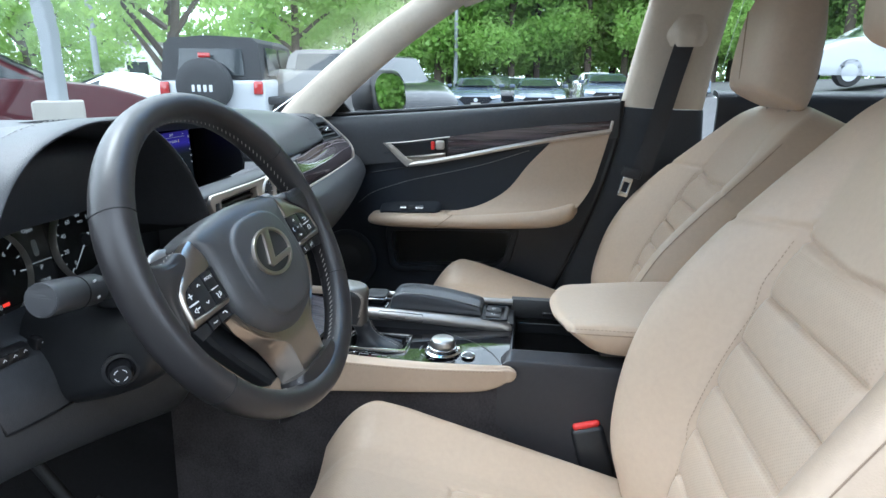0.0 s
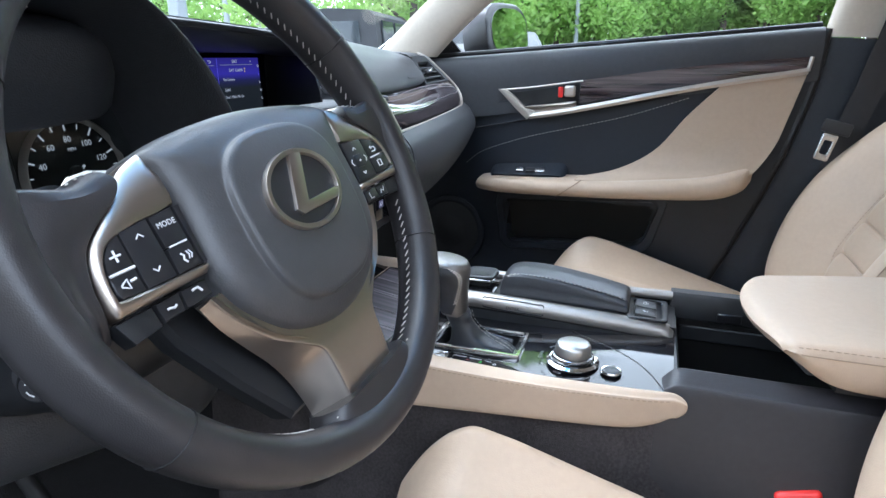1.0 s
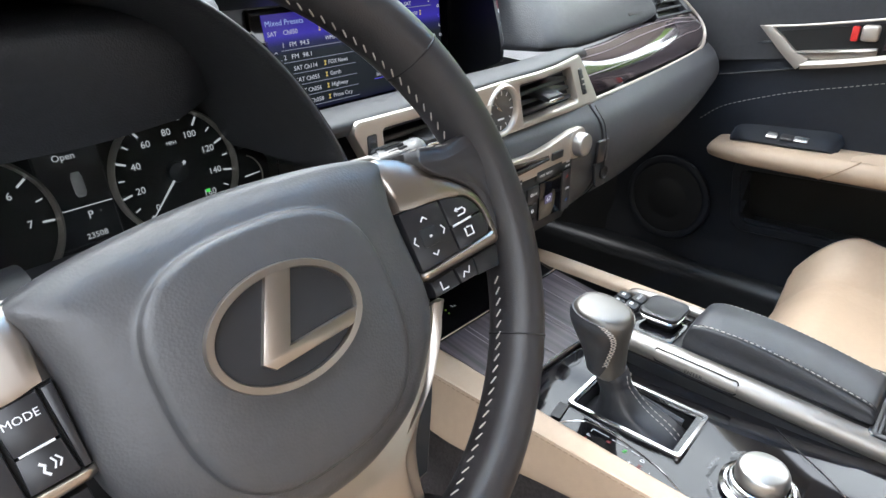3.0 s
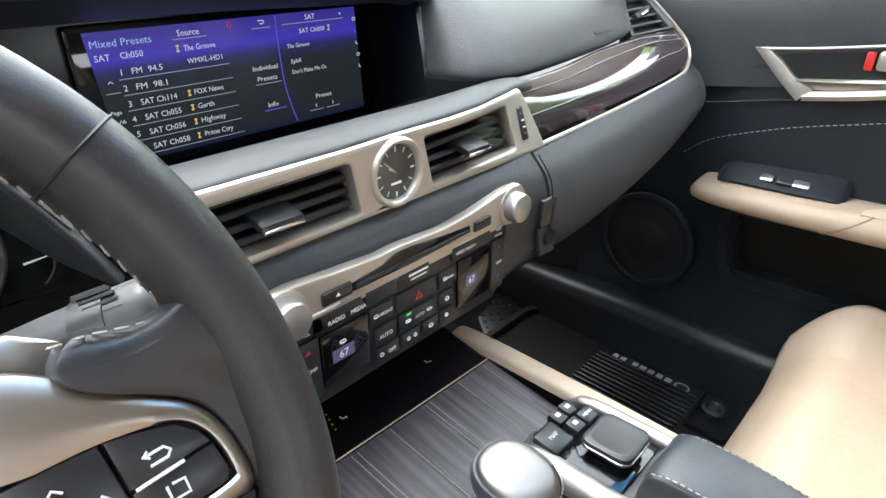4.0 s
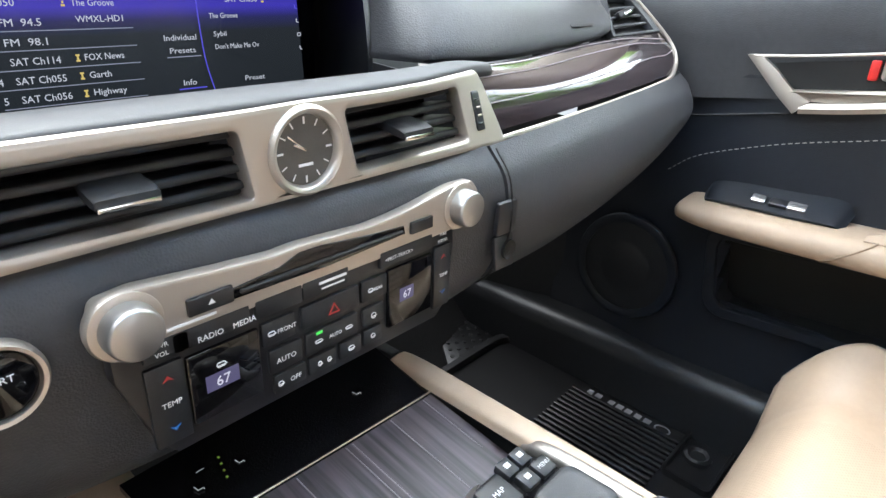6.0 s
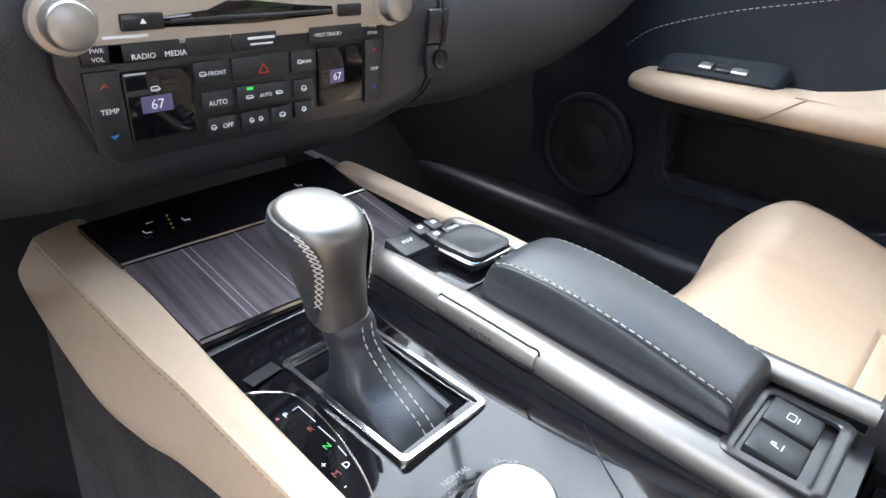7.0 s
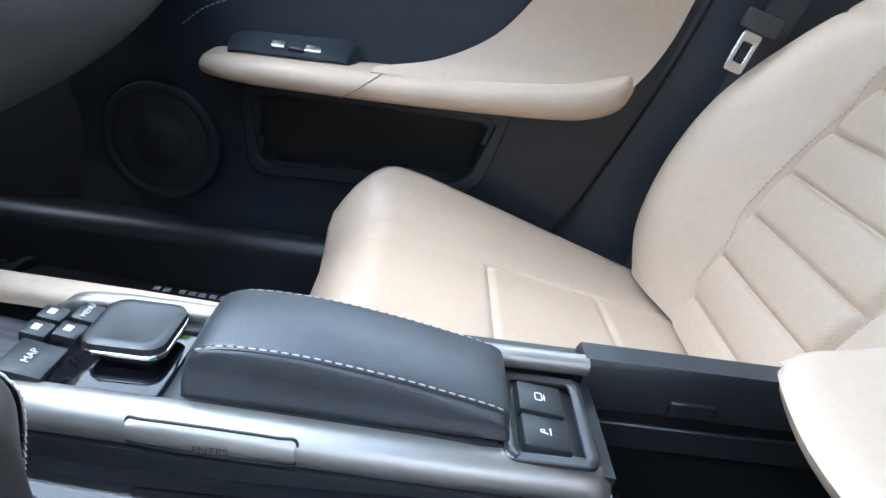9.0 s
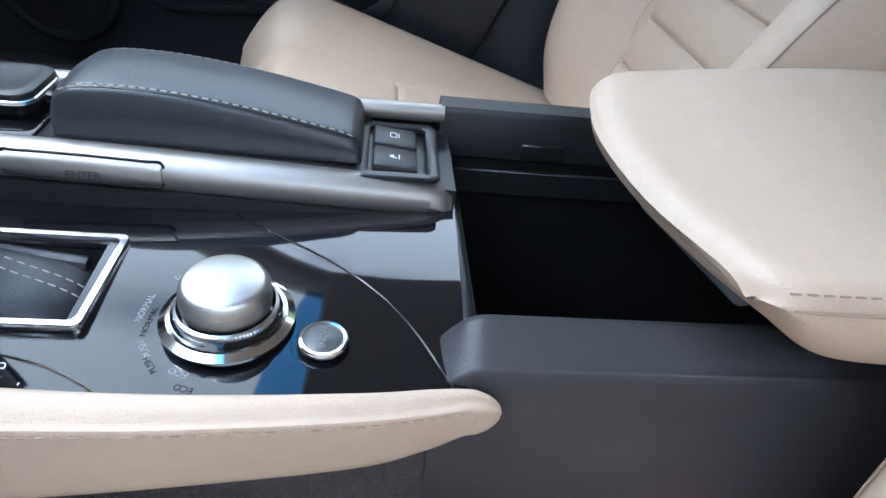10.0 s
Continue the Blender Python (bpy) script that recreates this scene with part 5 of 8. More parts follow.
for sd in (-1, 1):
    part("stitching", stitches([wl(sd * x, y, z) for x, y, z in ((0.0515, -0.146, 0.0065), (0.056, -0.1515, 0.0050), (0.064, -0.1555, 0.0030), (0.078, -0.1545, 0.0020))], 0.0034, 0.0026, 0.0005, 0.0016, side=(0, 0, 1)), THREAD, wheel)
letters("print", "MODE", 0.0044, PM @ Matrix.Translation((-0.0988, 0.0008, 0.0063)), PRINT, wheel, "CENTER")


def symbol(pts, r=0.0005, z=0.0064):
    part("symbol", tube([PM @ Vector((x, y, z)) for x, y in pts], r * 0.75, 5, up=WZ), PRINT, wheel)


symbol([(-0.1372, -0.0035), (-0.1312, -0.0035)], 0.0008)
symbol([(-0.1342, -0.0005), (-0.1342, -0.0065)], 0.0008)
symbol([(-0.1418, -0.0112), (-0.1277, -0.0112)], 0.0011)
symbol([(-0.1388, -0.0172), (-0.1350, -0.0152), (-0.1350, -0.0200), (-0.1388, -0.0180), (-0.1388, -0.0172)], 0.0007)
symbol([(-0.1335, -0.0168), (-0.1302, -0.0165)], 0.0010)
for x, y, up in ((-0.1172, 0.0012, 1), (-0.1172, -0.0172, -1), (0.0992, 0.0020, 1), (0.0992, -0.0185, -1)):
    symbol([(x - 0.0022, y - 0.0010 * up), (x, y + 0.0010 * up), (x + 0.0022, y - 0.0010 * up)], 0.0006)
for x, d in ((0.0885, -1), (0.1098, 1)):
    symbol([(x - 0.0010 * d, -0.0105), (x + 0.0010 * d, -0.0080), (x - 0.0010 * d, -0.0055)], 0.0006)
part("nav_key", prism([(0.0992 + x, -0.0082 + y) for x, y in rounded(0.0125, 0.0105, 0.002)], 0.0012, PM @ Matrix.Translation((0, 0, 0.0058)), 0.0005), HARD, wheel)
symbol([(0.0985, -0.0082), (0.0999, -0.0082)], 0.0010, 0.0072)
symbol([(-0.1045, -0.0098), (-0.0925, -0.0096)], 0.0007)
symbol([(-0.1005, -0.0150), (-0.0990, -0.0165), (-0.1000, -0.0185), (-0.0985, -0.0205)], 0.0008)
for k in range(2):
    symbol([(-0.0965 + 0.0016 * k, -0.0148), (-0.0955 + 0.0020 * k, -0.0170), (-0.0965 + 0.0016 * k, -0.0192)], 0.0005)
symbol([(0.1170, -0.0096), (0.1320, -0.0092)], 0.0009)
symbol([(0.1225, -0.0020), (0.1285, -0.0020), (0.1300, -0.0038), (0.1285, -0.0055), (0.1232, -0.0055)], 0.0007)
symbol([(0.1240, -0.0008), (0.1222, -0.0020), (0.1240, -0.0032)], 0.0006)
symbol([(0.1245, -0.0135), (0.1245, -0.0185), (0.1300, -0.0187), (0.1300, -0.0140), (0.1262, -0.0136)], 0.0007)
for x in (-0.1180, -0.0995):
    s = 1 if x < -0.11 else -1
    symbol([(x - 0.0030, -0.0360 - 0.0012 * s), (x - 0.0012, -0.0372 + 0.0014 * (1 - s)), (x + 0.0014, -0.0380 + 0.0018 * (1 - s)), (x + 0.0032, -0.0372)], 0.0010, 0.0026)
symbol([(0.0965, -0.0345), (0.0965, -0.0395), (0.1010, -0.0395)], 0.0006, 0.0026)
symbol([(0.1135, -0.0395), (0.1155, -0.0365), (0.1185, -0.0385), (0.1205, -0.0350)], 0.0006, 0.0026)
# shift paddles behind the rim
PADDLE = shader("satin_paddle_metal", (0.42, 0.40, 0.37), 0.36, metal=0.9, vary=0.05)
for sd in (-1, 1):
    part("shift_paddle", loft([[wl(sd * x, y, z + c) for x, y in ((0.083, y0 - 0.002), (0.095, y0 + 0.001), (0.108, y0), (0.120 + e, y0 - 0.006), (0.128 + e, y0 - 0.014))] + [wl(sd * x, y - 0.001, z + c - 0.004) for x, y in ((0.127 + e, y0 - 0.014), (0.108, y0 - 0.001), (0.083, y0 - 0.003))] for y0, e, z, c in ((0.016, 0.004, -0.026, 0.0), (0.032, 0.003, -0.025, 0.0), (0.043, 0.000, -0.025, 0.0), (0.0455, -0.003, -0.026, -0.001))]), PADDLE, wheel, "satin metal shift paddle")

GREY_STALK = shader("dark_grey_stalk_plastic", (0.055, 0.056, 0.060), 0.45, grain=0.1, size=1500)
column = thing("steering_column", (-0.397, 0.44, 0.90), "black plastic steering column cover with two stalks", "steering column")
rings = []
for d, r in ((-0.035, 0.050), (-0.06, 0.062), (-0.10, 0.066), (-0.16, 0.066), (-0.26, 0.060)):
    rings.append([wl(r * 1.05 * math.cos(a), r * 0.80 * math.sin(a) - 0.012, d) for a in np.linspace(0, 2 * np.pi, 32, endpoint=False)])
part("cover", loft(rings, 20), HARD, column)
ls = part("left_stalk", tube([(-0.45, 0.480, 0.922), (-0.490, 0.476, 0.931), (-0.515, 0.473, 0.937), (-0.520, 0.4725, 0.9385), (-0.548, 0.470, 0.9445), (-0.585, 0.467, 0.9515), (-0.588, 0.4667, 0.952)], [0.012, 0.012, 0.012, 0.0150, 0.0158, 0.0158, 0.0140], 26, n=40), GREY_STALK, column, "dark grey indicator stalk")
part("stalk_ring", tube([(-0.546, 0.4702, 0.9441), (-0.5475, 0.4700, 0.9444)], 0.0162, 26), VOID, ls)
for k, dz_ in ((0, 0.010), (1, 0.002), (2, -0.006)):
    part("stalk_mark", rbox((0.004, 0.0012, 0.0025), 0.0004, 1, pose(-0.533, 0.4585 - 0.001 * k, 0.942 + dz_, 0, -12, 0)), PRINT, ls)
part("stalk_socket", lathe([(0.0, 0), (0.030, 0), (0.027, 0.012), (0.018, 0.020), (0.0, 0.021)], 32, facing((-0.474, 0.479, 0.927), (-0.97, -0.06, 0.22))), HARD, column)
part("lower_cover", loft([[(-0.412 + w * math.copysign(abs(math.cos(a)) ** 0.55, math.cos(a)), y, zc + h * math.copysign(abs(math.sin(a)) ** 0.55, math.sin(a))) for a in np.linspace(0, 2 * np.pi, 44, endpoint=False)] for y, w, h, zc in ((0.430, 0.060, 0.030, 0.885), (0.436, 0.078, 0.044, 0.880), (0.455, 0.092, 0.054, 0.868), (0.50, 0.100, 0.062, 0.856), (0.57, 0.104, 0.070, 0.846))], 24), HARD, column, "black lower column cover")
STALK = [(-0.335, 0.446, 0.9060), (-0.289, 0.418, 0.9200), (-0.256, 0.3975, 0.9295), (-0.238, 0.3860, 0.9350), (-0.2225, 0.3765, 0.9405), (-0.2185, 0.3740, 0.9420)]
rs = part("right_stalk", tube(STALK, [0.009, 0.0105, 0.0140, 0.0158, 0.0155, 0.0120], 22, n=36, flat=0.9), GREY_STALK, column, "dark grey wiper stalk")
DIAL_A, DIAL_B = np.array((-0.2440, 0.3898, 0.9332)), np.array((-0.2335, 0.3832, 0.9366))
part("dial_ring", tube([DIAL_A, DIAL_B], 0.0161, 30, flat=0.92), SATIN_BLACK, rs, "ribbed black dial")
axis = Vector(DIAL_B - DIAL_A).normalized()
side_n = (WM.to_3x3() @ Vector((0, 0, 1))).normalized()
side_u = axis.cross(side_n).normalized()
for k in range(26):
    a = 2 * math.pi * k / 26
    off = side_n * (0.0157 * math.cos(a)) + side_u * (0.0157 * math.sin(a))
    part("rib", tube([Vector(DIAL_A) + off, Vector(DIAL_B) + off], 0.0009, 5), HARD, rs)
for k in range(3):
    q = Vector((-0.274, 0.4088, 0.9245)) + axis * 0.009 * k + side_n * (0.0125 + 0.0008 * k)
    part("stalk_mark", tube([q - side_u * 0.004, q + side_u * 0.003], 0.0007, 5), PRINT, rs)
KM = facing((-0.512, 0.462, 0.848), (-0.80, -0.58, 0.05))
part("knob_socket", lathe([(0.012, 0), (0.0175, 0), (0.0175, 0.002), (0.014, 0.003), (0.012, 0.001)], 28, KM @ Matrix.Translation((0, 0, -0.004))), SATIN_BLACK, column)
ak = part("adjust_knob", lathe([(0, -0.02), (0.011, -0.02), (0.0115, 0.010), (0.0095, 0.013), (0, 0.0135)], 28, KM), SATIN_BLACK, column, "round black adjuster knob")
for q in range(4):
    part("symbol", tube([KM @ Vector((0.0062 * math.cos(radians(q * 90 + a)), 0.0062 * math.sin(radians(q * 90 + a)), 0.0136)) for a in (20, 45, 70)], 0.0005, 5), PRINT, ak)
part("cruise_stalk", tube([wl(0.03, -0.062, -0.07), wl(0.07, -0.080, -0.055), (wl(0.095, -0.088, -0.045))], [0.008, 0.009, 0.010], 14, n=12), HARD, column)

for ob in column.children_recursive:
    if not ob.name.startswith(("right_stalk", "dial_ring", "rib", "cover", "cruise")) and ob.parent.name.split(".")[0] != "right_stalk":
        ob.data.transform(Matrix.Translation((0.026, -0.032, -0.031)))

# ---- centre console ----
console = thing("centre_console", (0.0, 0.15, 0.33), "black centre console with beige leather flanks between the front seats", "console")


# tunnel walls down to the floor
part("driver_side_wall", patch([[(-0.106, y, 0.650), (-0.108 - e, y, 0.625), (-0.120 - e, y, 0.50), (-0.132 - e, y, 0.30)] for y, e in ((0.62, 0.025), (0.40, 0.020), (0.20, 0.006), (0.04, 0.0))][::-1], 12, 10, 0.01), TUNNEL, console, "brown-black carpet on the tunnel side, lightened for the light on it")
part("rear_side_wall", patch([[(-0.074, y, 0.672 - e), (-0.0765, y, 0.6805 - e), (-0.080, y, 0.6825 - e), (-0.0835, y, 0.6822 - e), (-0.0990, y, 0.6745 - e * 0.7), (-0.1045, y, 0.6700 - e * 0.5), (-0.108, y, 0.645), (-0.114, y, 0.58), (-0.132, y, 0.30)] for y, e in ((0.066, 0.0200), (0.062, 0.0150), (0.057, 0.0085), (0.052, 0.0035), (0.047, 0.0008), (0.042, 0.0), (0.036, 0.0), (0.026, 0.0), (0.010, 0.0), (-0.02, 0.0), (-0.07, 0.0), (-0.15, 0.0), (-0.28, 0.0), (-0.45, 0.0))][::-1], 70, 60, 0.0025), CONSOLE_SIDE, console, "smooth black plastic console side")
part("passenger_side_wall", patch([[(0.128, y, 0.69), (0.134, y, 0.62), (0.140, y, 0.50), (0.150, y, 0.30)] for y in (0.62, 0.40, 0.10, -0.20, -0.45)], 14, 10, 0.01), HARD, console)
# leather flank on the driver's side
FL = []
for y, xi, zi, xs, zs, xb, zb in ((0.572, -0.110, 0.683, -0.138, 0.678, -0.150, 0.664), (0.560, -0.104, 0.686, -0.140, 0.678, -0.158, 0.649), (0.446, -0.109, 0.679, -0.138, 0.673, -0.158, 0.620), (0.385, -0.110, 0.674, -0.135, 0.668, -0.151, 0.614), (0.345, -0.111, 0.671, -0.132, 0.665, -0.144, 0.617), (0.264, -0.113, 0.668, -0.130, 0.662, -0.135, 0.618),
                                  (0.18, -0.115, 0.667, -0.128, 0.661, -0.128, 0.620), (0.10, -0.112, 0.667, -0.122, 0.661, -0.119, 0.622), (0.068, -0.109, 0.667, -0.117, 0.661, -0.114, 0.629), (0.052, -0.1085, 0.667, -0.114, 0.662, -0.1125, 0.638)):
    FL.append([(xi, y, zi - (0.010 if y > 0.05 else 0.0012 + 0.4 * max(0, y - 0.036))), (xi, y, zi - 0.001), (xi * 0.55 + xs * 0.45, y, zi * 0.6 + zs * 0.4 + 0.0012), (xs + 0.001, y, zs + 0.0012), (xs - 0.002, y, zs - 0.001), (xs * 0.55 + xb * 0.45 - 0.002, y, zs * 0.5 + zb * 0.5), (xb, y, zb)])
rings = []
for k, r in enumerate(FL):
    ring = np.array(r[1:] + [(r[-1][0] + 0.010, r[-1][1], r[-1][2] + 0.002), (r[0][0] - 0.006, r[0][1], r[-1][2] + 0.006), (r[0][0] - 0.002, r[0][1], r[1][2] - 0.010)])
    rings.append(ring)
tip = rings[-1]
mid_ = tip.mean(0)
for f, y in ((0.88, 0.0455), (0.66, 0.0405), (0.36, 0.0370), (0.08, 0.0358)):
    q = mid_ + (tip - mid_) * f
    q[:, 1] = y
    rings.append(q)
part("leather_flank", loft(rings, 110, 44), BEIGE_TRIM, console, "stitched beige leather flank")
part("stitching", stitches([(r[4][0] - 0.0006, r[4][1], r[4][2] - 0.0005) for r in FL[1:]], 0.004, 0.002, 0.0005), BEIGE_THREAD, console)
FR = []
for y, zt, w in ((0.516, 0.698, 0.5), (0.50, 0.701, 0.8), (0.40, 0.699, 0.85), (0.30, 0.696, 0.85), (0.22, 0.691, 0.85), (0.10, 0.688, 0.7)):
    FR.append([(0.103, y, zt - 0.010), (0.106, y, zt - 0.002), (0.118, y, zt), (0.103 + 0.028 * w, y, zt - 0.004), (0.106 + 0.030 * w, y, zt - 0.016), (0.106 + 0.030 * w, y, zt - 0.055)][::-1])
part("leather_flank", patch(FR[::-1], 40, 22, 0.003), BEIGE_TRIM, console, "beige leather flank")

# wood shutter and dark switch strip before it
part("switch_strip", slab(bicubic([[(-0.117, 0.540, 0.694), (0.0, 0.540, 0.697), (0.106, 0.536, 0.700)], [(-0.112, 0.478, 0.685), (0.0, 0.472, 0.687), (0.102, 0.466, 0.690)]], 4, 8), 0.006), PIANO, console, "glossy black switch strip")
part("wood_shutter", slab(bicubic([[(-0.111, 0.475, 0.6845), (0.0, 0.469, 0.6865), (0.102, 0.463, 0.6895)], [(-0.106, 0.382, 0.668), (0.0, 0.372, 0.670), (0.102, 0.350, 0.672)]], 10, 20), 0.006), WOOD_MAT, console, "matt dark striped wood shutter")
part("shutter_edge", tube([(-0.112, 0.4765, 0.686), (0.0, 0.4705, 0.688), (0.102, 0.4645, 0.691)], 0.0011, 6, n=12), CHROME, console)
part("shutter_edge", tube([(-0.106, 0.381, 0.668), (-0.02, 0.3755, 0.6705), (0.03, 0.3655, 0.6715)], 0.0022, 6, n=12), CHROME, console)
for x in (-0.072, -0.066, -0.030, 0.012, 0.018, 0.055, 0.090):
    part("inlay_line", tube([(x, 0.470 - 0.05 * (x + 0.1), 0.6866 + 0.022 * (x + 0.11)), (x + 0.003, 0.384 - 0.09 * (x + 0.1), 0.6698 + 0.012 * (x + 0.11))], 0.0005, 4), PALE_LINE, console)
for x0 in (-0.075, 0.062):
    for dx, dy, w in ((-0.006, 0.0, 0.006), (0.026, 0.003, 0.006), (0.002, 0.014, 0.008)):
        sm = pose(x0 + dx, 0.503 + dy, 0.6908 + 0.022 * (x0 + 0.11), 8, 0, 0)
        shape = [(-0.0025, 0.0025, 0), (-0.0015, -0.0015, 0), (0.0020, -0.0015, 0), (0.0020, -0.0028, 0)] if dy < 0.01 else [(-0.003, 0, 0), (0.003, 0, 0)]
        part("symbol", tube([sm @ Vector(p) for p in shape], 0.00035, 4), PRINT, console)
for k in range(4):
    part("level_lamp", rbox((0.0016, 0.0016, 0.0006), 0.0002, 1, pose(-0.0585 - 0.0014 * k, 0.518 - 0.006 * k, 0.6930 - 0.0009 * k, 8, 0, 0)), shader("lime_lamp", (0.35, 0.6, 0.05), 0.4), console)

# glossy black deck
DECK = [[(-0.114, 0.380, 0.662), (-0.04, 0.376, 0.666), (0.03, 0.362, 0.668)], [(-0.120, 0.25, 0.660), (-0.04, 0.25, 0.663), (0.03, 0.25, 0.666)], [(-0.118, 0.13, 0.663), (-0.04, 0.13, 0.667), (0.03, 0.13, 0.668)], [(-0.112, 0.052, 0.664), (-0.04, 0.050, 0.670), (0.030, 0.048, 0.670)]]
deck_pts = bicubic(DECK, 40, 24)
deck = slab(deck_pts, 0.004)
hole = [f for f in deck.faces if -0.078 < f.calc_center_median().x < -0.016 and 0.228 < f.calc_center_median().y < 0.328]
bmesh.ops.delete(deck, geom=hole, context="FACES")
part("deck", deck, PIANO, console, "glossy black deck plate")


def deck_at(x, y, up=0.0004):
    """A place on the deck's upper face."""
    q = deck_pts.reshape(-1, 3)
    w = 1 / (1e-7 + np.sum((q[:, :2] - (x, y)) ** 2, axis=1)) ** 2
    return (x, y, float(np.sum(w * q[:, 2]) / np.sum(w)) + up)


part("deck_line", tube([deck_at(x, y) for x, y in cr([(0.012, 0.172), (-0.006, 0.148), (-0.026, 0.119), (-0.050, 0.093), (-0.076, 0.074), (-0.108, 0.058)], 30)], 0.0004, 5), CHROME, console)
part("deck_line", tube([deck_at(x, y) for x, y in cr([(-0.112, 0.330), (-0.098, 0.320), (-0.087, 0.304), (-0.088, 0.27), (-0.096, 0.235), (-0.106, 0.213), (-0.118, 0.195)], 30)], 0.0005, 5), CHROME, console)
part("lock_slot", rbox((0.022, 0.010, 0.001), 0.0004, 1, pose(-0.092, 0.333, 0.6640, 0, 0, 8)), SATIN_BLACK, console)
BZ = Matrix.Translation((-0.046, 0.277, 0.661))
part("gate_frame", frame_prism(rounded(0.068, 0.112, 0.004), rounded(0.060, 0.104, 0.004), 0.006, BZ), CHROME, console, "bright metal gate frame")
part("gate_well", loft([[(-0.046 + x, 0.277 + y, z) for x, y in rounded(w, h, 0.004)] for w, h, z in ((0.061, 0.105, 0.664), (0.058, 0.102, 0.645), (0.05, 0.094, 0.638), (0.001, 0.001, 0.637))], cap=False), HARD, console)
for txt, x, y, mat in (("P", -0.1000, 0.297, PRINT), ("R", -0.0965, 0.279, RED_PRINT), ("N", -0.0980, 0.263, GREEN_LAMP), ("D", -0.0985, 0.246, PRINT), ("M", -0.1060, 0.245, RED_PRINT), ("+", -0.1065, 0.254, PRINT), ("-", -0.1065, 0.236, PRINT)):
    letters("print", txt, 0.0056, Matrix.Translation(deck_at(x - 0.0018, y - 0.0024)), mat, console)
for pts in ([(-0.0955, 0.297), (-0.0915, 0.297), (-0.0915, 0.281)], [(-0.0925, 0.277), (-0.0925, 0.262)], [(-0.0935, 0.258), (-0.0945, 0.250)]):
    part("gate_line", tube([deck_at(x, y) for x, y in pts], 0.0003, 4), PRINT, console)
part("red_lamp", rbox((0.002, 0.002, 0.0006), 0.0002, 1, Matrix.Translation(deck_at(-0.1055, 0.297))), RED_PRINT, console)

# gear shifter
shifter = thing("gear_shifter", (-0.046, 0.285, 0.645), "leather and metal gear lever with a stitched black boot", "gear lever")


def ring3(c, rx, ry, n=28, tilt=0.0, sq=2.6):
    out = []
    for a in np.linspace(0, 2 * np.pi, n, endpoint=False):
        ca, sa = math.cos(a), math.sin(a)
        x, y = rx * abs(ca) ** (2 / sq) * np.sign(ca), ry * abs(sa) ** (2 / sq) * np.sign(sa)
        out.append((c[0] + x, c[1] + y * math.cos(tilt), c[2] + y * math.sin(tilt)))
    return out


boot = [ring3((-0.046, 0.277, 0.646), 0.029, 0.050, sq=4), ring3((-0.046, 0.277, 0.650), 0.027, 0.045, sq=4), ring3((-0.046, 0.279, 0.660), 0.022, 0.036, sq=3), ring3((-0.047, 0.292, 0.674), 0.0175, 0.022, tilt=0.25), ring3((-0.048, 0.303, 0.690), 0.0155, 0.017, tilt=0.25), ring3((-0.049, 0.306, 0.700), 0.0165, 0.017, tilt=0.2), ring3((-0.050, 0.308, 0.706), 0.0150, 0.0155, tilt=0.15)]
part("boot", loft(boot, 26), BLACK_LEATHER, shifter, "creased black leather boot")
part("boot_fold", tube([(-0.030, 0.292, 0.668), (-0.026, 0.268, 0.661), (-0.025, 0.240, 0.656)], 0.004, 8, n=14), BLACK_LEATHER, shifter)
for dx in (-0.0035, 0.0035):
    part("stitching", stitches([(-0.047 + dx, 0.289, 0.702), (-0.047 + dx, 0.285, 0.690), (-0.046 + dx, 0.268, 0.674), (-0.046 + dx, 0.244, 0.662), (-0.046 + dx, 0.233, 0.654)], 0.0036, 0.0018, 0.0004), THREAD, shifter)
KN = ((-0.0510, 0.309, 0.699, 0.0160, 0.0160, 0.05), (-0.0515, 0.310, 0.703, 0.0172, 0.0172, 0.05), (-0.0530, 0.311, 0.718, 0.0178, 0.0185, 0.05), (-0.0550, 0.313, 0.734, 0.0198, 0.0215, 0.05), (-0.0570, 0.315, 0.749, 0.0230, 0.0255, 0.08), (-0.0580, 0.316, 0.760, 0.0245, 0.0275, 0.10), (-0.0585, 0.316, 0.767, 0.0232, 0.0262, 0.12), (-0.0585, 0.316, 0.7715, 0.0190, 0.0215, 0.14), (-0.0585, 0.316, 0.7730, 0.0070, 0.0080, 0.14))
part("knob", loft([ring3(k[:3], k[3], k[4], 40, k[5], 2.3) for k in KN], 30), LEVER_METAL, shifter, "satin metal knob body")


def shell(k, a0, a1, grow, n=30):
    """Part of a knob ring between two angles, a little outside it."""
    x, y, z, rx, ry, tilt = k
    out = []
    for a in np.radians(np.linspace(a0, a1, n)):
        ca, sa = math.cos(a), math.sin(a)
        px, py = (rx + grow) * abs(ca) ** (2 / 2.3) * np.sign(ca), (ry + grow) * abs(sa) ** (2 / 2.3) * np.sign(sa)
        out.append((x + px, y + py * math.cos(tilt), z + py * math.sin(tilt)))
    return out


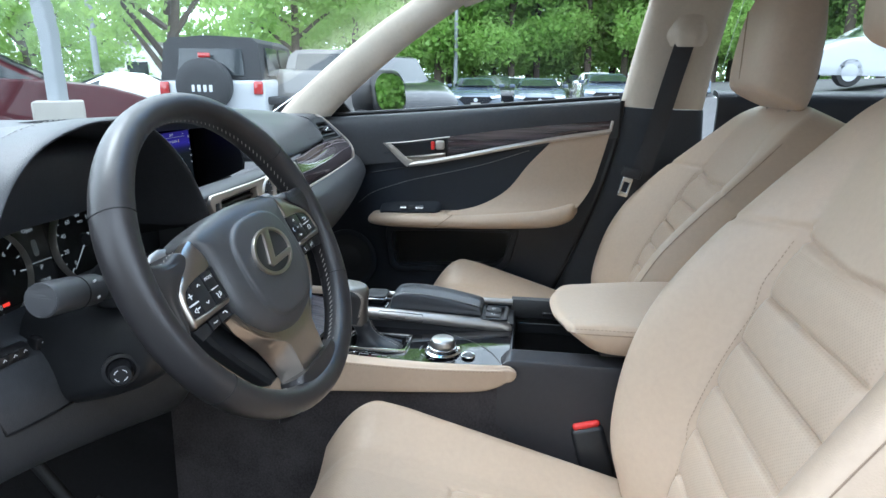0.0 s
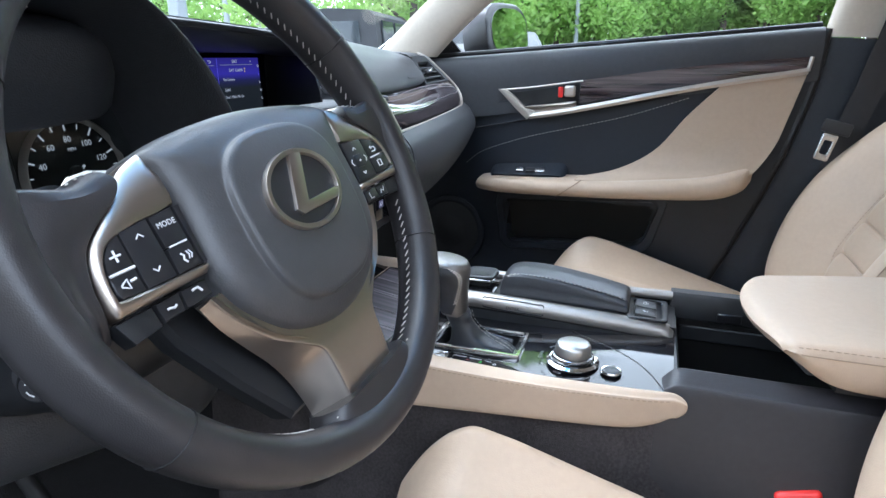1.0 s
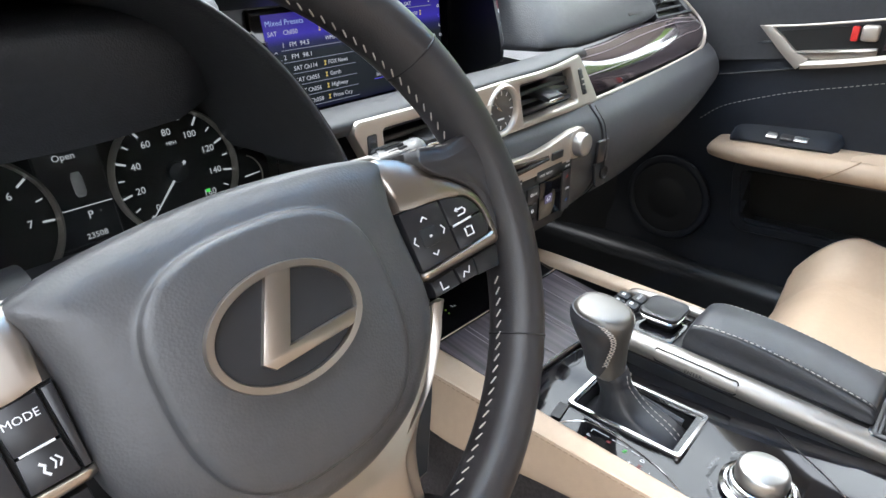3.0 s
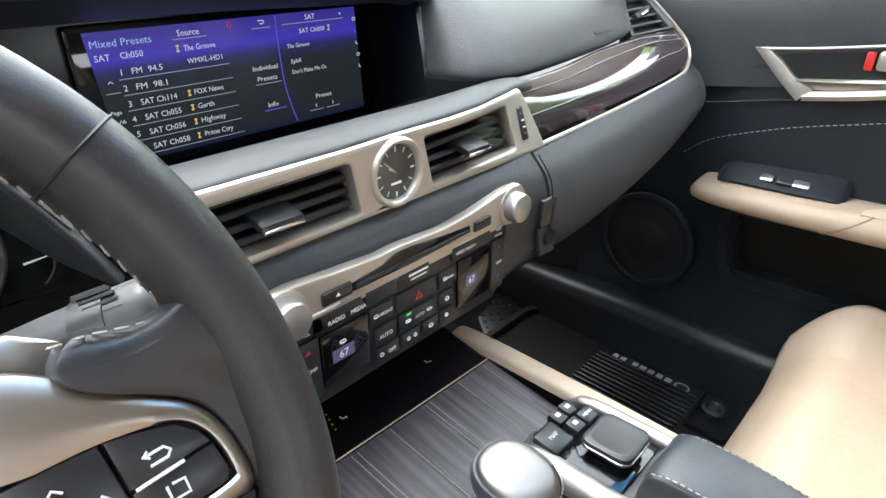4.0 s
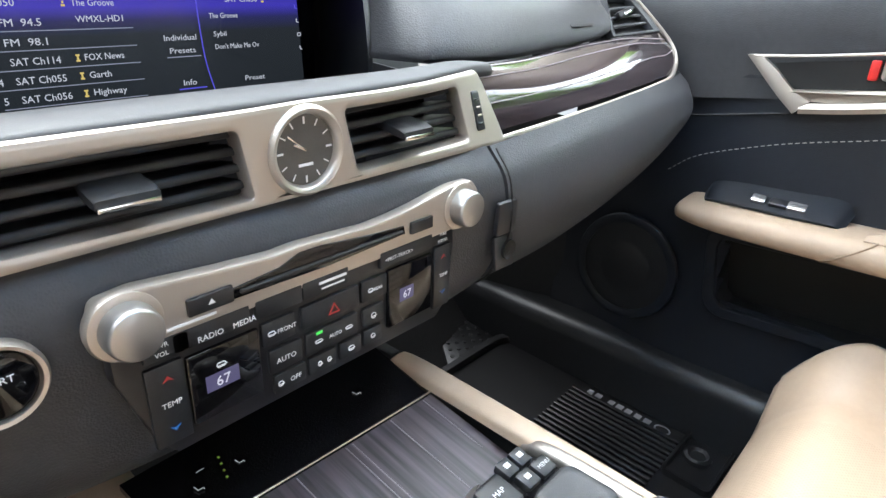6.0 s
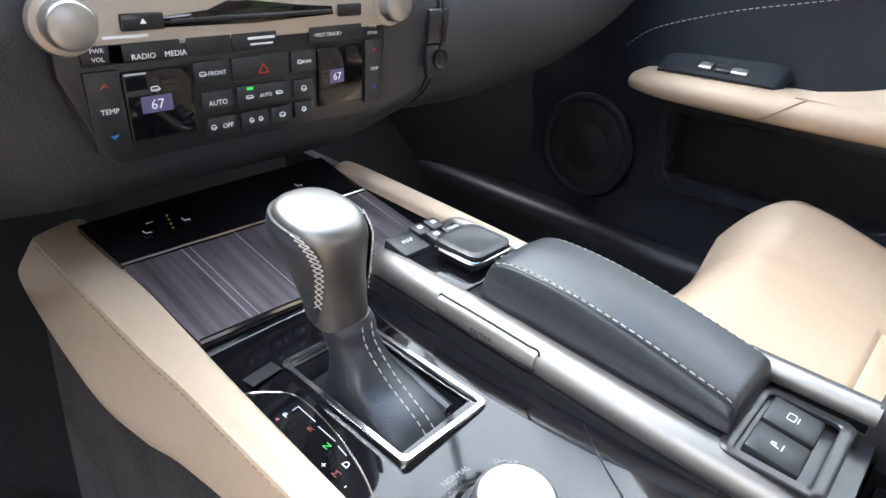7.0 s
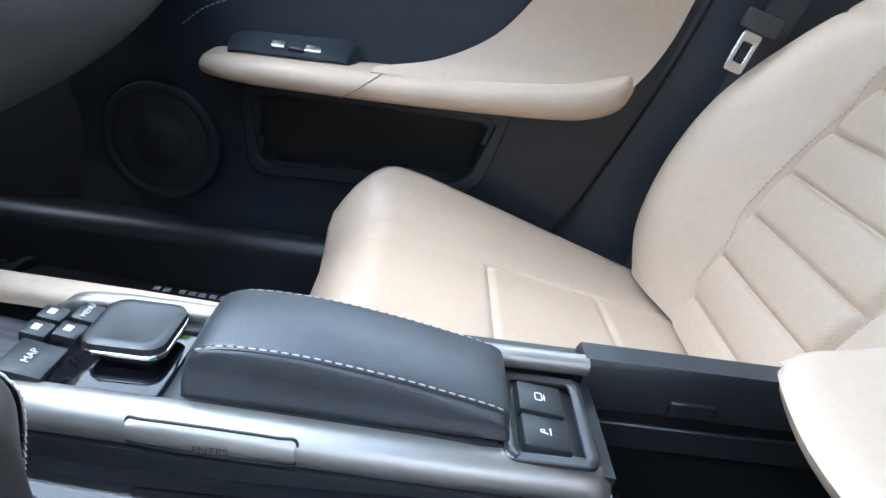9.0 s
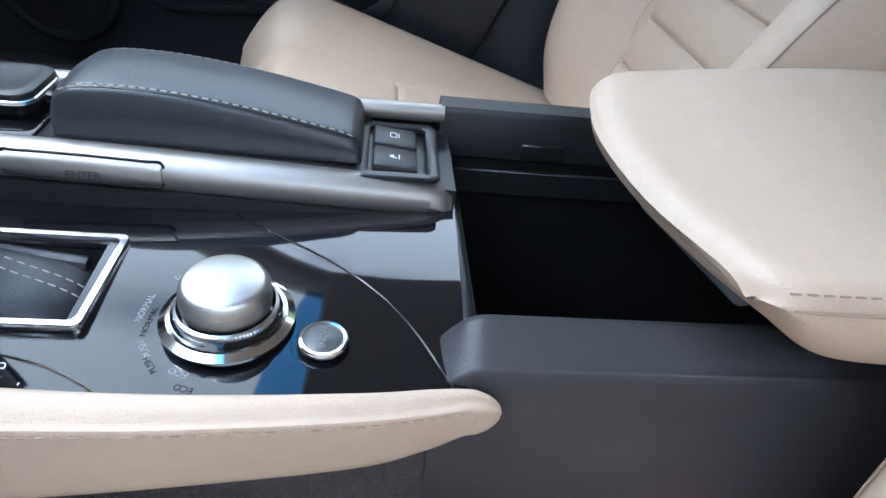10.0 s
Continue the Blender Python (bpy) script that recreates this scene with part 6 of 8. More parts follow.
SH = [(KN[1], 186, 0.0002, -6), (KN[2], 206, 0.0010, -26), (KN[3], 221, 0.0014, -41), (KN[4], 229, 0.0016, -49), (KN[5], 224, 0.0016, -44), (KN[6], 205, 0.0010, -25)]
OUT, INN = (bicubic([shell(k, a1, a0, g * f + e) for k, a0, g, a1 in SH], 30, 44) for f, e in ((1.0, 0.0006), (0.0, -0.001)))
part("knob_leather", grid(np.concatenate([OUT, INN[::-1]]), wrap_u=True), BLACK_LEATHER, shifter, "stitched black leather grip")
for end in (0, 1):
    lace = [(cr([shell(k, (a0 - 10, a1 + 10)[end], a0, g + 0.0010, 2)[0] for k, a0, g, a1 in SH[1:]], 15), cr([shell(k, (a0 + 2, a1 - 2)[end], a0, g + 0.0006, 2)[0] for k, a0, g, a1 in SH[1:]], 15))]
    bm = bmesh.new()
    for p, q in lace:
        for i in range(14):
            tube([p[i], (p[i] + q[i + 1]) / 2, q[i + 1]], 0.00042, 5, bm=bm)
            tube([p[i + 1], (p[i + 1] + q[i]) / 2, q[i]], 0.00042, 5, bm=bm)
    part("stitching", bm, THREAD, shifter, "crossed pale stitching")

# drive mode knob and button
dk = thing("mode_dial", (-0.070, 0.160, 0.667), "round brushed metal drive mode dial on the deck", "dial")
DK = Matrix.Translation((-0.070, 0.160, 0.6665))
part("base_ring", lathe([(0.024, 0), (0.0300, 0.0), (0.0300, 0.0015), (0.0265, 0.0035), (0.0245, 0.003)], 48, DK), CHROME, dk)
part("collar", lathe([(0.0, 0), (0.0250, 0), (0.0245, 0.005), (0.0225, 0.0065), (0.0, 0.0065)], 40, DK), PIANO, dk)
knurl = np.array([[DK @ Vector((r * (1 + (0.012 if k % 2 else -0.012) * w) * math.cos(2 * math.pi * k / 180), r * (1 + (0.012 if k % 2 else -0.012) * w) * math.sin(2 * math.pi * k / 180), z)) for k in range(180)] for r, z, w in ((0.0215, 0.0050, 0), (0.0228, 0.0054, 1), (0.0228, 0.0090, 1), (0.0215, 0.0096, 0))])
part("lower_ring", grid(knurl, wrap_v=True), STEEL, dk, "knurled metal ring")
part("cap", lathe([(0.0, 0.009), (0.0198, 0.009), (0.0203, 0.013), (0.0198, 0.0190), (0.0182, 0.0222), (0.0165, 0.0230), (0.0, 0.0233)], 48, DK), KNOB_METAL, dk, "brushed metal cap")
for txt, a, r in (("SPORT", 42, 0.036), ("NORMAL", 86, 0.036), ("PUSH", 127, 0.036), ("ECO", 160, 0.036)):
    letters("print", txt, 0.0044, DK @ Matrix.Translation((r * math.cos(radians(a)), r * math.sin(radians(a)), 0.0012)) @ Matrix.Rotation(radians(a - 90), 4, "Z"), DIM_PRINT, dk, "CENTER")
sb = thing("mode_button", (-0.084, 0.116, 0.668), "small round black push button with a metal ring", "button")
part("ring", lathe([(0.0085, 0), (0.0115, 0), (0.0115, 0.001), (0.0105, 0.0022), (0.0092, 0.002)], 32, Matrix.Translation((-0.084, 0.116, 0.6675))), CHROME, sb)
part("cap", lathe([(0, 0), (0.0090, 0), (0.0090, 0.0012), (0.008, 0.002), (0, 0.0022)], 28, Matrix.Translation((-0.084, 0.116, 0.6675))), shader("grey_button", (0.06, 0.065, 0.07), 0.35), sb)
letters("print", "SNOW", 0.0042, pose(-0.084, 0.1145, 0.6700, 0, 0, 0), DIM_PRINT, sb, "CENTER")

# raised controller unit along the passenger side
unit = thing("touch_controller", (0.062, 0.20, 0.66), "raised controller unit with padded palm rest and metal rails", "controller")
part("base", loft([[(0.030, y, 0.655), (0.030, y, zt - 0.012), (0.030, y, zt - 0.004), (0.105, y, zt - 0.004), (0.112, y, 0.655)] for y, zt in ((0.372, 0.690), (0.352, 0.698), (0.25, 0.697), (0.12, 0.692), (0.048, 0.684))]), SATIN_BLACK, unit)
RAIL = ((0.376, 0.682, 0.040), (0.368, 0.690, 0.026), (0.345, 0.695, 0.0175), (0.25, 0.694, 0.0155), (0.15, 0.689, 0.0165), (0.085, 0.684, 0.0200), (0.060, 0.681, 0.0220), (0.050, 0.676, 0.0245))
part("side_rail", loft([[(x0 + 0.002, y, zt - 0.016), (x0 - 0.001, y, zt - 0.009), (x0 + 0.001, y, zt - 0.003), (x0 + 0.007, y, zt + 0.0015), (x0 + 0.013, y, zt + 0.0022), (x0 + 0.019, y, zt), (x0 + 0.019, y, zt - 0.010)] for y, zt, x0 in RAIL], 50), RAIL_METAL, unit, "satin champagne metal rail")
part("rail_foot", loft([[(x0 + 0.012, y, 0.660), (x0 - 0.001, y, 0.661), (x0 - 0.001, y, zt - 0.0165), (x0 + 0.012, y, zt - 0.0165)] for y, zt, x0 in RAIL], 40), HARD, unit)
def rail_at(y):
    ys = [r[0] for r in RAIL][::-1]
    return (float(np.interp(y, ys, [r[1] for r in RAIL][::-1])), float(np.interp(y, ys, [r[2] for r in RAIL][::-1])))


KEY = []
for y, lo in ((0.291, 0.003), (0.284, 0.001), (0.262, 0.0), (0.240, 0.0), (0.220, 0.0005), (0.211, 0.002)):
    zt, x0 = rail_at(y)
    KEY.append([(x0 - 0.0003, y, zt - 0.0135 + lo), (x0 - 0.0024, y, zt - 0.0085), (x0 - 0.0008, y, zt - 0.0028), (x0 + 0.0030, y, zt + 0.0008 - lo * 0.3)])
part("enter_key", patch(KEY, 30, 14, 0.0015), RAIL_METAL, unit, "satin metal key")
edge = [r[0] for r in KEY] + [r[-1] for r in KEY[::-1]]
part("key_gap", tube(np.array(edge) + (-0.0004, 0, 0.0), 0.0008, 5, True, 60), VOID, unit)
letters("print", "ENTER", 0.0060, facing((0.0122, 0.250, 0.6838), (-0.97, 0, 0.10), (0.10, 0, 0.97)), shader("engraved_grey", (0.05, 0.046, 0.042), 0.5), unit, "CENTER")
part("far_rail", loft([[(0.100, y, zt - 0.008), (0.100, y, zt), (0.106, y, zt + 0.002), (0.111, y, zt), (0.112, y, zt - 0.010)] for y, zt in ((0.372, 0.690), (0.34, 0.700), (0.20, 0.698), (0.052, 0.698))], 20, 14), RAIL_METAL, unit, "slim satin metal rail")
for x, y, w, h, txt in ((0.046, 0.351, 0.026, 0.024, "MAP"), (0.070, 0.362, 0.013, 0.014, ""), (0.085, 0.362, 0.013, 0.014, ""), (0.072, 0.346, 0.014, 0.014, ""), (0.089, 0.345, 0.016, 0.014, "MENU")):
    b = part("button", rbox((w, h, 0.008), 0.002, 2, pose(x, y, 0.6965, 10, 0, 0)), HARD, unit)
    if txt:
        letters("print", txt, 0.0055 if txt == "MAP" else 0.0045, pose(x, y - 0.002, 0.7012, 10, 0, 0), PRINT, b, "CENTER")
    else:
        part("symbol", rbox((0.005, 0.004, 0.0005), 0.0002, 1, pose(x, y, 0.7008, 10, 0, 0)), PRINT, b)
part("dish", rbox((0.066, 0.060, 0.006), 0.002, 2, pose(0.066, 0.312, 0.6925)), PIANO, unit)
joy = part("joystick", loft([[(0.070 + x, 0.308 + y, z) for x, y in rounded(w, h, r)] for w, h, r, z in ((0.028, 0.028, 0.006, 0.694), (0.030, 0.030, 0.006, 0.701), (0.042, 0.041, 0.008, 0.704), (0.044, 0.043, 0.009, 0.707), (0.043, 0.042, 0.009, 0.711), (0.038, 0.037, 0.008, 0.7125), (0.032, 0.031, 0.008, 0.7118), (0.004, 0.004, 0.001, 0.7114))]), HARD, unit, "square black joystick")
part("joystick_edge", loft([[(0.070 + x, 0.308 + y, z) for x, y in rounded(w, h, r)] for w, h, r, z in ((0.042, 0.041, 0.008, 0.7035), (0.0448, 0.0438, 0.009, 0.7050), (0.0448, 0.0438, 0.009, 0.7070), (0.043, 0.042, 0.009, 0.7078))]), CHROME, joy)
PAD = []
for y, zt, e in ((0.275, 0.700, 0.93), (0.2735, 0.711, 0.97), (0.268, 0.7195, 0.99), (0.252, 0.7240, 1.0), (0.215, 0.7236, 1.0), (0.170, 0.7178, 1.0), (0.135, 0.7110, 1.0), (0.116, 0.7068, 1.0), (0.1085, 0.7035, 0.99), (0.1055, 0.6970, 0.96), (0.1050, 0.6900, 0.95)):
    c, w = 0.072, 0.030 * e
    PAD.append([(c - w + 0.001, y, 0.687), (c - w - 0.0022, y, 0.687 + 0.50 * (zt - 0.687)), (c - w - 0.0006, y, zt - 0.0050), (c - w + 0.0030, y, zt - 0.0016), (c - w + 0.0065, y, zt - 0.0004), (c, y, zt + 0.0014), (c + w - 0.0065, y, zt - 0.0004), (c + w - 0.0030, y, zt - 0.0016), (c + w + 0.0006, y, zt - 0.0050), (c + w + 0.0022, y, 0.687 + 0.50 * (zt - 0.687)), (c + w - 0.001, y, 0.687)])
part("palm_rest", loft(PAD, 60, 56), BLACK_LEATHER, unit, "padded black leather palm rest")
for k in (3, 7):
    part("stitching", stitches([(r[k][0], r[k][1], r[k][2] + 0.0004) for r in PAD[2:9]], 0.0036, 0.0018, 0.00045), THREAD, unit)
    part("edge_seam", tube([(r[k][0] + (0.0014 if k == 7 else -0.0014), r[k][1], r[k][2] - 0.0006) for r in PAD[2:9]], 0.00045, 5, n=40), VOID, unit)
part("button_tray", frame_prism(rounded(0.070, 0.050, 0.006), rounded(0.058, 0.036, 0.003), 0.003, Matrix.Translation((0.062, 0.083, 0.686))), SATIN_BLACK, unit)
for x in (0.047, 0.074):
    b = part("button", rbox((0.0245, 0.027, 0.008), 0.002, 2, pose(x, 0.085, 0.687, 6, 0, 0)), HARD, unit)
    sm = pose(x, 0.086, 0.6913, 6, 0, 0)
    part("symbol", frame_prism(rounded(0.0065, 0.0045, 0.0012), rounded(0.0055, 0.0035, 0.0008), 0.0004, sm) if x > 0.06 else tube([sm @ Vector(p) for p in ((-0.002, -0.002, 0), (-0.001, 0.002, 0), (0.0005, 0.002, 0), (0.001, 0.0, 0), (-0.001, 0.0, 0))], 0.0004, 4), PRINT, b)
    part("symbol", rbox((0.005, 0.0006, 0.0004), 0.0001, 1, sm @ Matrix.Translation((0.0, -0.0035, 0))), PRINT, b)

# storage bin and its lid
# bin walls and floor are coloured near-black for the shade inside
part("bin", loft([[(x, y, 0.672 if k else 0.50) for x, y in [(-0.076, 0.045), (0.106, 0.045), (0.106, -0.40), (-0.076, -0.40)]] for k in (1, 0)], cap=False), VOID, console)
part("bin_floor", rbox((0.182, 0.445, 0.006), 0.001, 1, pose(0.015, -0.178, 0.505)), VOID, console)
part("bin_front", rbox((0.206, 0.006, 0.14), 0.002, 2, pose(0.012, 0.048, 0.598)), SATIN_BLACK, console)
part("bin_rail", loft([[(0.102, y, 0.665), (0.102, y, 0.696), (0.105, y, 0.700), (0.122, y, 0.700), (0.128, y, 0.692), (0.130, y, 0.64)] for y in (0.054, 0.0, -0.2, -0.45)], 12), HARD, console, "black plastic rim of the bin")
part("bin_step", rbox((0.004, 0.30, 0.02), 0.001, 1, pose(0.1035, -0.11, 0.645)), HARD, console)
part("bin_clip", rbox((0.004, 0.030, 0.012), 0.001, 1, pose(0.1015, -0.02, 0.672)), SATIN_BLACK, console)
part("console_back", rbox((0.27, 0.02, 0.42), 0.006, 2, pose(0.0, -0.46, 0.49)), HARD, console)
lid = thing("armrest_lid", (0.0, -0.20, 0.69), "padded beige leather armrest lid over the open console bin", "armrest")
LID = []
for sv_, zt, zb, ft, fb, side in ((0.0, 0.7410, 0.7350, 0.0, 0.002, 0.006), (0.0, 0.7455, 0.7260, 0.004, 0.013, 0.001), (0.0, 0.7490, 0.7110, 0.012, 0.036, 0.0), (0.06, 0.7500, 0.7050, 0.012, 0.040, 0.0), (0.2, 0.7510, 0.704, 0.0, 0.030, 0.0), (0.5, 0.7515, 0.704, 0.0, 0.0, 0.0), (0.92, 0.751, 0.704, 0.0, 0.0, 0.0), (1.0, 0.740, 0.712, 0.0, 0.0, 0.006)):
    top, low = [], []
    right = 0.074 + 0.040 * min(1.0, sv_ / 0.5) - side
    for f in (0.0, 0.06, 0.3, 0.62, 0.9, 1.0):
        x = -0.127 + side + (right + 0.127 - side) * f
        yf = float(np.interp(x, (-0.135, -0.127, -0.103, -0.072, -0.044, -0.017, 0.02, 0.055, 0.075, 0.12), (-0.047, -0.042, -0.031, -0.020, -0.014, -0.012, -0.015, -0.026, -0.044, -0.06)))
        y = yf + (-0.42 - yf) * sv_
        top.append((x, y - ft, zt - (0.0045 if f in (0.0, 1.0) else 0.0)))
        low.append((x * 0.96, y - fb, zb))
    m_r, m_l = ((a + b) / 2 for a, b in zip((np.array(top[-1]), np.array(top[0])), (np.array(low[-1]), np.array(low[0]))))
    LID.append(top + [tuple(m_r + (0.007, 0, 0))] + low[::-1] + [tuple(m_l + (-0.006, 0, 0.004))])
part("pad", loft(LID, 56, 64), BEIGE, lid)
part("stitching", stitches([(-0.1270, -0.050, 0.7440), (-0.1285, -0.075, 0.7450), (-0.1290, -0.20, 0.7450), (-0.1290, -0.40, 0.7450)], 0.004, 0.002, 0.0005), BEIGE_THREAD, lid)
part("front_seam", tube([(-0.1290, -0.047, 0.7385), (-0.1312, -0.075, 0.7385), (-0.1320, -0.20, 0.7385), (-0.1318, -0.40, 0.7370)], 0.0006, 5, n=20), BEIGE_THREAD, lid)
part("underside", prism([(-0.108, -0.092), (-0.112, -0.40), (0.098, -0.40), (0.060, -0.060)], 0.012, Matrix.Translation((0, 0, 0.694))), HARD, lid)
part("latch", rbox((0.088, 0.010, 0.013), 0.004, 3, pose(-0.037, -0.0675, 0.7000, 12, 0, 13.4)), shader("grey_plastic", (0.085, 0.09, 0.095), 0.42), lid, "grey release latch")


# ---- front seats ----
def groove(d, w=0.006):
    return math.exp(-((d / w) ** 2))


BOLSTER = cr([(0, 0.045), (0.1, 0.072), (0.25, 0.085), (0.42, 0.084), (0.58, 0.064), (0.72, 0.038), (0.86, 0.012), (1, 0.0)], 160).T
LIFT = cr([(0, 0.01), (0.15, 0.025), (0.38, 0.030), (0.70, 0.015), (0.9, 0.0), (1.0, -0.03)], 160).T
WIDTHS = cr([(0, 0.225), (0.1, 0.246), (0.33, 0.268), (0.58, 0.260), (0.74, 0.238), (0.86, 0.212), (0.94, 0.185), (0.985, 0.150), (1.0, 0.110)], 120).T


def front_seat(cx, sx, driver):
    """A leather bucket seat. sx: +1 where the door is on the +x side."""
    what = "beige leather driver's seat with perforated ribbed centre" if driver else "beige leather front passenger seat with perforated ribbed centre"
    seat = thing("front_seat", (cx, -0.05, 0.33), what, "seat", "front seats")
    dy = 0.045 if driver else 0.0
    # cushion: a height field with raised bolsters and seams, closed below
    nu, nv = 171, 141
    p = np.zeros((nv, nu, 3))
    for j in range(nv):
        v = j / (nv - 1)
        y = 0.285 + dy - 0.50 * v
        for i in range(nu):
            u = 2 * i / (nu - 1) - 1
            half = 0.252 - 0.02 * max(0, 0.15 - v) / 0.15
            zc = 0.590 - 0.10 * v - 0.090 * (max(0, 0.18 - v) / 0.18) ** 2
            bol = 0.048 * max(0.0, min(1.0, (abs(u) - 0.58) / 0.27)) ** 1.5 * min(1, 0.75 + v) * ((1.05 - 0.85 * v) if driver else (1.38 - 1.25 * v))
            edge = -0.11 * max(0.0, (abs(u) - 0.88) / 0.12) ** 2.2
            z = zc + bol + edge + 0.006 * (1 - u * u)
            su = 0.42 + 0.06 * v
            z -= 0.004 * groove(abs(u) - su, 0.010) * min(1.0, max(0.0, (v - 0.41) / 0.03))
            z -= 0.004 * groove(v - 0.43, 0.007) * (1 if abs(u) < su else 0)
            z -= 0.004 * groove(v - 0.74 + 0.02 * abs(u), 0.010) * (1 if abs(u) < su else 0)
            p[j, i] = (cx + u * half, y, z)
    rim = p.copy()
    low = p.copy()
    low[:, :, 2] = 0.40
    sheet = slab(p, 0.02)
    for f in sheet.faces:
        c = f.calc_center_median()
        f.material_index = int(abs(c.x - cx) < 0.40 * 0.252 and c.y < 0.26 + dy)
    part("cushion", sheet, BEIGE, seat, "beige leather cushion", second=PERF)
    ring_top = np.concatenate([p[0, :], p[1:, -1], p[-1, -2::-1], p[-2:0:-1, 0]])
    mid = np.array([cx, 0.03 + dy, 0])
    rs = []
    for s, z, drop in ((0.995, None, 0.0), (1.02, None, 0.02), (1.02, None, 0.06), (0.97, 0.44, 0), (0.90, 0.37, 0)):
        r = ring_top.copy()
        r[:, :2] = mid[:2] + (r[:, :2] - mid[:2]) * s
        r[:, 2] = z if z else r[:, 2] - drop
        rs.append(r)
    part("cushion_skirt", grid(np.stack(rs), wrap_v=True), BEIGE, seat)
    part("seat_base", rbox((0.44, 0.42, 0.10), 0.02, 2, pose(cx, 0.0 + dy, 0.36)), HARD, seat)
    # backrest
    rec = radians(17 if driver else 25)
    o = np.array([cx, -0.180 if driver else -0.200, 0.500])
    up = np.array([0, -math.sin(rec), math.cos(rec)])
    fw = np.array([0, math.cos(rec), math.sin(rec)])
    L = 0.65 if driver else 0.625
    rings = []
    nf, nb, nk = 101, 24, 260
    for k in range(nk):
        v = k / (nk - 1)
        half = float(np.interp(v, *WIDTHS))
        thick = float(np.interp(v, (0, 0.2, 0.8, 0.95, 1.0), (0.10, 0.12, 0.10, 0.075, 0.02)))
        lift = float(np.interp(v, *LIFT))
        ring = []
        for i in range(nf):
            u = 2 * i / (nf - 1) - 1
            bw = float(np.interp(v, *BOLSTER))
            bol = bw * math.sin(0.5 * math.pi * max(0.0, min(1.0, (abs(u) - 0.46) / 0.40))) ** 1.3
            edge = -0.09 * max(0.0, (abs(u) - 0.86) / 0.14) ** 2.2
            d = lift + bol + edge + 0.010 * (1 - u * u)
            su = 0.45 + 0.06 * (v - 0.3)
            d -= 0.008 * groove(abs(u) - su, 0.020) * min(1.0, max(0.0, (0.72 - v) / 0.04)) * min(1.0, v / 0.06)
            inside = min(1.0, max(0.0, (su - abs(u)) / 0.05)) * min(1.0, max(0.0, (0.665 - v) / 0.02))
            q = (v - 0.075) / 0.098
            d += inside * (0.0055 * abs(math.sin(math.pi * q)) ** 0.7 - 0.0045 * groove((q - round(q)) * 0.098, 0.0045))
            d -= 0.006 * groove(v - 0.668 - 0.035 * abs(u), 0.007) * (1 if abs(u) < su else 0)
            if abs(u) >= su:
                d -= 0.0035 * groove(v - 0.70 + 0.10 * (abs(u) - su), 0.008)
            ring.append(o + up * (v * L) + np.array([u * half, 0, 0]) + fw * d)
        for i in range(nb):
            u = 1 - 2 * (i + 0.5) / nb
            ring.append(o + up * (v * L) + np.array([u * half * 0.985, 0, 0]) + fw * (-thick * (1 - abs(u) ** 3.5) ** 0.6 - 0.06 * (1 - (1 - abs(u) ** 3.5) ** 0.6) + lift * 0.3))
        rings.append(ring)
    back = loft(rings)
    for f in back.faces:
        c = np.array(f.calc_center_median()) - o
        f.material_index = int(abs(c[0]) < 0.44 * 0.255 and 0.03 < c @ up < 0.66 * L and c @ fw > 0)
    part("backrest", back, BEIGE, seat, "beige leather backrest with ribbed centre", second=perforated("perforated_back_leather", (0.455, 0.348, 0.254), -(math.pi / 2 + rec)))

    def on_back(u, v, out=0.0):
        k = min(nk - 1, max(0, round(v * (nk - 1))))
        i = min(nf - 1, max(0, round((u + 1) / 2 * (nf - 1))))
        return rings[k][i] + fw * out

    for s in (-1, 1):
        part("stitching", stitches([on_back(s * (0.475 + 0.06 * (v - 0.3)), v, 0.0008) for v in np.linspace(0.10, 0.68, 12)], 0.004, 0.0025, 0.0005), BEIGE_THREAD, seat)
    part("piping", tube([on_back(s * 0.90, v, 0.001) for s, v in [(-1, v) for v in np.linspace(0.08, 0.86, 10)]], 0.0007, 6, n=60), BEIGE_THREAD, seat)
    part("piping", tube([on_back(0.90, v, 0.001) for v in np.linspace(0.08, 0.86, 10)], 0.0007, 6, n=60), BEIGE_THREAD, seat)
    # headrest
    h0 = o + up * (L + (0.012 if driver else -0.004)) + np.array([0, 0.032 if driver else 0.030, 0])
    hr = []
    for v, w, t0, t1 in ((0.0, 0.112, -0.045, 0.040), (0.02, 0.126, -0.058, 0.050), (0.08, 0.134, -0.066, 0.055), (0.30, 0.138, -0.072, 0.055), (0.62, 0.136, -0.070, 0.046), (0.88, 0.126, -0.060, 0.026), (0.97, 0.110, -0.050, 0.012), (1.0, 0.085, -0.040, 0.0)):
        ring = []
        for a in np.linspace(0, 2 * np.pi, 44, endpoint=False):
            ca, sa = math.cos(a), math.sin(a)
            x = 0.92 * w * abs(ca) ** 0.55 * np.sign(ca)
            d = (t0 + t1) / 2 + (t1 - t0) / 2 * abs(sa) ** 0.7 * np.sign(sa)
            ring.append(h0 + np.array([x, 0, 0]) + fw * d + (up * 0.15 + np.array([0, 0, 0.85])) * (v * 0.235))
        hr.append(ring)
    part("headrest", loft(hr, 30), BEIGE, seat, "beige leather headrest")
    for s in (-1, 1):
        part("headrest_post", tube([h0 - up * 0.075 + np.array([s * 0.06, -0.045, 0]), h0 + up * 0.04 + np.array([s * 0.06, -0.045, 0])], 0.005, 14), STEEL, seat, "plated headrest post")
        part("post_collar", lathe([(0, 0), (0.014, 0), (0.013, 0.006), (0, 0.007)], 20, facing(tuple(o + up * (L - 0.004) + np.array([s * 0.06, 0, 0]) - fw * 0.02), tuple(up), (1, 0, 0))), HARD, seat)
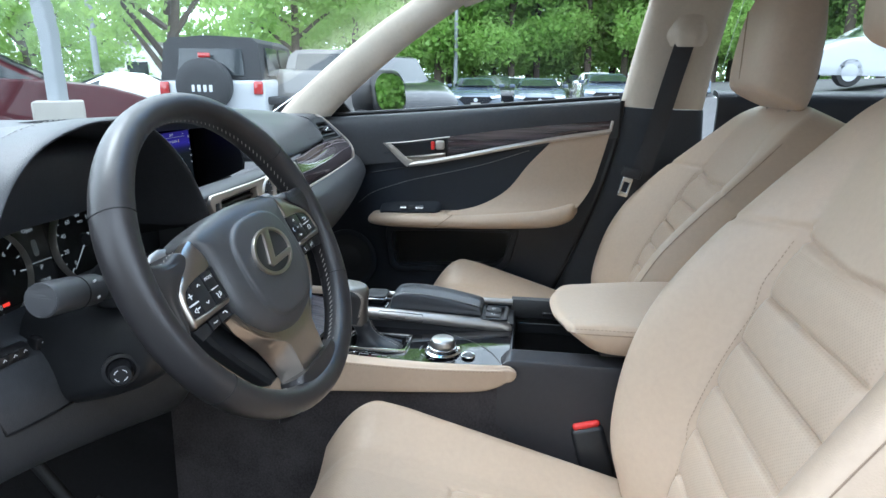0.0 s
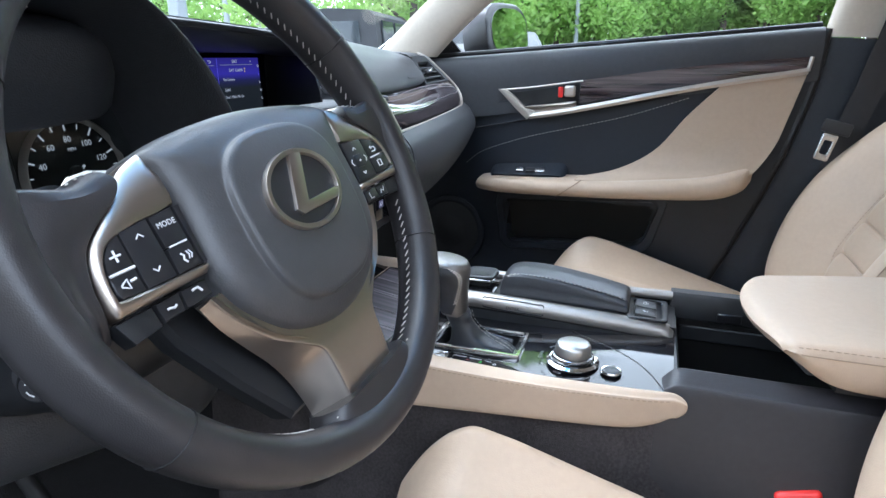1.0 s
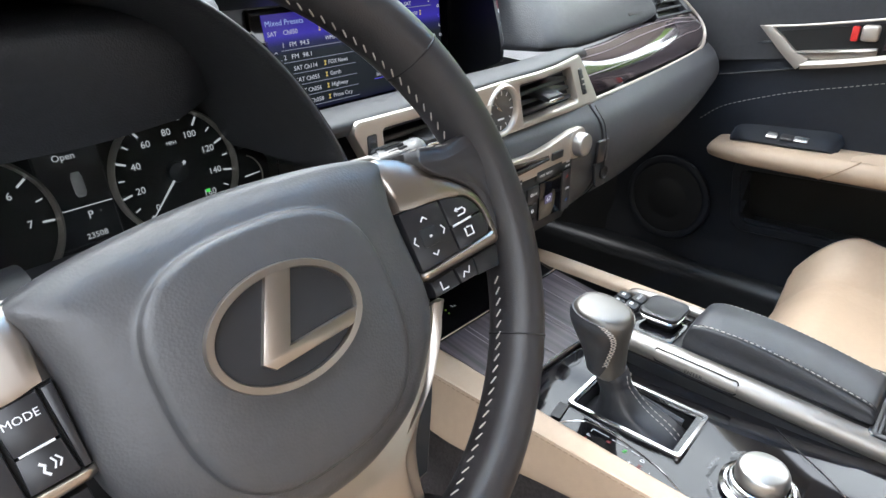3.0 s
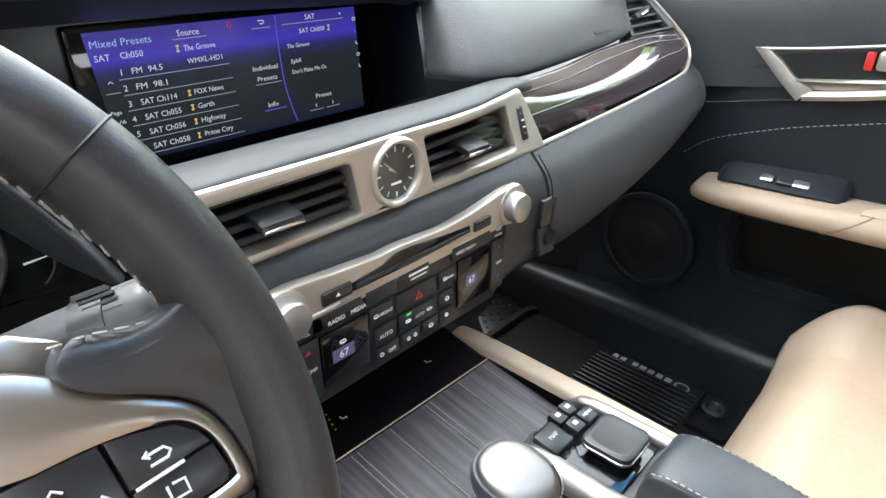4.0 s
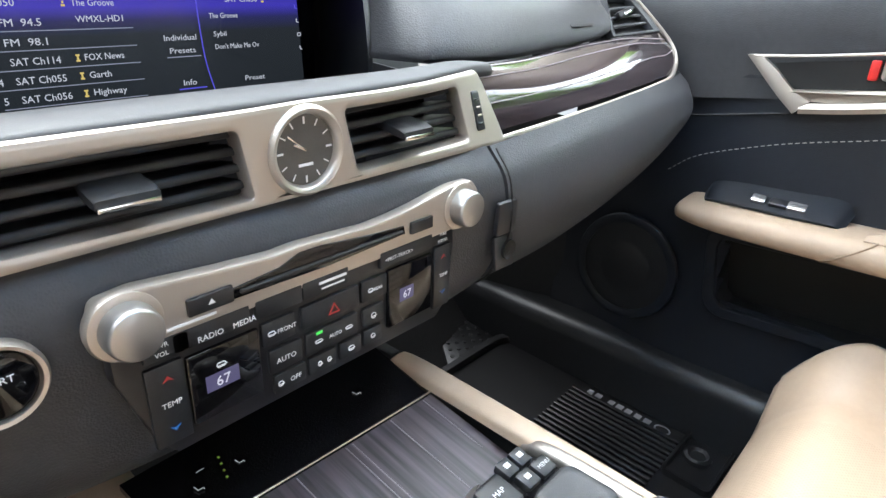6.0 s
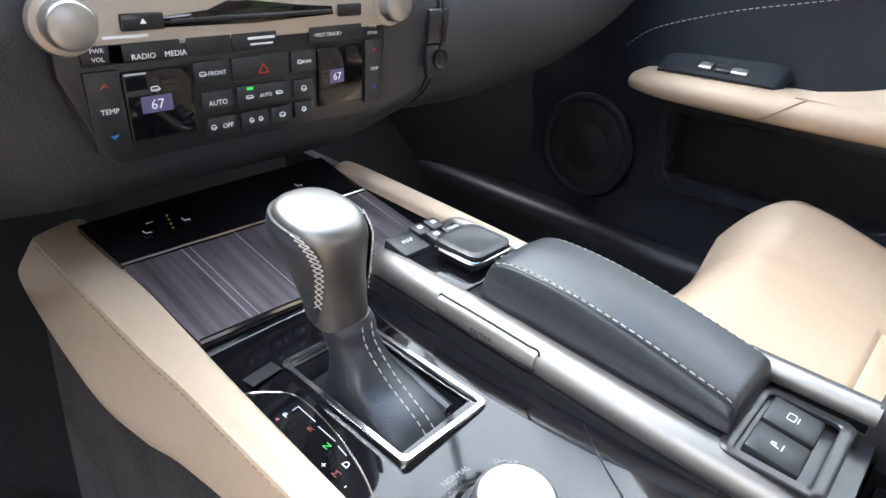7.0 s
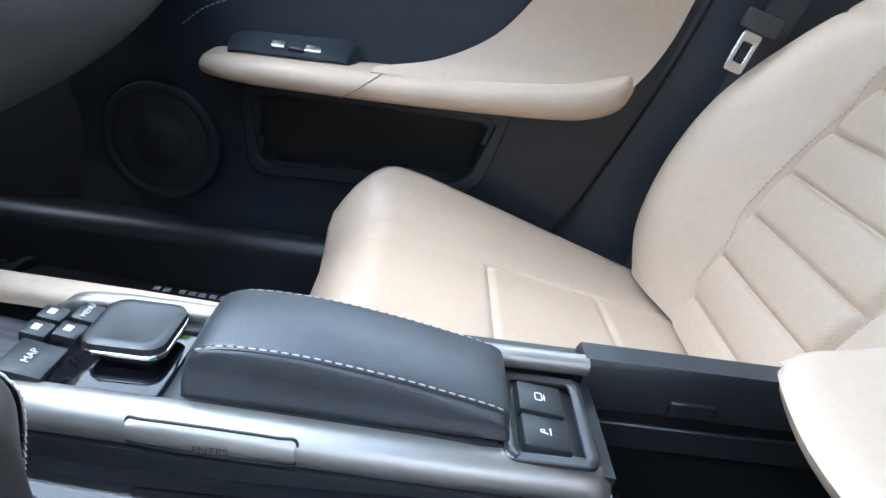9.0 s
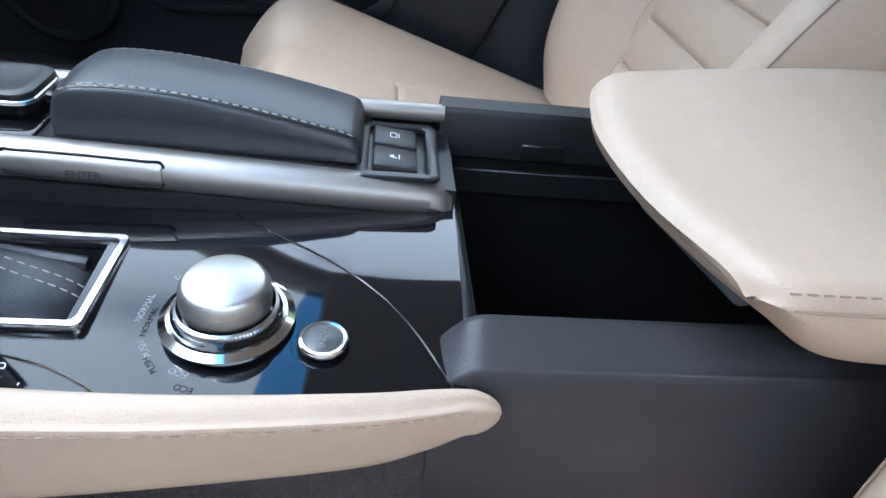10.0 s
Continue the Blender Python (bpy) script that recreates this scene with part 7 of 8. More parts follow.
    part("headrest_seam", tube([h0 + fw * 0.0535 + np.array([0, 0, 1.0]) * z for z in (0.02, 0.08, 0.15)], 0.0012, 5, n=10), BEIGE_THREAD, seat)
    return seat


front_seat(-0.380, -1, True)
front_seat(0.380, 1, False)

# belt buckle beside the driver's seat
buckle = thing("belt_buckle", (-0.115, -0.09, 0.50), "black seat belt buckle with a red release button", "seat belt buckle", "belt buckles")
part("housing", rbox((0.030, 0.052, 0.095), 0.008, 3, pose(-0.113, -0.090, 0.528, -16, 6, 0)), HARD, buckle)
part("release", rbox((0.024, 0.044, 0.012), 0.0055, 3, pose(-0.108, -0.077, 0.576, -16, 6, 0)), RED, buckle, "red release button")


# ---- passenger door ----
door = thing("passenger_door", (0.70, 0.15, 0.40), "closed front passenger door with black panel, beige armrest and wood strip", "car door")


def dz(y, z_front, z_rear):
    """Height of a line that rises towards the rear of the door."""
    return z_front + (z_rear - z_front) * (0.565 - y) / 0.77


YS = (0.64, 0.56, 0.46, 0.36, 0.24, 0.10, -0.04, -0.14, -0.215)
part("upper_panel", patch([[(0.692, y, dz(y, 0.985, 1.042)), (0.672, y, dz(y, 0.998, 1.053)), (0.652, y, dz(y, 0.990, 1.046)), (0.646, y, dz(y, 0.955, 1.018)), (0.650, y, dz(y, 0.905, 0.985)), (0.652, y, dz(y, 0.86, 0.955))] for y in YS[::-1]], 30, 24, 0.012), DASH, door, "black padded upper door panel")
part("sill_strip", tube([(0.690, y, dz(y, 1.003, 1.057)) for y in YS], 0.006, 8, n=30), RUBBER, door)
REAR = lambda z: -0.215 + 0.165 * max(0.0, (1.03 - z) / 0.50) ** 1.5
lower = []
for z, x in ((0.955, 0.655), (0.90, 0.656), (0.83, 0.655), (0.76, 0.652), (0.70, 0.648), (0.62, 0.652), (0.54, 0.650), (0.46, 0.640), (0.40, 0.660), (0.36, 0.70)):
    y0, y1 = 0.68, REAR(z)
    lower.append([(x + (0.02 if f < 0.15 else 0), y0 + (y1 - y0) * f, z - (0.075 * (1 - f) if z > 0.9 else 0)) for f in (0, 0.12, 0.3, 0.5, 0.7, 0.88, 1.0)])
low = slab(bicubic(lower, 110, 110), 0.006)
cut = [f for f in low.faces if 0.080 < f.calc_center_median().y < 0.405 and 0.588 < f.calc_center_median().z < 0.690]
bmesh.ops.delete(low, geom=cut, context="FACES")
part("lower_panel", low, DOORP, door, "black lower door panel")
# wood strip, metal frame and handle
part("wood_strip", patch([[(0.642, 0.255, 0.905), (0.6415, 0.255, 0.930), (0.643, 0.255, 0.953)], [(0.642, 0.10, 0.934), (0.641, 0.10, 0.955), (0.643, 0.10, 0.973)], [(0.642, -0.05, 0.957), (0.641, -0.05, 0.974), (0.643, -0.05, 0.989)], [(0.643, -0.192, 0.978), (0.642, -0.194, 0.989), (0.644, -0.196, 1.0)]], 20, 8, 0.004), WOOD_DOOR, door, "dark striped wood strip")
part("metal_edge", loft([[(0.637, y, z - 0.006), (0.634, y, z), (0.637, y, z + 0.006), (0.645, y, z + 0.006), (0.645, y, z - 0.006)] for y, z in ((0.360, 0.876), (0.30, 0.885), (0.20, 0.905), (0.08, 0.929), (-0.06, 0.954), (-0.15, 0.967), (-0.193, 0.974))], 24), SILVER, door, "satin metal strip")
part("metal_edge", loft([[(0.646, y0, z0), (0.637, y0, z0), (0.635, (y0 + y1) / 2, (z0 + z1) / 2), (0.637, y1, z1), (0.646, y1, z1)] for y0, z0, y1, z1 in ((0.432, 0.932, 0.414, 0.932), (0.412, 0.912, 0.393, 0.916), (0.390, 0.890, 0.372, 0.897), (0.366, 0.869, 0.350, 0.886))], 14), SILVER, door)
part("metal_edge", tube([(0.641, 0.425, 0.931), (0.642, 0.36, 0.937), (0.643, 0.25, 0.952)], 0.0020, 6, n=10), SILVER, door)
part("metal_edge", tube([(0.641, -0.193, 0.974), (0.641, -0.197, 1.0)], 0.004, 8), SILVER, door)
# flat near-black plate whose colour gives the shade of a recess
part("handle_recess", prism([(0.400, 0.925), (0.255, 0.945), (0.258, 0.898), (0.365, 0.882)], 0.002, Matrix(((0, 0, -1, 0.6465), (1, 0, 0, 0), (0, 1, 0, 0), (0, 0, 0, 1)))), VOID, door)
part("door_handle", loft([[(0.6465, y, z - h), (0.640 - o, y, z - h), (0.637 - o, y, z), (0.640 - o, y, z + h), (0.6465, y, z + h)] for y, z, h, o in ((0.380, 0.894, 0.0012, 0.0), (0.36, 0.896, 0.0022, 0.003), (0.31, 0.901, 0.0028, 0.005), (0.275, 0.905, 0.0032, 0.005), (0.262, 0.907, 0.0025, 0.003))], 16), SILVER, door, "satin metal pull handle")
part("handle_grip", loft([[(0.6465, y, z0), (0.6440, y, z0), (0.6415, y, z1), (0.6465, y, z1)] for y, z0, z1 in ((0.370, 0.884, 0.892), (0.33, 0.886, 0.897), (0.262, 0.896, 0.905))]), SILVER, door)
part("lock_tab", rbox((0.012, 0.024, 0.024), 0.005, 3, pose(0.640, 0.276, 0.930)), SILVER, door, "small metal lock tab")
part("lock_red", rbox((0.008, 0.010, 0.022), 0.002, 2, pose(0.643, 0.296, 0.928)), RED, door, "red unlocked mark")
part("stitching", stitches([(0.648, 0.507, 0.765), (0.647, 0.468, 0.794), (0.647, 0.3915, 0.822), (0.646, 0.3385, 0.837), (0.646, 0.278, 0.851), (0.645, 0.15, 0.882), (0.645, 0.02, 0.922)], 0.005, 0.003, 0.0006), THREAD, door)
part("panel_fold", tube([(0.652, 0.50, 0.844), (0.651, 0.474, 0.848), (0.651, 0.375, 0.866), (0.650, 0.20, 0.896), (0.650, 0.05, 0.925)], 0.0016, 5, n=30), VOID, door)
# beige insert that runs down into the armrest
INS = []
for f, (ya, za), (yb, zb), x in ((0, (-0.035, 0.945), (-0.192, 0.967), 0.6405), (0.25, (0.025, 0.885), (-0.172, 0.89), 0.6410), (0.5, (0.085, 0.815), (-0.155, 0.835), 0.636), (0.75, (0.16, 0.775), (-0.125, 0.790), 0.618), (0.9, (0.24, 0.757), (-0.095, 0.765), 0.602), (1.0, (0.25, 0.750), (-0.070, 0.752), 0.592)):
    INS.append([(x, ya + (yb - ya) * g, za + (zb - za) * g) for g in (0, 0.33, 0.66, 1.0)])
part("insert", patch(INS, 30, 20, 0.006), BEIGE_TRIM, door, "beige leather insert")
ARM = []
for y, x, zc, h in ((0.470, 0.600, 0.727, 0.007), (0.458, 0.586, 0.728, 0.014), (0.40, 0.578, 0.728, 0.018), (0.28, 0.576, 0.730, 0.019), (0.15, 0.575, 0.734, 0.020), (0.0, 0.577, 0.743, 0.023), (-0.06, 0.582, 0.752, 0.025), (-0.098, 0.596, 0.764, 0.024), (-0.116, 0.620, 0.774, 0.018)):
    ARM.append([(0.655, y, zc + h * 0.9), (x + 0.03, y, zc + h), (x + 0.008, y, zc + h * 0.75), (x, y, zc), (x + 0.008, y, zc - h * 0.75), (x + 0.03, y, zc - h), (0.655, y, zc - h)])
part("armrest", loft(ARM, 50, 36), BEIGE_TRIM, door, "padded beige leather armrest")
part("armrest_seam", tube([(0.607, 0.232, 0.752), (0.585, 0.240, 0.747), (0.5752, 0.262, 0.731), (0.583, 0.282, 0.7155), (0.60, 0.290, 0.7105)], 0.0012, 5, n=20), BEIGE_THREAD, door)
sp = part("switch_plate", patch([[(0.616, 0.440, 0.742), (0.640, 0.446, 0.750)], [(0.609, 0.425, 0.750), (0.650, 0.430, 0.766)], [(0.607, 0.34, 0.752), (0.650, 0.34, 0.772)], [(0.609, 0.290, 0.753), (0.650, 0.285, 0.774)], [(0.616, 0.275, 0.745), (0.640, 0.270, 0.762)]], 24, 10, 0.004), DOORP, door, "black switch plate")
for y in (0.374, 0.350, 0.329):
    part("window_switch", rbox((0.014, 0.018 if y > 0.36 else 0.022, 0.008), 0.002, 2, pose(0.622, y, 0.7600, 0, -26, 0)), STEEL if y != 0.350 else SATIN_BLACK, sp, "window switch")
# pocket and speaker
pk_out = [(0.428, 0.700), (0.06, 0.716), (0.045, 0.703), (0.070, 0.606), (0.095, 0.584), (0.400, 0.569), (0.420, 0.584), (0.432, 0.68)]
pk_in = [(0.412, 0.686), (0.080, 0.700), (0.066, 0.690), (0.092, 0.614), (0.112, 0.599), (0.392, 0.5855), (0.404, 0.597), (0.416, 0.672)]
DOORM = Matrix(((0, 0, -1, 0.652), (1, 0, 0, 0), (0, 1, 0, 0), (0, 0, 0, 1)))
part("pocket_rim", frame_prism(round_corners(pk_out, 0.03, 5), round_corners(pk_in, 0.024, 5), 0.010, DOORM), DOORP, door, "moulded door pocket")
part("pocket_well", loft([[(x, y, z + dzz) for y, z in pk_in] for x, dzz in ((0.648, 0.0), (0.670, -0.004), (0.705, -0.006))] , cap=False), HARD, door)
# pocket's back wall, its shade painted in as near-black
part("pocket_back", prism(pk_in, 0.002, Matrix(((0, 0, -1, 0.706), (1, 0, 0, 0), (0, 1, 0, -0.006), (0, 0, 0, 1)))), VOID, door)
part("speaker_ring", lathe([(0.072, -0.004), (0.086, 0.0), (0.084, 0.004), (0.077, 0.0055), (0.071, 0.003)], 56, facing((0.646, 0.545, 0.598), (-1, 0.05, 0.05), (0, 0, 1))), DOORP, door)
part("speaker_grille", lathe([(0, 0.004), (0.036, 0.0035), (0.040, 0.0026), (0.044, 0.003), (0.071, 0.002), (0.071, 0.0), (0, 0.0)], 48, facing((0.646, 0.545, 0.598), (-1, 0.05, 0.05), (0, 0, 1))), HARD, door, "round speaker grille")
part("door_seal", tube([(0.662, REAR(z) - 0.006, z) for z in (1.05, 0.95, 0.85, 0.75, 0.65, 0.55, 0.47)], 0.009, 8, n=30), RUBBER, door)
dw = part("window_pane", patch([[(0.695, 0.60, 0.99), (0.695, -0.205, 1.045)], [(0.675, 0.35, 1.18), (0.675, -0.24, 1.18)], [(0.635, 0.10, 1.34), (0.635, -0.29, 1.36)]], 10, 10, 0.004), WINDOW, door, "clear side window")
dw.visible_shadow = False

for ob in door.children_recursive:
    for v in ob.data.vertices:
        v.co.y = 0.2 + 0.93 * (v.co.y - 0.2) if v.co.y < 0.2 else v.co.y

# ---- the car's shell ----
part("floor", patch([[(-0.85, y, z), (-0.16, y, z), (0.0, y, z + 0.02), (0.16, y, z), (0.85, y, z)] for y, z in ((1.10, 0.62), (0.95, 0.52), (0.80, 0.38), (0.62, 0.345), (0.2, 0.34), (-0.6, 0.34), (-1.4, 0.40))], 40, 24, 0.01), CARPET)
tagged(bpy.data.objects["floor"], "black carpeted car floor", "floor", kind="structure")
roof = part("ceiling", patch([[(x, y, z - 0.10 * (x / 0.62) ** 2 * 0.6) for x in (-0.62, -0.35, 0, 0.35, 0.62)] for y, z in ((0.22, 1.36), (0.0, 1.42), (-0.5, 1.44), (-1.1, 1.40), (-1.5, 1.28))], 20, 20, 0.03), PILLAR)
tagged(roof, "beige cloth headliner", "ceiling", kind="structure")
ap = part("windscreen_pillar", loft([[(x0, y0, z0), (x0 - 0.02, y0 + 0.07, z0 + 0.0), (x0 + 0.0, y0 + 0.15, z0 - 0.005), (x0 + 0.05, y0 + 0.14, z0), (x0 + 0.055, y0 + 0.03, z0)] for x0, y0, z0 in ((0.648, 0.585, 1.0), (0.640, 0.52, 1.06), (0.615, 0.37, 1.175), (0.585, 0.20, 1.285), (0.57, 0.10, 1.345))], 24, 24), PILLAR)
tagged(ap, "beige windscreen pillar trim", "pillar", kind="structure")
ap2 = part("windscreen_pillar", loft([[(-x0, y0 + 0.09, z0 + 0.02), (-x0 + 0.02, y0 + 0.16, z0 + 0.02), (-x0, y0 + 0.24, z0 + 0.015), (-x0 - 0.05, y0 + 0.23, z0 + 0.02), (-x0 - 0.055, y0 + 0.12, z0 + 0.02)] for x0, y0, z0 in ((0.68, 0.62, 0.98), (0.660, 0.52, 1.06), (0.635, 0.37, 1.175), (0.600, 0.20, 1.285), (0.57, 0.08, 1.345))], 24, 24), PILLAR)
tagged(ap2, "beige windscreen pillar trim", "pillar", kind="structure")
bp = thing("door_pillar", (0.67, -0.33, 0.40), "pillar behind the front door, beige above and black below", "pillar")
part("upper_cover", patch([[(0.690, -0.222, 1.035), (0.655, -0.232, 1.035), (0.640, -0.31, 1.032), (0.652, -0.400, 1.030), (0.69, -0.41, 1.03)], [(0.680, -0.242, 1.15), (0.645, -0.252, 1.15), (0.630, -0.33, 1.15), (0.642, -0.415, 1.15), (0.68, -0.425, 1.15)], [(0.66, -0.265, 1.27), (0.628, -0.272, 1.27), (0.615, -0.35, 1.27), (0.625, -0.433, 1.27), (0.66, -0.44, 1.27)], [(0.62, -0.285, 1.38), (0.595, -0.29, 1.38), (0.585, -0.365, 1.38), (0.595, -0.45, 1.38), (0.62, -0.455, 1.38)]], 30, 24, 0.006), PILLAR, bp, "beige upper pillar cover")
part("lower_cover", patch([[(0.70, -0.205, 1.034), (0.662, -0.226, 1.034), (0.650, -0.31, 1.030), (0.660, -0.41, 1.028), (0.70, -0.42, 1.028)], [(0.70, -0.17, 0.85), (0.668, -0.19, 0.85), (0.655, -0.30, 0.85), (0.665, -0.42, 0.85), (0.70, -0.43, 0.85)], [(0.70, -0.10, 0.62), (0.672, -0.12, 0.62), (0.658, -0.28, 0.62), (0.67, -0.42, 0.62), (0.70, -0.43, 0.62)], [(0.70, 0.0, 0.42), (0.675, -0.02, 0.42), (0.66, -0.25, 0.42), (0.67, -0.42, 0.42), (0.70, -0.43, 0.42)]], 26, 22, 0.006), PILLAR_LOW, bp, "black lower pillar cover")
belt = thing("seat_belt", (0.625, -0.30, 0.55), "black seat belt hanging on the beige pillar with its metal tongue", "seat belt")
part("guide", patch([[(0.628, -0.305, 1.235), (0.612, -0.335, 1.250), (0.612, -0.375, 1.250), (0.628, -0.400, 1.235)], [(0.625, -0.300, 1.205), (0.596, -0.330, 1.210), (0.596, -0.375, 1.210), (0.625, -0.400, 1.205)], [(0.628, -0.308, 1.180), (0.606, -0.335, 1.178), (0.606, -0.370, 1.178), (0.628, -0.392, 1.182)]], 12, 14, 0.006), PILLAR, belt, "beige upper belt guide")
part("webbing", patch([[(x, y - 0.023, z), (x - 0.002, y, z), (x, y + 0.023, z)] for x, y, z in ((0.612, -0.348, 1.20), (0.615, -0.325, 1.10), (0.622, -0.298, 0.97), (0.628, -0.272, 0.86), (0.632, -0.245, 0.72), (0.636, -0.215, 0.55), (0.64, -0.20, 0.48))], 30, 8, 0.0016), WEBBING, belt, "black webbing")
part("tongue_grip", rbox((0.010, 0.050, 0.024), 0.004, 2, pose(0.606, -0.248, 0.874, 14, 0, 0)), shader("grey_belt_plastic", (0.035, 0.035, 0.038), 0.45), belt)
part("tongue", frame_prism(rounded(0.026, 0.050, 0.004), rounded(0.014, 0.026, 0.003), 0.003, facing((0.603, -0.234, 0.838), (-1, 0, 0), (0, -0.25, 1))), STEEL, belt, "plated steel tongue")
for ob in bp.children[:] + belt.children[:]:
    ob.data.transform(Matrix.Translation((0, 0.026, 0)))
# rear door and its window line
rd = thing("rear_door", (0.69, -0.80, 0.45), "black rear door panel behind the passenger seat", "car door")
part("panel", patch([[(0.70, y, 1.065), (0.672, y, 1.062), (0.655, y, 1.045), (0.66, y, 0.95), (0.665, y, 0.70), (0.68, y, 0.42)] for y in (-0.42, -0.7, -1.0, -1.3)], 16, 20, 0.012), DOORP, rd)
part("wood_strip", patch([[(0.652, y, 1.0), (0.651, y, 1.02)] for y in (-0.46, -0.8, -1.25)], 10, 4, 0.004), WOOD_DOOR, rd)
rw = part("window_pane", patch([[(0.695, -0.42, 1.06), (0.695, -1.30, 1.075)], [(0.63, -0.46, 1.36), (0.61, -1.15, 1.33)]], 6, 6, 0.004), WINDOW, rd)
rw.visible_shadow = False
cp = part("rear_pillar", patch([[(0.70, -1.28, 1.06), (0.68, -1.62, 1.06)], [(0.62, -1.14, 1.36), (0.60, -1.5, 1.28)]], 8, 8, 0.03), PILLAR)
tagged(cp, "beige rear pillar trim", "pillar", kind="structure")
bk = part("rear_wall", rbox((1.40, 0.05, 0.72), 0.02, 2, pose(0, -1.62, 0.70)), HARD)
tagged(bk, "black wall behind the rear seats", "wall", kind="structure")
ds = part("driver_sill", rbox((0.14, 1.35, 0.16), 0.03, 3, pose(-0.80, -0.02, 0.35)), HARD)
tagged(ds, "black door sill of the open driver's doorway", "sill", kind="structure")
ps = part("passenger_sill", rbox((0.13, 1.9, 0.22), 0.028, 5, pose(0.672, 0.15, 0.372)), HARD)
tagged(ps, "black door sill beside the passenger's feet", "sill", kind="structure")
fw_ = part("firewall", rbox((1.50, 0.04, 0.66), 0.01, 2, pose(0, 1.12, 0.66)), HARD)
tagged(fw_, "black firewall behind the dashboard", "wall", kind="structure")
kp = part("kick_panel", patch([[(0.69, 0.66, 0.80), (0.66, 0.80, 0.82), (0.62, 1.10, 0.85)], [(0.685, 0.66, 0.60), (0.65, 0.80, 0.60), (0.60, 1.10, 0.62)], [(0.68, 0.66, 0.33), (0.64, 0.80, 0.33), (0.60, 1.10, 0.50)]], 12, 12, 0.01), HARD)
tagged(kp, "black kick panel at the passenger's feet", "panel", kind="structure")
ws = part("windscreen", patch([[(-0.74, 0.80, 1.04), (-0.3, 1.08, 1.0), (0.0, 1.14, 1.0), (0.3, 1.08, 1.0), (0.74, 0.80, 1.0)], [(-0.70, 0.47, 1.27), (-0.3, 0.66, 1.21), (0.0, 0.70, 1.22), (0.3, 0.66, 1.21), (0.70, 0.49, 1.19)], [(-0.64, 0.17, 1.42), (-0.3, 0.22, 1.38), (0.0, 0.24, 1.39), (0.3, 0.22, 1.38), (0.63, 0.17, 1.35)]], 16, 24, 0.004), WINDOW)
ws.visible_shadow = False
shade = part("shade_band", patch([[(-0.57, 0.25, 1.305), (-0.3, 0.315, 1.335), (0.0, 0.34, 1.345), (0.3, 0.315, 1.335), (0.57, 0.25, 1.305)], [(-0.55, 0.175, 1.34), (-0.3, 0.215, 1.37), (0.0, 0.235, 1.38), (0.3, 0.215, 1.37), (0.55, 0.175, 1.34)]], 6, 20, 0.002), glass("blue_tinted_glass", (0.10, 0.32, 0.62)), ws, "blue tinted shade band")
shade.visible_shadow = False
tagged(ws, "clear curved windscreen", "windscreen", kind="structure")
rm = thing("interior_mirror", (0.02, 0.42, 1.30), "black rear-view mirror hanging at the windscreen", "mirror")
part("housing", loft([[(0.03 + w * math.cos(a), 0.35 + d, 1.290 + h * math.sin(a)) for a in np.linspace(0, 2 * np.pi, 28, endpoint=False)] for d, w, h in ((0.0, 0.115, 0.030), (0.012, 0.122, 0.036), (0.035, 0.10, 0.028), (0.05, 0.05, 0.016))]), HARD, rm)
part("stem", tube([(0.03, 0.385, 1.295), (0.03, 0.42, 1.31), (0.03, 0.46, 1.325)], 0.012, 10), HARD, rm)
# door mirror outside
dm = thing("door_mirror", (0.86, 0.50, 1.0), "outside mirror on the passenger door, black and white", "mirror")
MR = facing((0.885, 0.468, 1.058), (-0.30, -0.94, 0.13))
part("housing", loft([[MR @ Vector((x * w, y * h, z)) for x, y in rounded(1.0, 1.0, 0.34, 6)] for w, h, z in ((0.185, 0.128, 0.0), (0.200, 0.142, -0.006), (0.205, 0.146, -0.045), (0.17, 0.12, -0.085), (0.08, 0.05, -0.10))]), SATIN_BLACK, dm, "black mirror housing")
part("glass", prism([(0.170 * x, 0.114 * y) for x, y in rounded(1.0, 1.0, 0.38, 8)], 0.002, MR @ Matrix.Translation((0, 0, 0.001))), MIRROR, dm, "mirror glass")
part("arm", tube([(0.74, 0.57, 0.985), (0.82, 0.53, 1.0), (0.87, 0.51, 1.02)], [0.03, 0.024, 0.024], 12, n=10, flat=0.6), SATIN_BLACK, dm)
part("sail_cover", prism([(0.62, 0.985), (0.52, 0.99), (0.58, 1.06)], 0.01, Matrix(((0, 0, -1, 0.71), (1, 0, 0, 0), (0, 1, 0, 0), (0, 0, 0, 1)))), SATIN_BLACK, dm)
# mats and pedals
mat = thing("floor_mat", (0.42, 0.42, 0.36), "ribbed black rubber floor mat with grey printed bars", "floor mat", "floor mats")
MP = Matrix.Translation((0.40, 0.43, 0.374)) @ Matrix.Rotation(radians(2), 4, "X")
part("tray", prism(rounded(0.46, 0.62, 0.05), 0.006, MP, 0.003), RUBBER, mat)
part("raised_edge", frame_prism(rounded(0.48, 0.64, 0.06), rounded(0.45, 0.61, 0.05), 0.018, MP), RUBBER, mat)
for k in range(13):
    part("rib", rbox((0.0068, 0.185, 0.007), 0.0024, 2, MP @ Matrix.Translation((0.042 + 0.0112 * k, 0.048, 0.0085))), RUBBER, mat)
for y, w in ((0.443, 0.014), (0.459, 0.013), (0.475, 0.013), (0.490, 0.014), (0.505, 0.012), (0.528, 0.013), (0.543, 0.012)):
    part("print_bar", rbox((0.011, w * 0.8, 0.0012), 0.0004, 1, MP @ Matrix.Translation((0.191, y - 0.43, 0.0068))), GREY_RUBBER, mat)
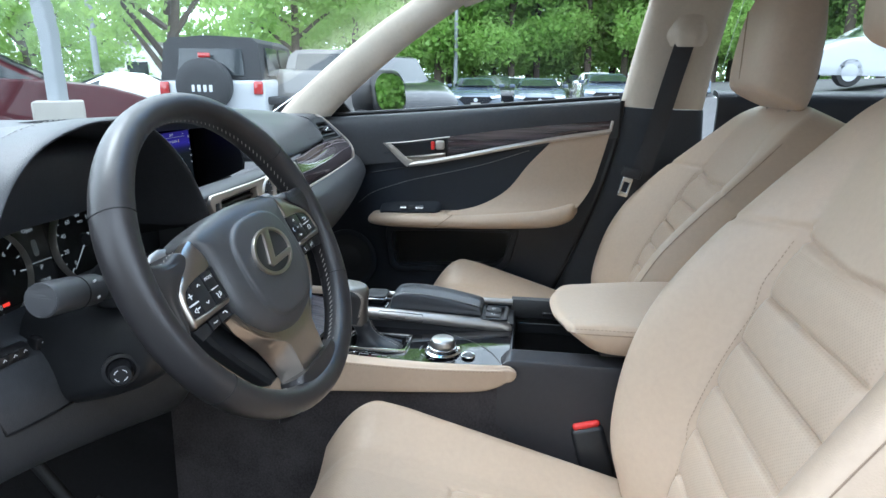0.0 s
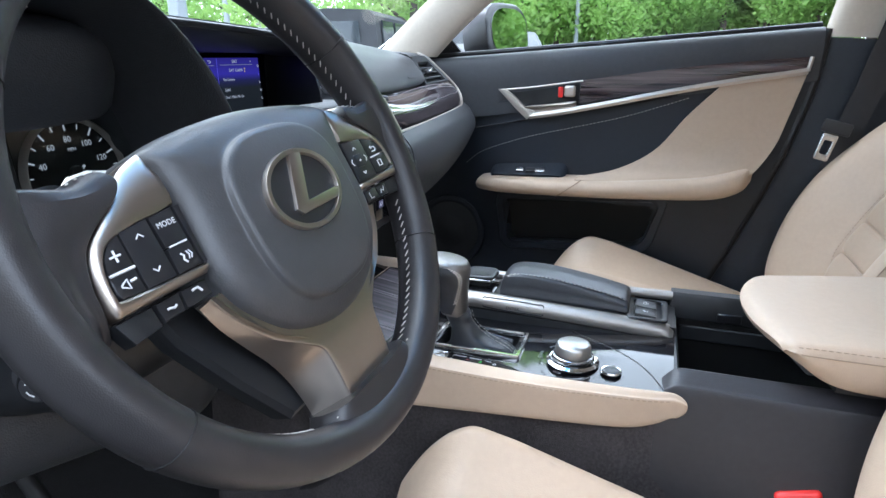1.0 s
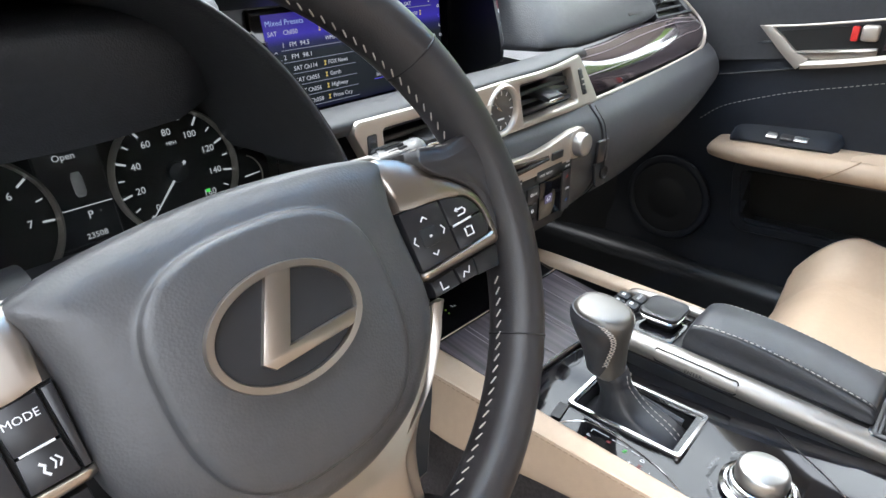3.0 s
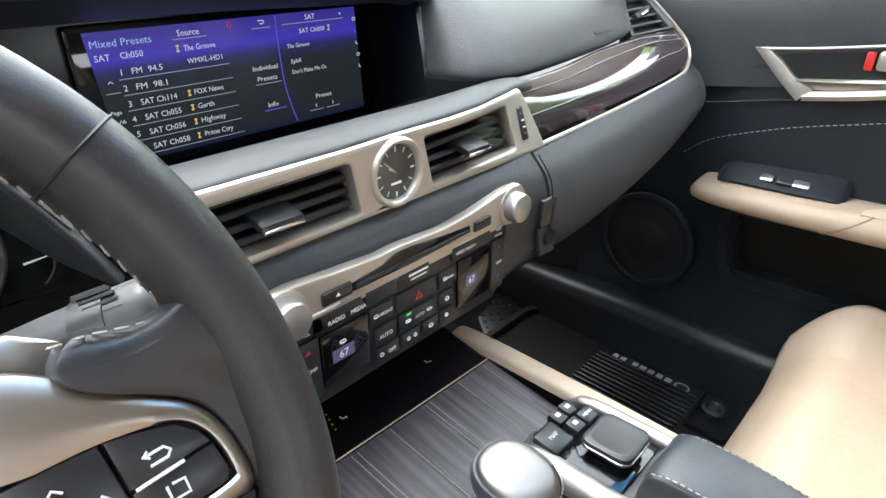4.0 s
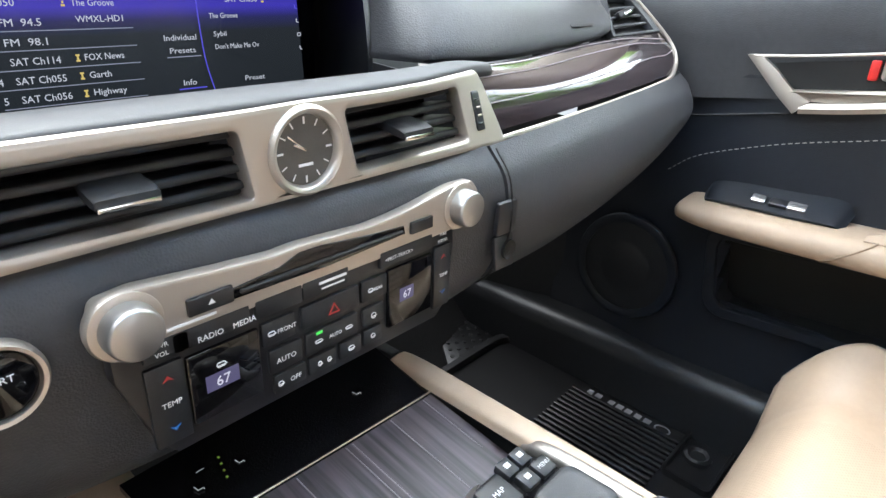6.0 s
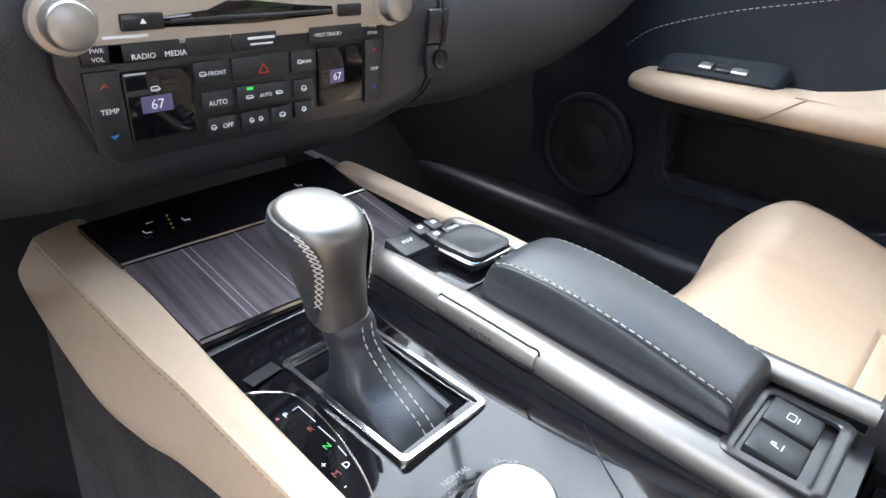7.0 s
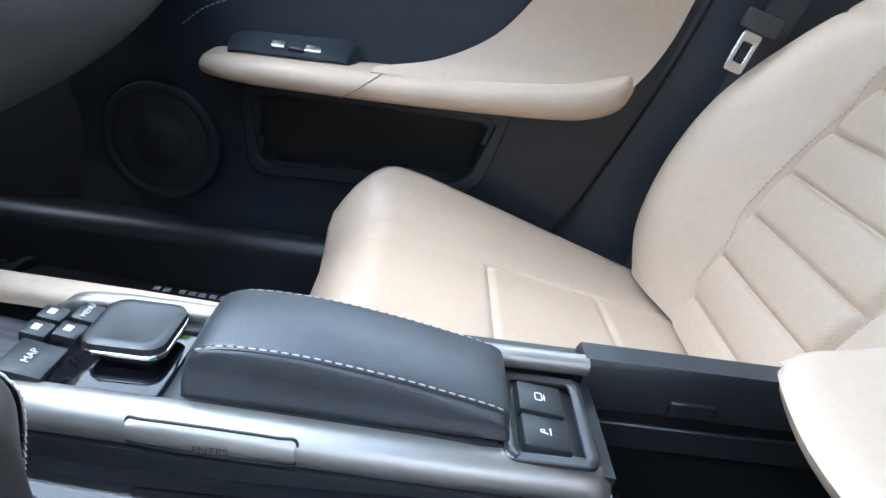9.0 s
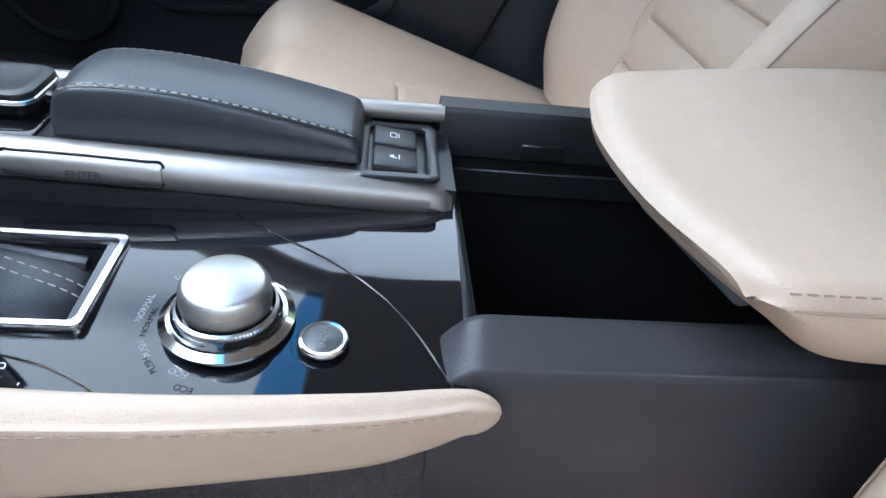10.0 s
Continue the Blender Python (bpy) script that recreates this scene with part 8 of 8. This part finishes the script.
part("print_ring", frame_prism([(0.010 * math.cos(a), 0.013 * math.sin(a)) for a in np.linspace(0, 2 * np.pi, 24, endpoint=False)], [(0.0075 * math.cos(a), 0.0105 * math.sin(a)) for a in np.linspace(0, 2 * np.pi, 24, endpoint=False)], 0.0012, MP @ Matrix.Translation((0.190, -0.012, 0.0062))), GREY_RUBBER, mat)
part("heel_plate", frame_prism(rounded(0.115, 0.070, 0.010), rounded(0.105, 0.060, 0.008), 0.010, MP @ Matrix.Translation((0.160, -0.080, 0.006))), RUBBER, mat)
part("mat_plug", lathe([(0, 0), (0.021, 0), (0.020, 0.006), (0.015, 0.008), (0.011, 0.004), (0, 0.004)], 32, MP @ Matrix.Translation((0.170, -0.075, 0.006))), HARD, mat)
toe = thing("foot_pad", (0.565, 0.785, 0.378), "black dotted rubber pad on the footwell carpet", "foot pad")
TP = Matrix.Translation((0.565, 0.785, 0.378)) @ Matrix.Rotation(radians(-36), 4, "Z") @ Matrix.Rotation(radians(9), 4, "X")
part("plate", prism(rounded(0.105, 0.175, 0.012), 0.008, TP, 0.002), RUBBER, toe)
for k in range(54):
    part("dot", lathe([(0.0, 0.0), (0.0040, 0.0), (0.0034, 0.0022), (0.0, 0.0028)], 10, TP @ Matrix.Translation((-0.040 + 0.016 * (k % 6), -0.072 + 0.018 * (k // 6), 0.0080))), RUBBER, toe)
mat2 = thing("floor_mat", (-0.40, 0.35, 0.36), "black carpet floor mat before the driver's seat", "floor mat", "floor mats")
part("carpet", prism(rounded(0.44, 0.50, 0.05), 0.010, pose(-0.40, 0.40, 0.352, 4, 0, 0), 0.003), CARPET, mat2)
pedal = thing("brake_pedal", (-0.36, 0.64, 0.45), "metal brake pedal with black rubber ribs", "pedal")
part("plate", rbox((0.085, 0.055, 0.008), 0.003, 2, pose(-0.35, 0.62, 0.49, 50, 0, 0)), STEEL, pedal)
for k in range(5):
    part("rib", rbox((0.010, 0.050, 0.004), 0.0015, 1, pose(-0.35 - 0.030 + 0.015 * k, 0.616, 0.495, 50, 0, 0)), RUBBER, pedal)
# arm coloured near-black, as if in the footwell's shade
part("arm", tube([(-0.35, 0.63, 0.50), (-0.35, 0.70, 0.60), (-0.35, 0.76, 0.72)], 0.009, 10), VOID, pedal)


# ---- outside: the car park ----
SLOPE = math.tan(radians(0.8))


def gz(x, y=0.0):
    return -0.02 - SLOPE * x + 0.10 * max(0.0, min(1.0, (x - 14) / 6)) + 1.45 * (1 - math.exp(-((min(y, 0.0) / 7) ** 2)))


ASPHALT = shader("asphalt", (0.075, 0.075, 0.077), 0.9, grain=0.8, size=60, vary=0.25, blotch=0.4, dist=0.01)
LEAF = shader("leaf_green", (0.22, 0.35, 0.085), 0.55, vary=0.4, blotch=1.5)
lt = LEAF.node_tree
thru, both = lt.nodes.new("ShaderNodeBsdfTranslucent"), lt.nodes.new("ShaderNodeMixShader")
thru.inputs["Color"].default_value, both.inputs["Fac"].default_value = (0.44, 0.64, 0.18, 1), 0.5
lt.links.new(lt.nodes["Principled BSDF"].outputs[0], both.inputs[1])
lt.links.new(thru.outputs[0], both.inputs[2])
lt.links.new(both.outputs[0], lt.nodes["Material Output"].inputs["Surface"])
BARK = shader("bark", (0.09, 0.07, 0.055), 0.9, grain=0.8, size=30, vary=0.3, dist=0.01)
CONCRETE = shader("concrete", (0.30, 0.285, 0.255), 0.9, grain=0.5, size=40, vary=0.15)
POLE = shader("grey_painted_pole", (0.26, 0.28, 0.30), 0.45, vary=0.08)
CAR_GREY = shader("dark_grey_car_paint", (0.075, 0.095, 0.13), 0.2, coat=0.4, vary=0.05, spec=0.4)
CAR_BLACK = shader("black_car_paint", (0.014, 0.015, 0.019), 0.15, coat=0.3, vary=0.05, spec=0.3)
CAR_RED = shader("dark_red_car_paint", (0.06, 0.007, 0.012), 0.35, coat=0.15, vary=0.05, spec=0.3)
CAR_TAN = shader("grey_tan_car_paint", (0.13, 0.125, 0.12), 0.3, coat=1.0, vary=0.05)
CAR_SILVER = shader("silver_car_paint", (0.45, 0.47, 0.50), 0.3, coat=1.0, vary=0.05)
CANVAS = shader("black_canvas", (0.022, 0.023, 0.026), 0.8, grain=0.5, size=200, vary=0.2)
DARK_GLASS = shader("tinted_car_glass", (0.020, 0.026, 0.030), 0.08, coat=0.3, vary=0.1, spec=0.5)
TYRE = shader("tyre", (0.015, 0.015, 0.016), 0.8)
LAMP_GLASS = shader("lamp_glass", (0.55, 0.57, 0.60), 0.15, coat=1.0)
TAIL = shader("tail_lamp_red", (0.35, 0.01, 0.01), 0.2, coat=1.0)
ys = np.r_[-700, -300, -100, np.arange(-40, 4, 1.5), 20, 100, 700]
ground = part("ground", slab(np.array([[(x, y, gz(x, y)) for x in (-60, -20, 0, 14, 20, 60, 200, 900)] for y in ys])[::-1], 0.2), ASPHALT)
tagged(ground, "worn grey asphalt of the car park", "ground", kind="structure")


# added wall, out of view: cuts low sky light through the driver's doorway
wallb = part("wall_behind", rbox((0.4, 70.0, 5.0), 0.05, 1, pose(-6.5, -30.0, gz(-6.5) + 2.2)), shader("tan_block_wall", (0.38, 0.35, 0.31), 0.85, grain=0.5, size=30, vary=0.12, dist=0.005))
tagged(wallb, "added tan wall, out of view, that blocks low sky light from the driver's side", "wall", kind="structure")


def wheel_at(car, x, y, z, r=0.33):
    t = part("tyre", lathe([(r * 0.62, -0.10), (r * 0.95, -0.10), (r, -0.07), (r, 0.07), (r * 0.95, 0.10), (r * 0.62, 0.10)], 28, Matrix.Translation((x, y, z)) @ Matrix.Rotation(radians(90), 4, "X")), TYRE, car)
    part("rim", lathe([(0, -0.09), (r * 0.64, -0.09), (r * 0.64, 0.09), (0, 0.09)], 20, Matrix.Translation((x, y, z)) @ Matrix.Rotation(radians(90), 4, "X")), CAR_SILVER, t)


def sedan(label, paint, tall=1.0, suv=False, group=""):
    """A car at the origin, its nose towards +x."""
    car = thing("parked_car", (0, 0, 0), label, "car", group)
    h = 1.45 * tall
    prof = [(-2.25, 0.55), (-2.2, 0.95), (-1.75, 1.05 if not suv else 1.15), (0.9, 1.02), (1.75, 0.88), (2.2, 0.70), (2.28, 0.45), (2.2, 0.25), (-2.2, 0.25)]
    rings = []
    for yy, s, dzz in ((-0.90, 0.93, -0.04), (-0.86, 0.985, 0.0), (-0.5, 1.0, 0.015), (0, 1.01, 0.02), (0.5, 1.0, 0.015), (0.86, 0.985, 0.0), (0.90, 0.93, -0.04)):
        rings.append([(x * s, yy, z * (h / 1.45) + (dzz if z > 0.8 else 0)) for x, z in prof])
    part("body", loft([cr(r, 44, True) for r in rings], 18), paint, car)
    a, b, c, d = (-1.95, -1.15, 0.25, 1.15) if not suv else (-2.15, -1.95, 0.3, 1.15)
    cab = [(a, 1.0), (b, h - 0.05), (-0.45, h), (c - 0.25, h - 0.04), (d, 0.96)]
    part("roof", loft([[(x * s, yy, 0.9 + (z * 1.0 - 0.9) * e) for x, z in cab] + [(d, yy, 0.85), (a, yy, 0.85)] for yy, s, e in ((-0.80, 0.99, 0.12), (-0.74, 0.97, 0.55), (-0.58, 0.95, 0.96), (0, 0.96, 1.0), (0.58, 0.95, 0.96), (0.74, 0.97, 0.55), (0.80, 0.99, 0.12))], 24), paint, car)
    w = part("windscreen", patch([[(d - 0.02, -0.70, 1.0), (d + 0.06, 0, 1.0), (d - 0.02, 0.70, 1.0)], [(c - 0.12, -0.56, h - 0.10), (c - 0.06, 0, h - 0.08), (c - 0.12, 0.56, h - 0.10)]], 6, 10, 0.03), DARK_GLASS, car)
    part("rear_window", patch([[(a - 0.0, -0.66, 1.06), (a - 0.05, 0, 1.06), (a - 0.0, 0.66, 1.06)], [(b - 0.06, -0.52, h - 0.12), (b - 0.09, 0, h - 0.12), (b - 0.06, 0.52, h - 0.12)]], 6, 10, 0.03), DARK_GLASS, car)
    for s in (-1, 1):
        for x0, x1, x2, x3 in ((a + 0.45, -0.36, -0.36, b + 0.15), (-0.28, d - 0.30, c - 0.25, -0.28)):
            part("side_window", patch([[(x0, s * 0.795, 1.0), (x1, s * 0.795, 1.0)], [(x3, s * 0.655, h - 0.16), (x2, s * 0.655, h - 0.16)]], 5, 6, 0.03), DARK_GLASS, car)
        part("headlamp", loft([[(2.30 - q, s * y0, z0), (2.30 - q, s * (y0 - 0.03), z0 + 0.08), (2.0 - q, s * y0, z0 + 0.10), (2.0 - q, s * y0, z0)] for y0, z0, q in ((0.88, 0.64, 0.16), (0.70, 0.61, 0.03), (0.52, 0.59, -0.01))]), LAMP_GLASS, car)
        part("tail_lamp", rbox((0.16, 0.30, 0.12), 0.03, 2, pose(-2.16, s * 0.66, 0.86)), TAIL, car)
        part("door_mirror", rbox((0.10, 0.20, 0.13), 0.04, 2, pose(d - 0.42, s * 0.97, 1.02)), paint, car)
        for x in (-1.35, 1.38):
            wheel_at(car, x, s * 0.80, 0.33)
    part("grille", prism([(-0.50, 0.66), (0.50, 0.66), (0.60, 0.58), (0.36, 0.36), (-0.36, 0.36), (-0.60, 0.58)][::-1], 0.10, Matrix(((0, 0, 1, 2.235), (1, 0, 0, 0), (0, 1, 0, 0), (0, 0, 0, 1)))), CAR_BLACK, car)
    part("badge", lathe([(0, 0), (0.07, 0), (0.07, 0.02), (0, 0.02)], 20, Matrix.Translation((2.335, 0, 0.55)) @ Matrix.Rotation(radians(90), 4, "Y")), CAR_SILVER, car)
    part("plate", rbox((0.02, 0.34, 0.12), 0.005, 1, pose(2.335, 0, 0.40)), CONCRETE, car)
    part("bumper_lip", tube([(2.16, -0.80, 0.40), (2.31, -0.45, 0.33), (2.33, 0, 0.31), (2.31, 0.45, 0.33), (2.16, 0.80, 0.40)], 0.022, 6, n=16), CAR_SILVER, car)
    for s in (-1, 1):
        part("hood_crease", tube([(1.05, s * 0.42, 1.035), (1.6, s * 0.46, 0.955), (2.1, s * 0.46, 0.80)], 0.012, 5, n=10), paint, car)
    return car


def place(car, az, dist, heading, up=0.0):
    """Stands a car at a bearing (degrees from +x to +y) and distance from the first eye, with its nose that many degrees from +x."""
    x, y = -1.056 + dist * math.cos(radians(az)), 0.03 + dist * math.sin(radians(az))
    return pose(x, y, gz(x, y) + up, 0, 0, heading)


grey = sedan("dark blue-grey sedan parked nose-on in the row", CAR_GREY, 0.9, group="row of sedans")
grey.matrix_basis = place(grey, 5.6, 24.5, 186)
for az, d, hd in ((0.0, 24.5, 182), (-5.9, 25, 178), (-11.6, 25.5, 174)):
    copy_thing(grey, place(grey, az, d, hd))
blk = sedan("black sedan parked in the row", CAR_BLACK, group="row of sedans")
blk.matrix_basis = place(blk, 4.0, 27, 190)
copy_thing(blk, place(blk, -3.8, 34, 184))
wht = sedan("white sedan parked in the far row", CAR_WHITE, group="row of sedans")
wht.matrix_basis = place(wht, 2.4, 33, 186)
copy_thing(wht, place(wht, -5.0, 30, 182))
ws2 = sedan("white sedan parked across the lot", CAR_WHITE)
ws2.matrix_basis = place(ws2, 36.4, 24, 135)
suv = sedan("black SUV parked beside the row", CAR_BLACK, 1.18, True)
suv.matrix_basis = place(suv, 13.4, 13.5, 204)
tan = sedan("grey SUV parked past the windscreen", CAR_TAN, 1.22, True)
tan.matrix_basis = place(tan, 19.0, 13.0, 22)
red = sedan("dark red SUV parked beyond the lamp pole", CAR_RED, 1.12, True)
red.matrix_basis = place(red, 44.6, 11.0, 318)
wsuv = sedan("silver SUV parked on the far side of the lane", CAR_SILVER, 1.14, True)
wsuv.matrix_basis = place(wsuv, -25.8, 19.5, 100)

def off_roader():
    """A boxy soft-top car at the origin, its tail towards -x."""
    car = thing("off_road_car", (0, 0, 0), "silver off-road car with a black soft top and covered spare wheel", "car")
    part("tub", rbox((3.9, 1.58, 0.66), 0.07, 3, pose(1.95, 0, 0.86)), CAR_SILVER, car, "silver body")
    part("soft_top", loft([[(x0 + lean * (z - 1.18), y, z) for y, z in ((-0.76, 1.18), (-0.70, 1.72), (-0.60, 1.80), (0, 1.83), (0.60, 1.80), (0.70, 1.72), (0.76, 1.18))] for x0, lean in ((0.02, 0.14), (0.10, 0.10), (1.2, 0.0), (2.3, -0.2), (2.5, -0.4))]), CANVAS, car, "black canvas soft top")
    part("rear_window", patch([[(0.0, -0.50, 1.24), (0.0, 0.50, 1.24)], [(0.055, -0.46, 1.64), (0.055, 0.46, 1.64)]], 4, 6, 0.02), DARK_GLASS, car)
    for s in (-1, 1):
        part("side_window", patch([[(0.30, s * 0.775, 1.24), (1.05, s * 0.775, 1.24)], [(0.36, s * 0.725, 1.66), (1.05, s * 0.725, 1.66)]], 4, 5, 0.02), DARK_GLASS, car)
        part("side_window", patch([[(1.20, s * 0.775, 1.24), (1.95, s * 0.775, 1.24)], [(1.20, s * 0.725, 1.66), (1.90, s * 0.725, 1.66)]], 4, 5, 0.02), DARK_GLASS, car)
        part("tail_lamp", rbox((0.06, 0.14, 0.20), 0.02, 2, pose(-0.02, s * 0.70, 1.06)), TAIL, car, "red tail lamp")
        part("fender", rbox((0.95, 0.22, 0.12), 0.05, 2, pose(0.62, s * 0.86, 0.86)), CANVAS, car)
        wheel_at(car, 0.62, s * 0.78, 0.40, 0.40)
        wheel_at(car, 3.3, s * 0.78, 0.40, 0.40)
    sp_ = part("spare_wheel", lathe([(0, 0), (0.36, 0.0), (0.40, 0.04), (0.40, 0.20), (0.36, 0.24), (0.20, 0.26), (0, 0.265)], 40, Matrix.Translation((-0.02, 0.06, 1.10)) @ Matrix.Rotation(radians(-90), 4, "Y")), CANVAS, car, "black covered spare wheel")
    for k, w in enumerate((0.05, 0.06, 0.06, 0.06)):
        part("print_bar", rbox((0.01, w * 0.8, 0.10), 0.004, 1, pose(-0.288, 0.18 - 0.085 * k, 1.06)), LAMP_GLASS, sp_)
    part("brake_lamp", rbox((0.05, 0.18, 0.07), 0.02, 2, pose(-0.06, 0.06, 1.54)), TAIL, car)
    part("bumper", rbox((0.20, 1.62, 0.16), 0.05, 2, pose(-0.05, 0, 0.58)), CANVAS, car)
    part("hood", rbox((1.3, 1.3, 0.16), 0.06, 2, pose(3.1, 0, 1.20)), CAR_SILVER, car)
    return car


jeep = off_roader()
jeep.matrix_basis = place(jeep, 28.4, 10.2, 10)

pole = thing("lamp_pole", (0, 0, 0), "grey steel lamp pole on a concrete base in the car park", "lamp pole")
part("shaft", loft([[(r * x, r * y, z) for x, y in rounded(2, 2, 0.3)] for r, z in ((0.075, 0.35), (0.062, 4.0), (0.05, 9.0))]), POLE, pole)
part("base", rbox((0.46, 0.46, 1.36), 0.03, 2, pose(0, 0, 0.27, 0, 0, 38)), CONCRETE, pole, "square concrete base")
part("lamp_head", rbox((0.6, 0.3, 0.12), 0.03, 2, pose(0.3, 0, 9.0)), POLE, pole)
pole.matrix_basis = place(pole, 39.7, 7.6, 0)
far_pole = thing("utility_pole", (0, 0, 0), "thin grey pole standing far off among trees", "pole", "far poles")
part("shaft", tube([(0, 0, 0), (0, 0, 11)], [0.14, 0.09], 10), POLE, far_pole)
far_pole.matrix_basis = place(far_pole, 37.0, 30, 0)
copy_thing(far_pole, place(far_pole, 19.7, 34, 0))
copy_thing(far_pole, place(far_pole, 7.4, 40, 0))
# white building far away between the trees
bld = thing("low_building", (0, 0, 0), "low white building far behind the parked cars", "building")
part("wall", rbox((3, 9, 4.2), 0.05, 1, pose(0, 0, 2.1)), shader("white_cladding", (0.75, 0.75, 0.75), 0.7), bld)
part("roof", rbox((3.4, 9.4, 0.3), 0.05, 1, pose(0, 0, 4.3)), CONCRETE, bld)
for k in range(3):
    part("window", rbox((0.05, 1.6, 1.3), 0.02, 1, pose(-1.52, -2.8 + 2.8 * k, 2.2)), DARK_GLASS, bld)
bld.matrix_basis = place(bld, 34.0, 60, 30)


def crown(centres, count, size, seed, squash=0.75):
    """Many small leaf blades gathered in clumps."""
    rng = np.random.default_rng(seed)
    vs, fs = [], []
    for c, r in centres:
        n = int(count * r * r)
        d = rng.normal(size=(n, 3))
        d /= np.linalg.norm(d, axis=1, keepdims=True)
        rad = r * rng.uniform(0.35, 1.0, n) ** 0.5 * (1 + 0.22 * rng.normal(size=n))
        p = np.array(c) + d * rad[:, None] * (1, 1, squash)
        a, b = rng.normal(size=(2, n, 3))
        a /= np.linalg.norm(a, axis=1, keepdims=True)
        b = np.cross(a, b)
        b /= np.linalg.norm(b, axis=1, keepdims=True)
        s = size * rng.uniform(0.6, 1.4, n)[:, None]
        k = len(vs)
        q = np.stack([p - a * s, p + b * s * 0.5, p + a * s, p - b * s * 0.5], 1).reshape(-1, 3)
        base = sum(len(v) for v in vs)
        vs.append(q)
        fs.append(base + np.arange(4 * n).reshape(-1, 4))
    me = bpy.data.meshes.new("crown")
    me.from_pydata(np.concatenate(vs).tolist(), [], np.concatenate(fs).tolist())
    return me


def tree(name, label, height, spread, count, size, seed, trunk=0.16, low=0.35, group=""):
    rng = np.random.default_rng(seed)
    t = thing(name, (0, 0, 0), label, "tree", group)
    lean = rng.normal(size=2) * 0.15
    stem = [(0, 0, 0), (lean[0] * 0.4, lean[1] * 0.4, height * 0.25), (lean[0], lean[1], height * 0.55), (lean[0] * 1.4, lean[1] * 1.4, height * 0.9)]
    bm = tube(stem, [trunk, trunk * 0.8, trunk * 0.5, trunk * 0.12], 10, n=16)
    centres = []
    for k in range(11):
        a, zz = k * 2.4 + rng.uniform(0, 0.5), height * (low + (0.95 - low) * (k / 10))
        r = spread * (0.95 - 0.55 * abs(k / 10 - 0.35)) * rng.uniform(0.6, 1.0)
        tip = (r * math.cos(a), r * math.sin(a), zz + 0.12 * height * rng.uniform(0.2, 1))
        s = height * (0.22 + 0.5 * k / 10)
        tube([(lean[0] * s / height, lean[1] * s / height, s), (tip[0] * 0.5, tip[1] * 0.5, (s + tip[2]) / 2 + 0.1), tip], [trunk * 0.45, trunk * 0.28, trunk * 0.08], 6, n=8, bm=bm)
        centres += [(tip, spread * rng.uniform(0.28, 0.5)), ((tip[0] * 0.55, tip[1] * 0.55, tip[2]), spread * rng.uniform(0.25, 0.45))]
    part("trunk", bm, BARK, t, "brown branching trunk")
    me = crown(centres, count, size, seed)
    me.materials.append(LEAF)
    c = new("crown", me)
    c.parent = t
    return t


near = tree("lot_tree", "young tree with thin feathery leaves in the lot", 5.6, 2.2, 260, 0.09, 3, 0.15, 0.40)
near.matrix_basis = place(near, 32.0, 12.5, 40)
mid_t = tree("lot_tree", "leafy green tree behind the parked cars", 8.0, 3.4, 240, 0.14, 8, 0.2, 0.25)
mid_t.matrix_basis = place(mid_t, 21.5, 24, 0)
mid_l = tree("lot_tree", "leafy green tree behind the parked cars", 7.0, 3.0, 240, 0.13, 11, 0.2, 0.2)
mid_l.matrix_basis = place(mid_l, 41.5, 34, 0)
copy_thing(mid_l, place(mid_l, 37.0, 40, 80))
copy_thing(mid_t, place(mid_t, 16.5, 30, 130))
# woods along the far edge of the lot
kinds = [tree("wood_tree", "tall green tree in the dense wood past the lot", 15 + 2 * k, 4.6, 300, 0.16, 20 + k, 0.3, 0.12, "trees of the wood") for k in range(3)]
rng = random.Random(5)
first = [True] * 3
for k in range(46):
    i = rng.randrange(3)
    az = 13 - 76 * k / 45
    m = place(kinds[i], az + rng.uniform(-0.8, 0.8), (44, 52)[k % 2] + rng.uniform(-3, 3), rng.uniform(0, 360)) @ Matrix.Scale(rng.uniform(0.8, 1.15), 4)
    if first[i]:
        kinds[i].matrix_basis, first[i] = m, False
    else:
        copy_thing(kinds[i], m)
for k in range(5):
    copy_thing(kinds[k % 3], place(kinds[0], 15 + 9 * k, 85 + 4 * rng.uniform(-1, 1), rng.uniform(0, 360)) @ Matrix.Scale(0.7, 4))
hedge = crown([((x, 0, z), 1.6) for x in np.arange(-60, 45, 2.0) for z in (-1.6, 0.2, 2.0, 4.4, 7.2)], 130, 0.22, 77)
hedge.materials.append(LEAF)
hb = new("undergrowth", hedge)
hb.matrix_basis = place(hb, -8, 55, 96)
tagged(hb, "dense green undergrowth at the edge of the wood", "undergrowth", kind="stuff")
